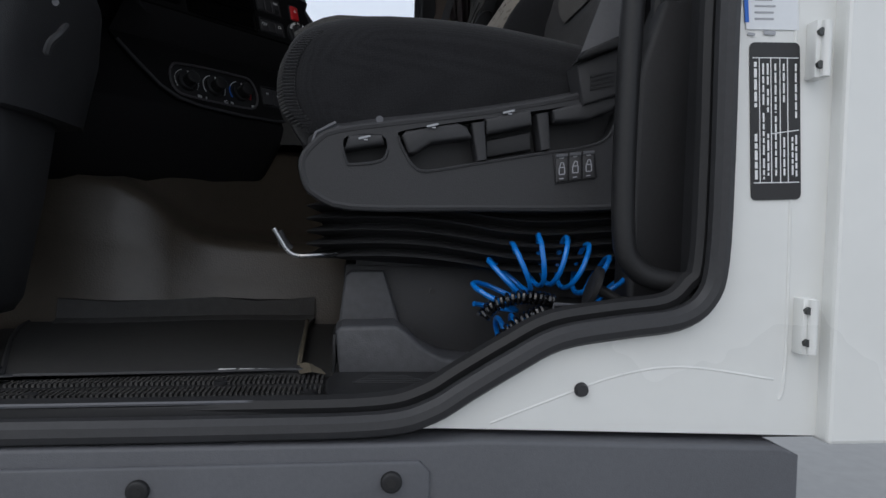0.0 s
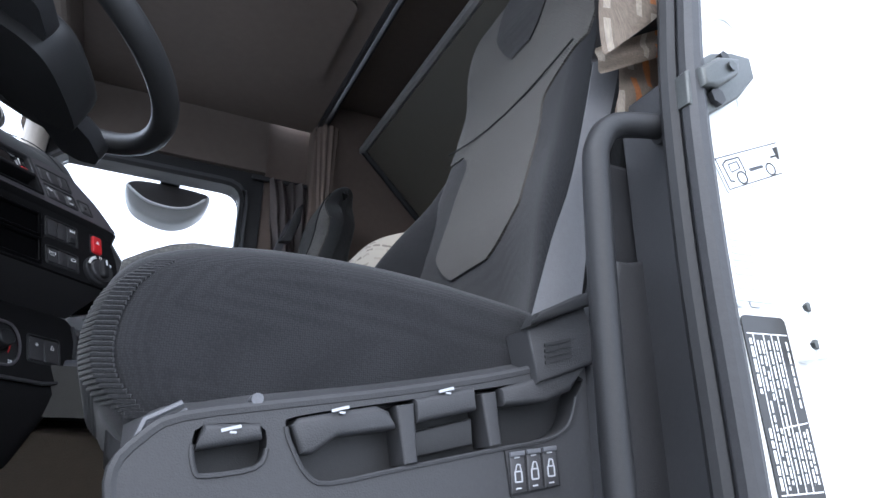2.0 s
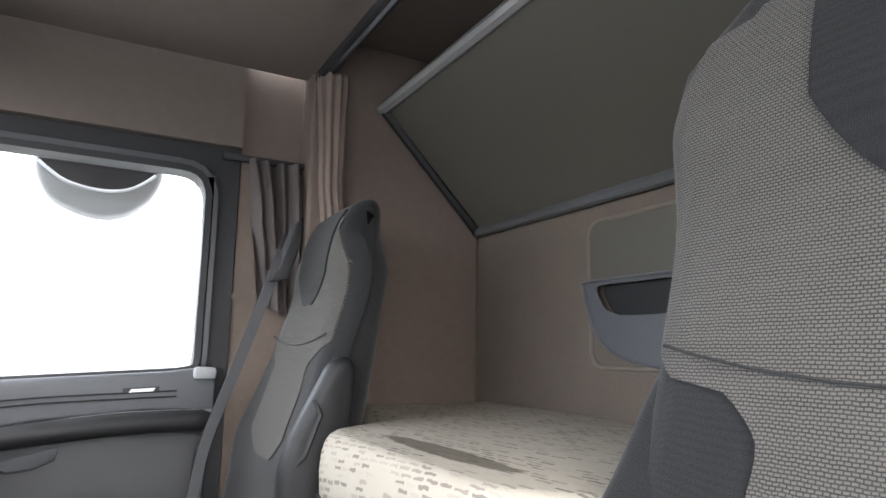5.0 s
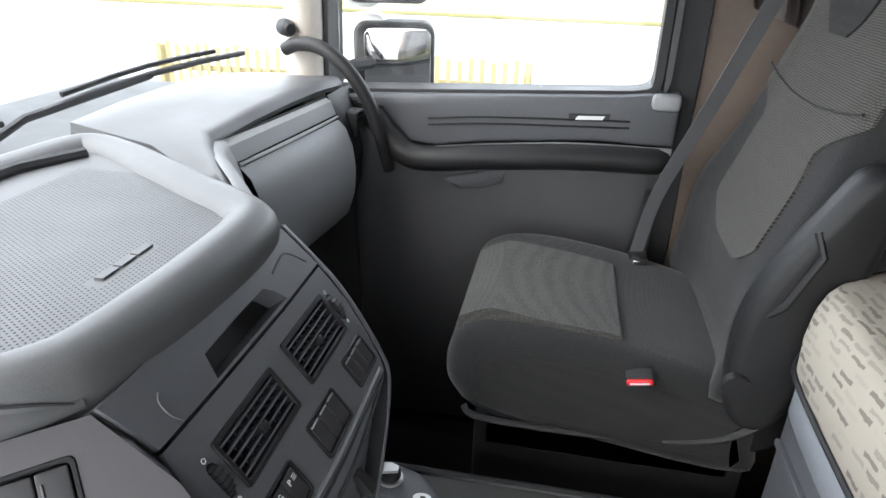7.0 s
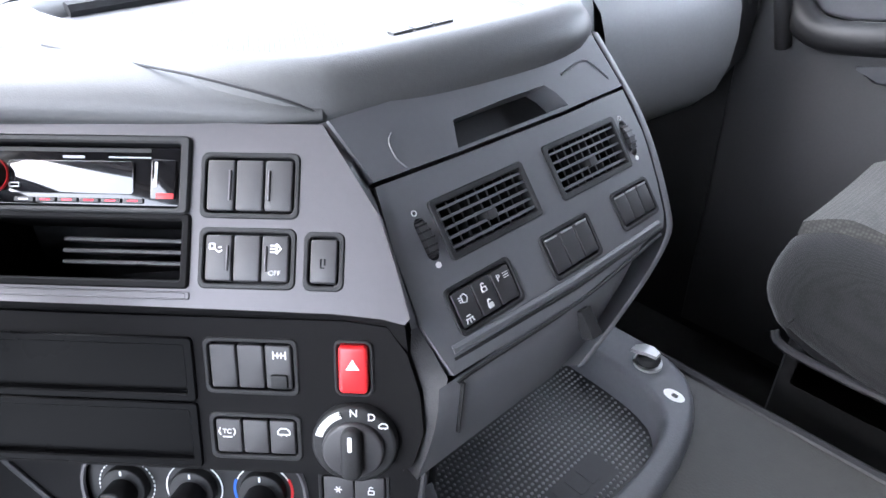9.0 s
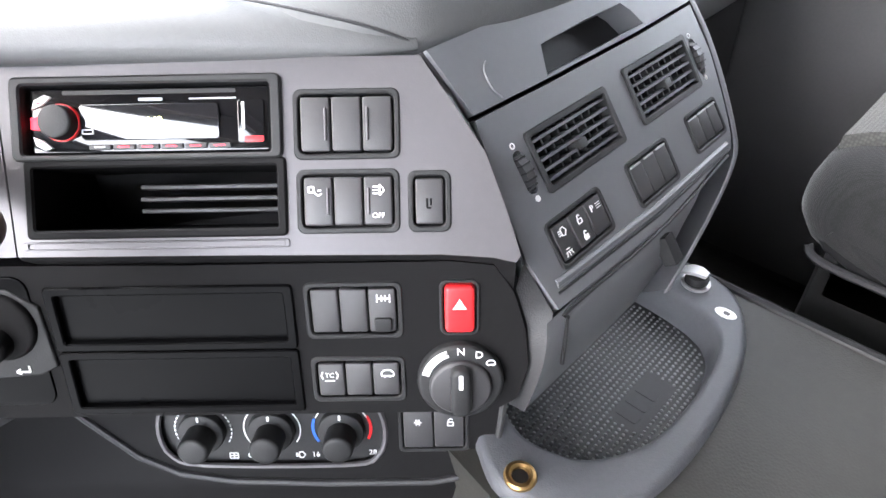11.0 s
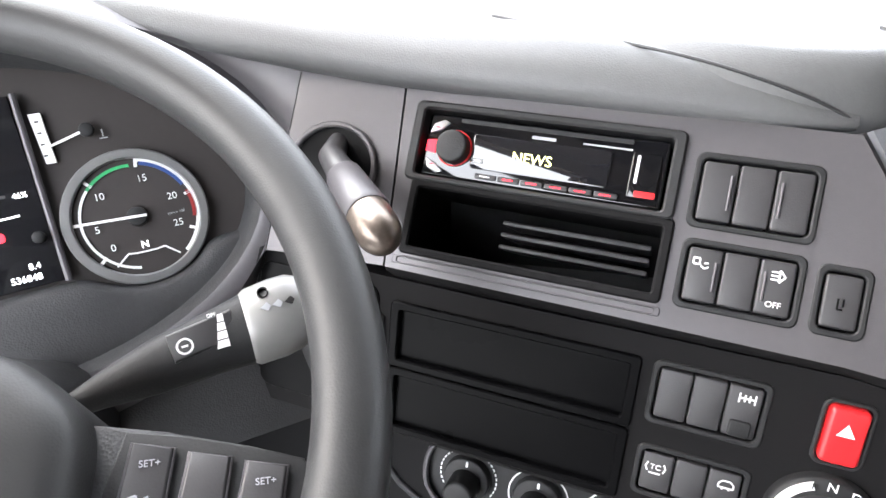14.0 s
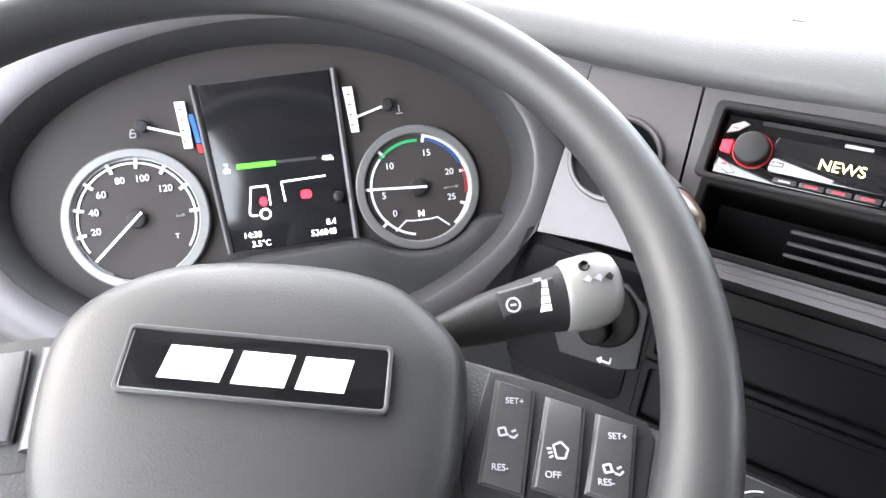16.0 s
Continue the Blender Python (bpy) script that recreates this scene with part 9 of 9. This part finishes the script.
part("ring", tube([(0.272, 1.572, 0.579), (0.272, 1.572, 0.584)], 0.019, 24), M_SILVER, sk2)
part("cap", loft([[(0.272 + r * math.cos(a), 1.572 + r * math.sin(a), z + 0.15 * r * math.cos(a)) for a in (2 * math.pi * q / 20 for q in range(20))] for r, z in ((0.015, 0.583), (0.016, 0.589), (0.014, 0.595), (0.008, 0.598))]), M_BLACK, sk2)
part("cap_tab", loft([[(x, 1.572 - w, z), (x, 1.572 + w, z), (x, 1.572 + w, z + 0.005), (x, 1.572 - w, z + 0.005)] for x, w, z in ((0.248, 0.006, 0.590), (0.260, 0.010, 0.596), (0.272, 0.009, 0.599), (0.284, 0.005, 0.598))]), M_SILVER, sk2, "pale grey hinged flap")
part("label", FL.slab([(u, v) for u, v in ellipse(0.327, -1.545, 0.014, 0.009, 24)], 0.5796, 0.5806), M_PRINT, sk2, "oval white label", smooth=False)
part("label_mark", FL.slab(rrect(0.324, -1.548, 0.332, -1.542, 0.002), 0.5804, 0.5811), M_STICKER, sk2, smooth=False)
brass = mat("worn_brass", (0.35, 0.22, 0.09), 0.35, metal=0.9, var=0.3)
ring = thing("bolt_socket", "worn brass ringed bolt hole beside the tray", "fitting", (0.276, 1.18, 0.58))
part("ring", tube([(0.277 + 0.013 * math.cos(a), 1.183 + 0.013 * math.sin(a), 0.582) for a in (2 * math.pi * q / 20 for q in range(20))], 0.0045, 8, closed=True), brass, ring)
part("hole", tube([(0.277, 1.183, 0.575), (0.277, 1.183, 0.5815)], 0.011, 16), M_STICKER, ring)
structure("tunnel_top", FL.plate([(0.02, -1.19), (0.26, -1.155), (0.36, -1.12), (0.40, -1.03), (0.80, -1.03), (0.80, -1.620), (0.02, -1.620)], [[(u, -v) for u, v in shrink(outer_plan, 0.002)]], -0.10, 0.562, -0.02), M_FELT, "dark olive vinyl top of the engine tunnel", "tunnel")
structure("tunnel_edge", tube([(0.20, 1.616, 0.560), (0.60, 1.618, 0.560), (0.80, 1.618, 0.560)], 0.008, 8), M_BLACK, "dark edge strip along the engine tunnel", "trim")
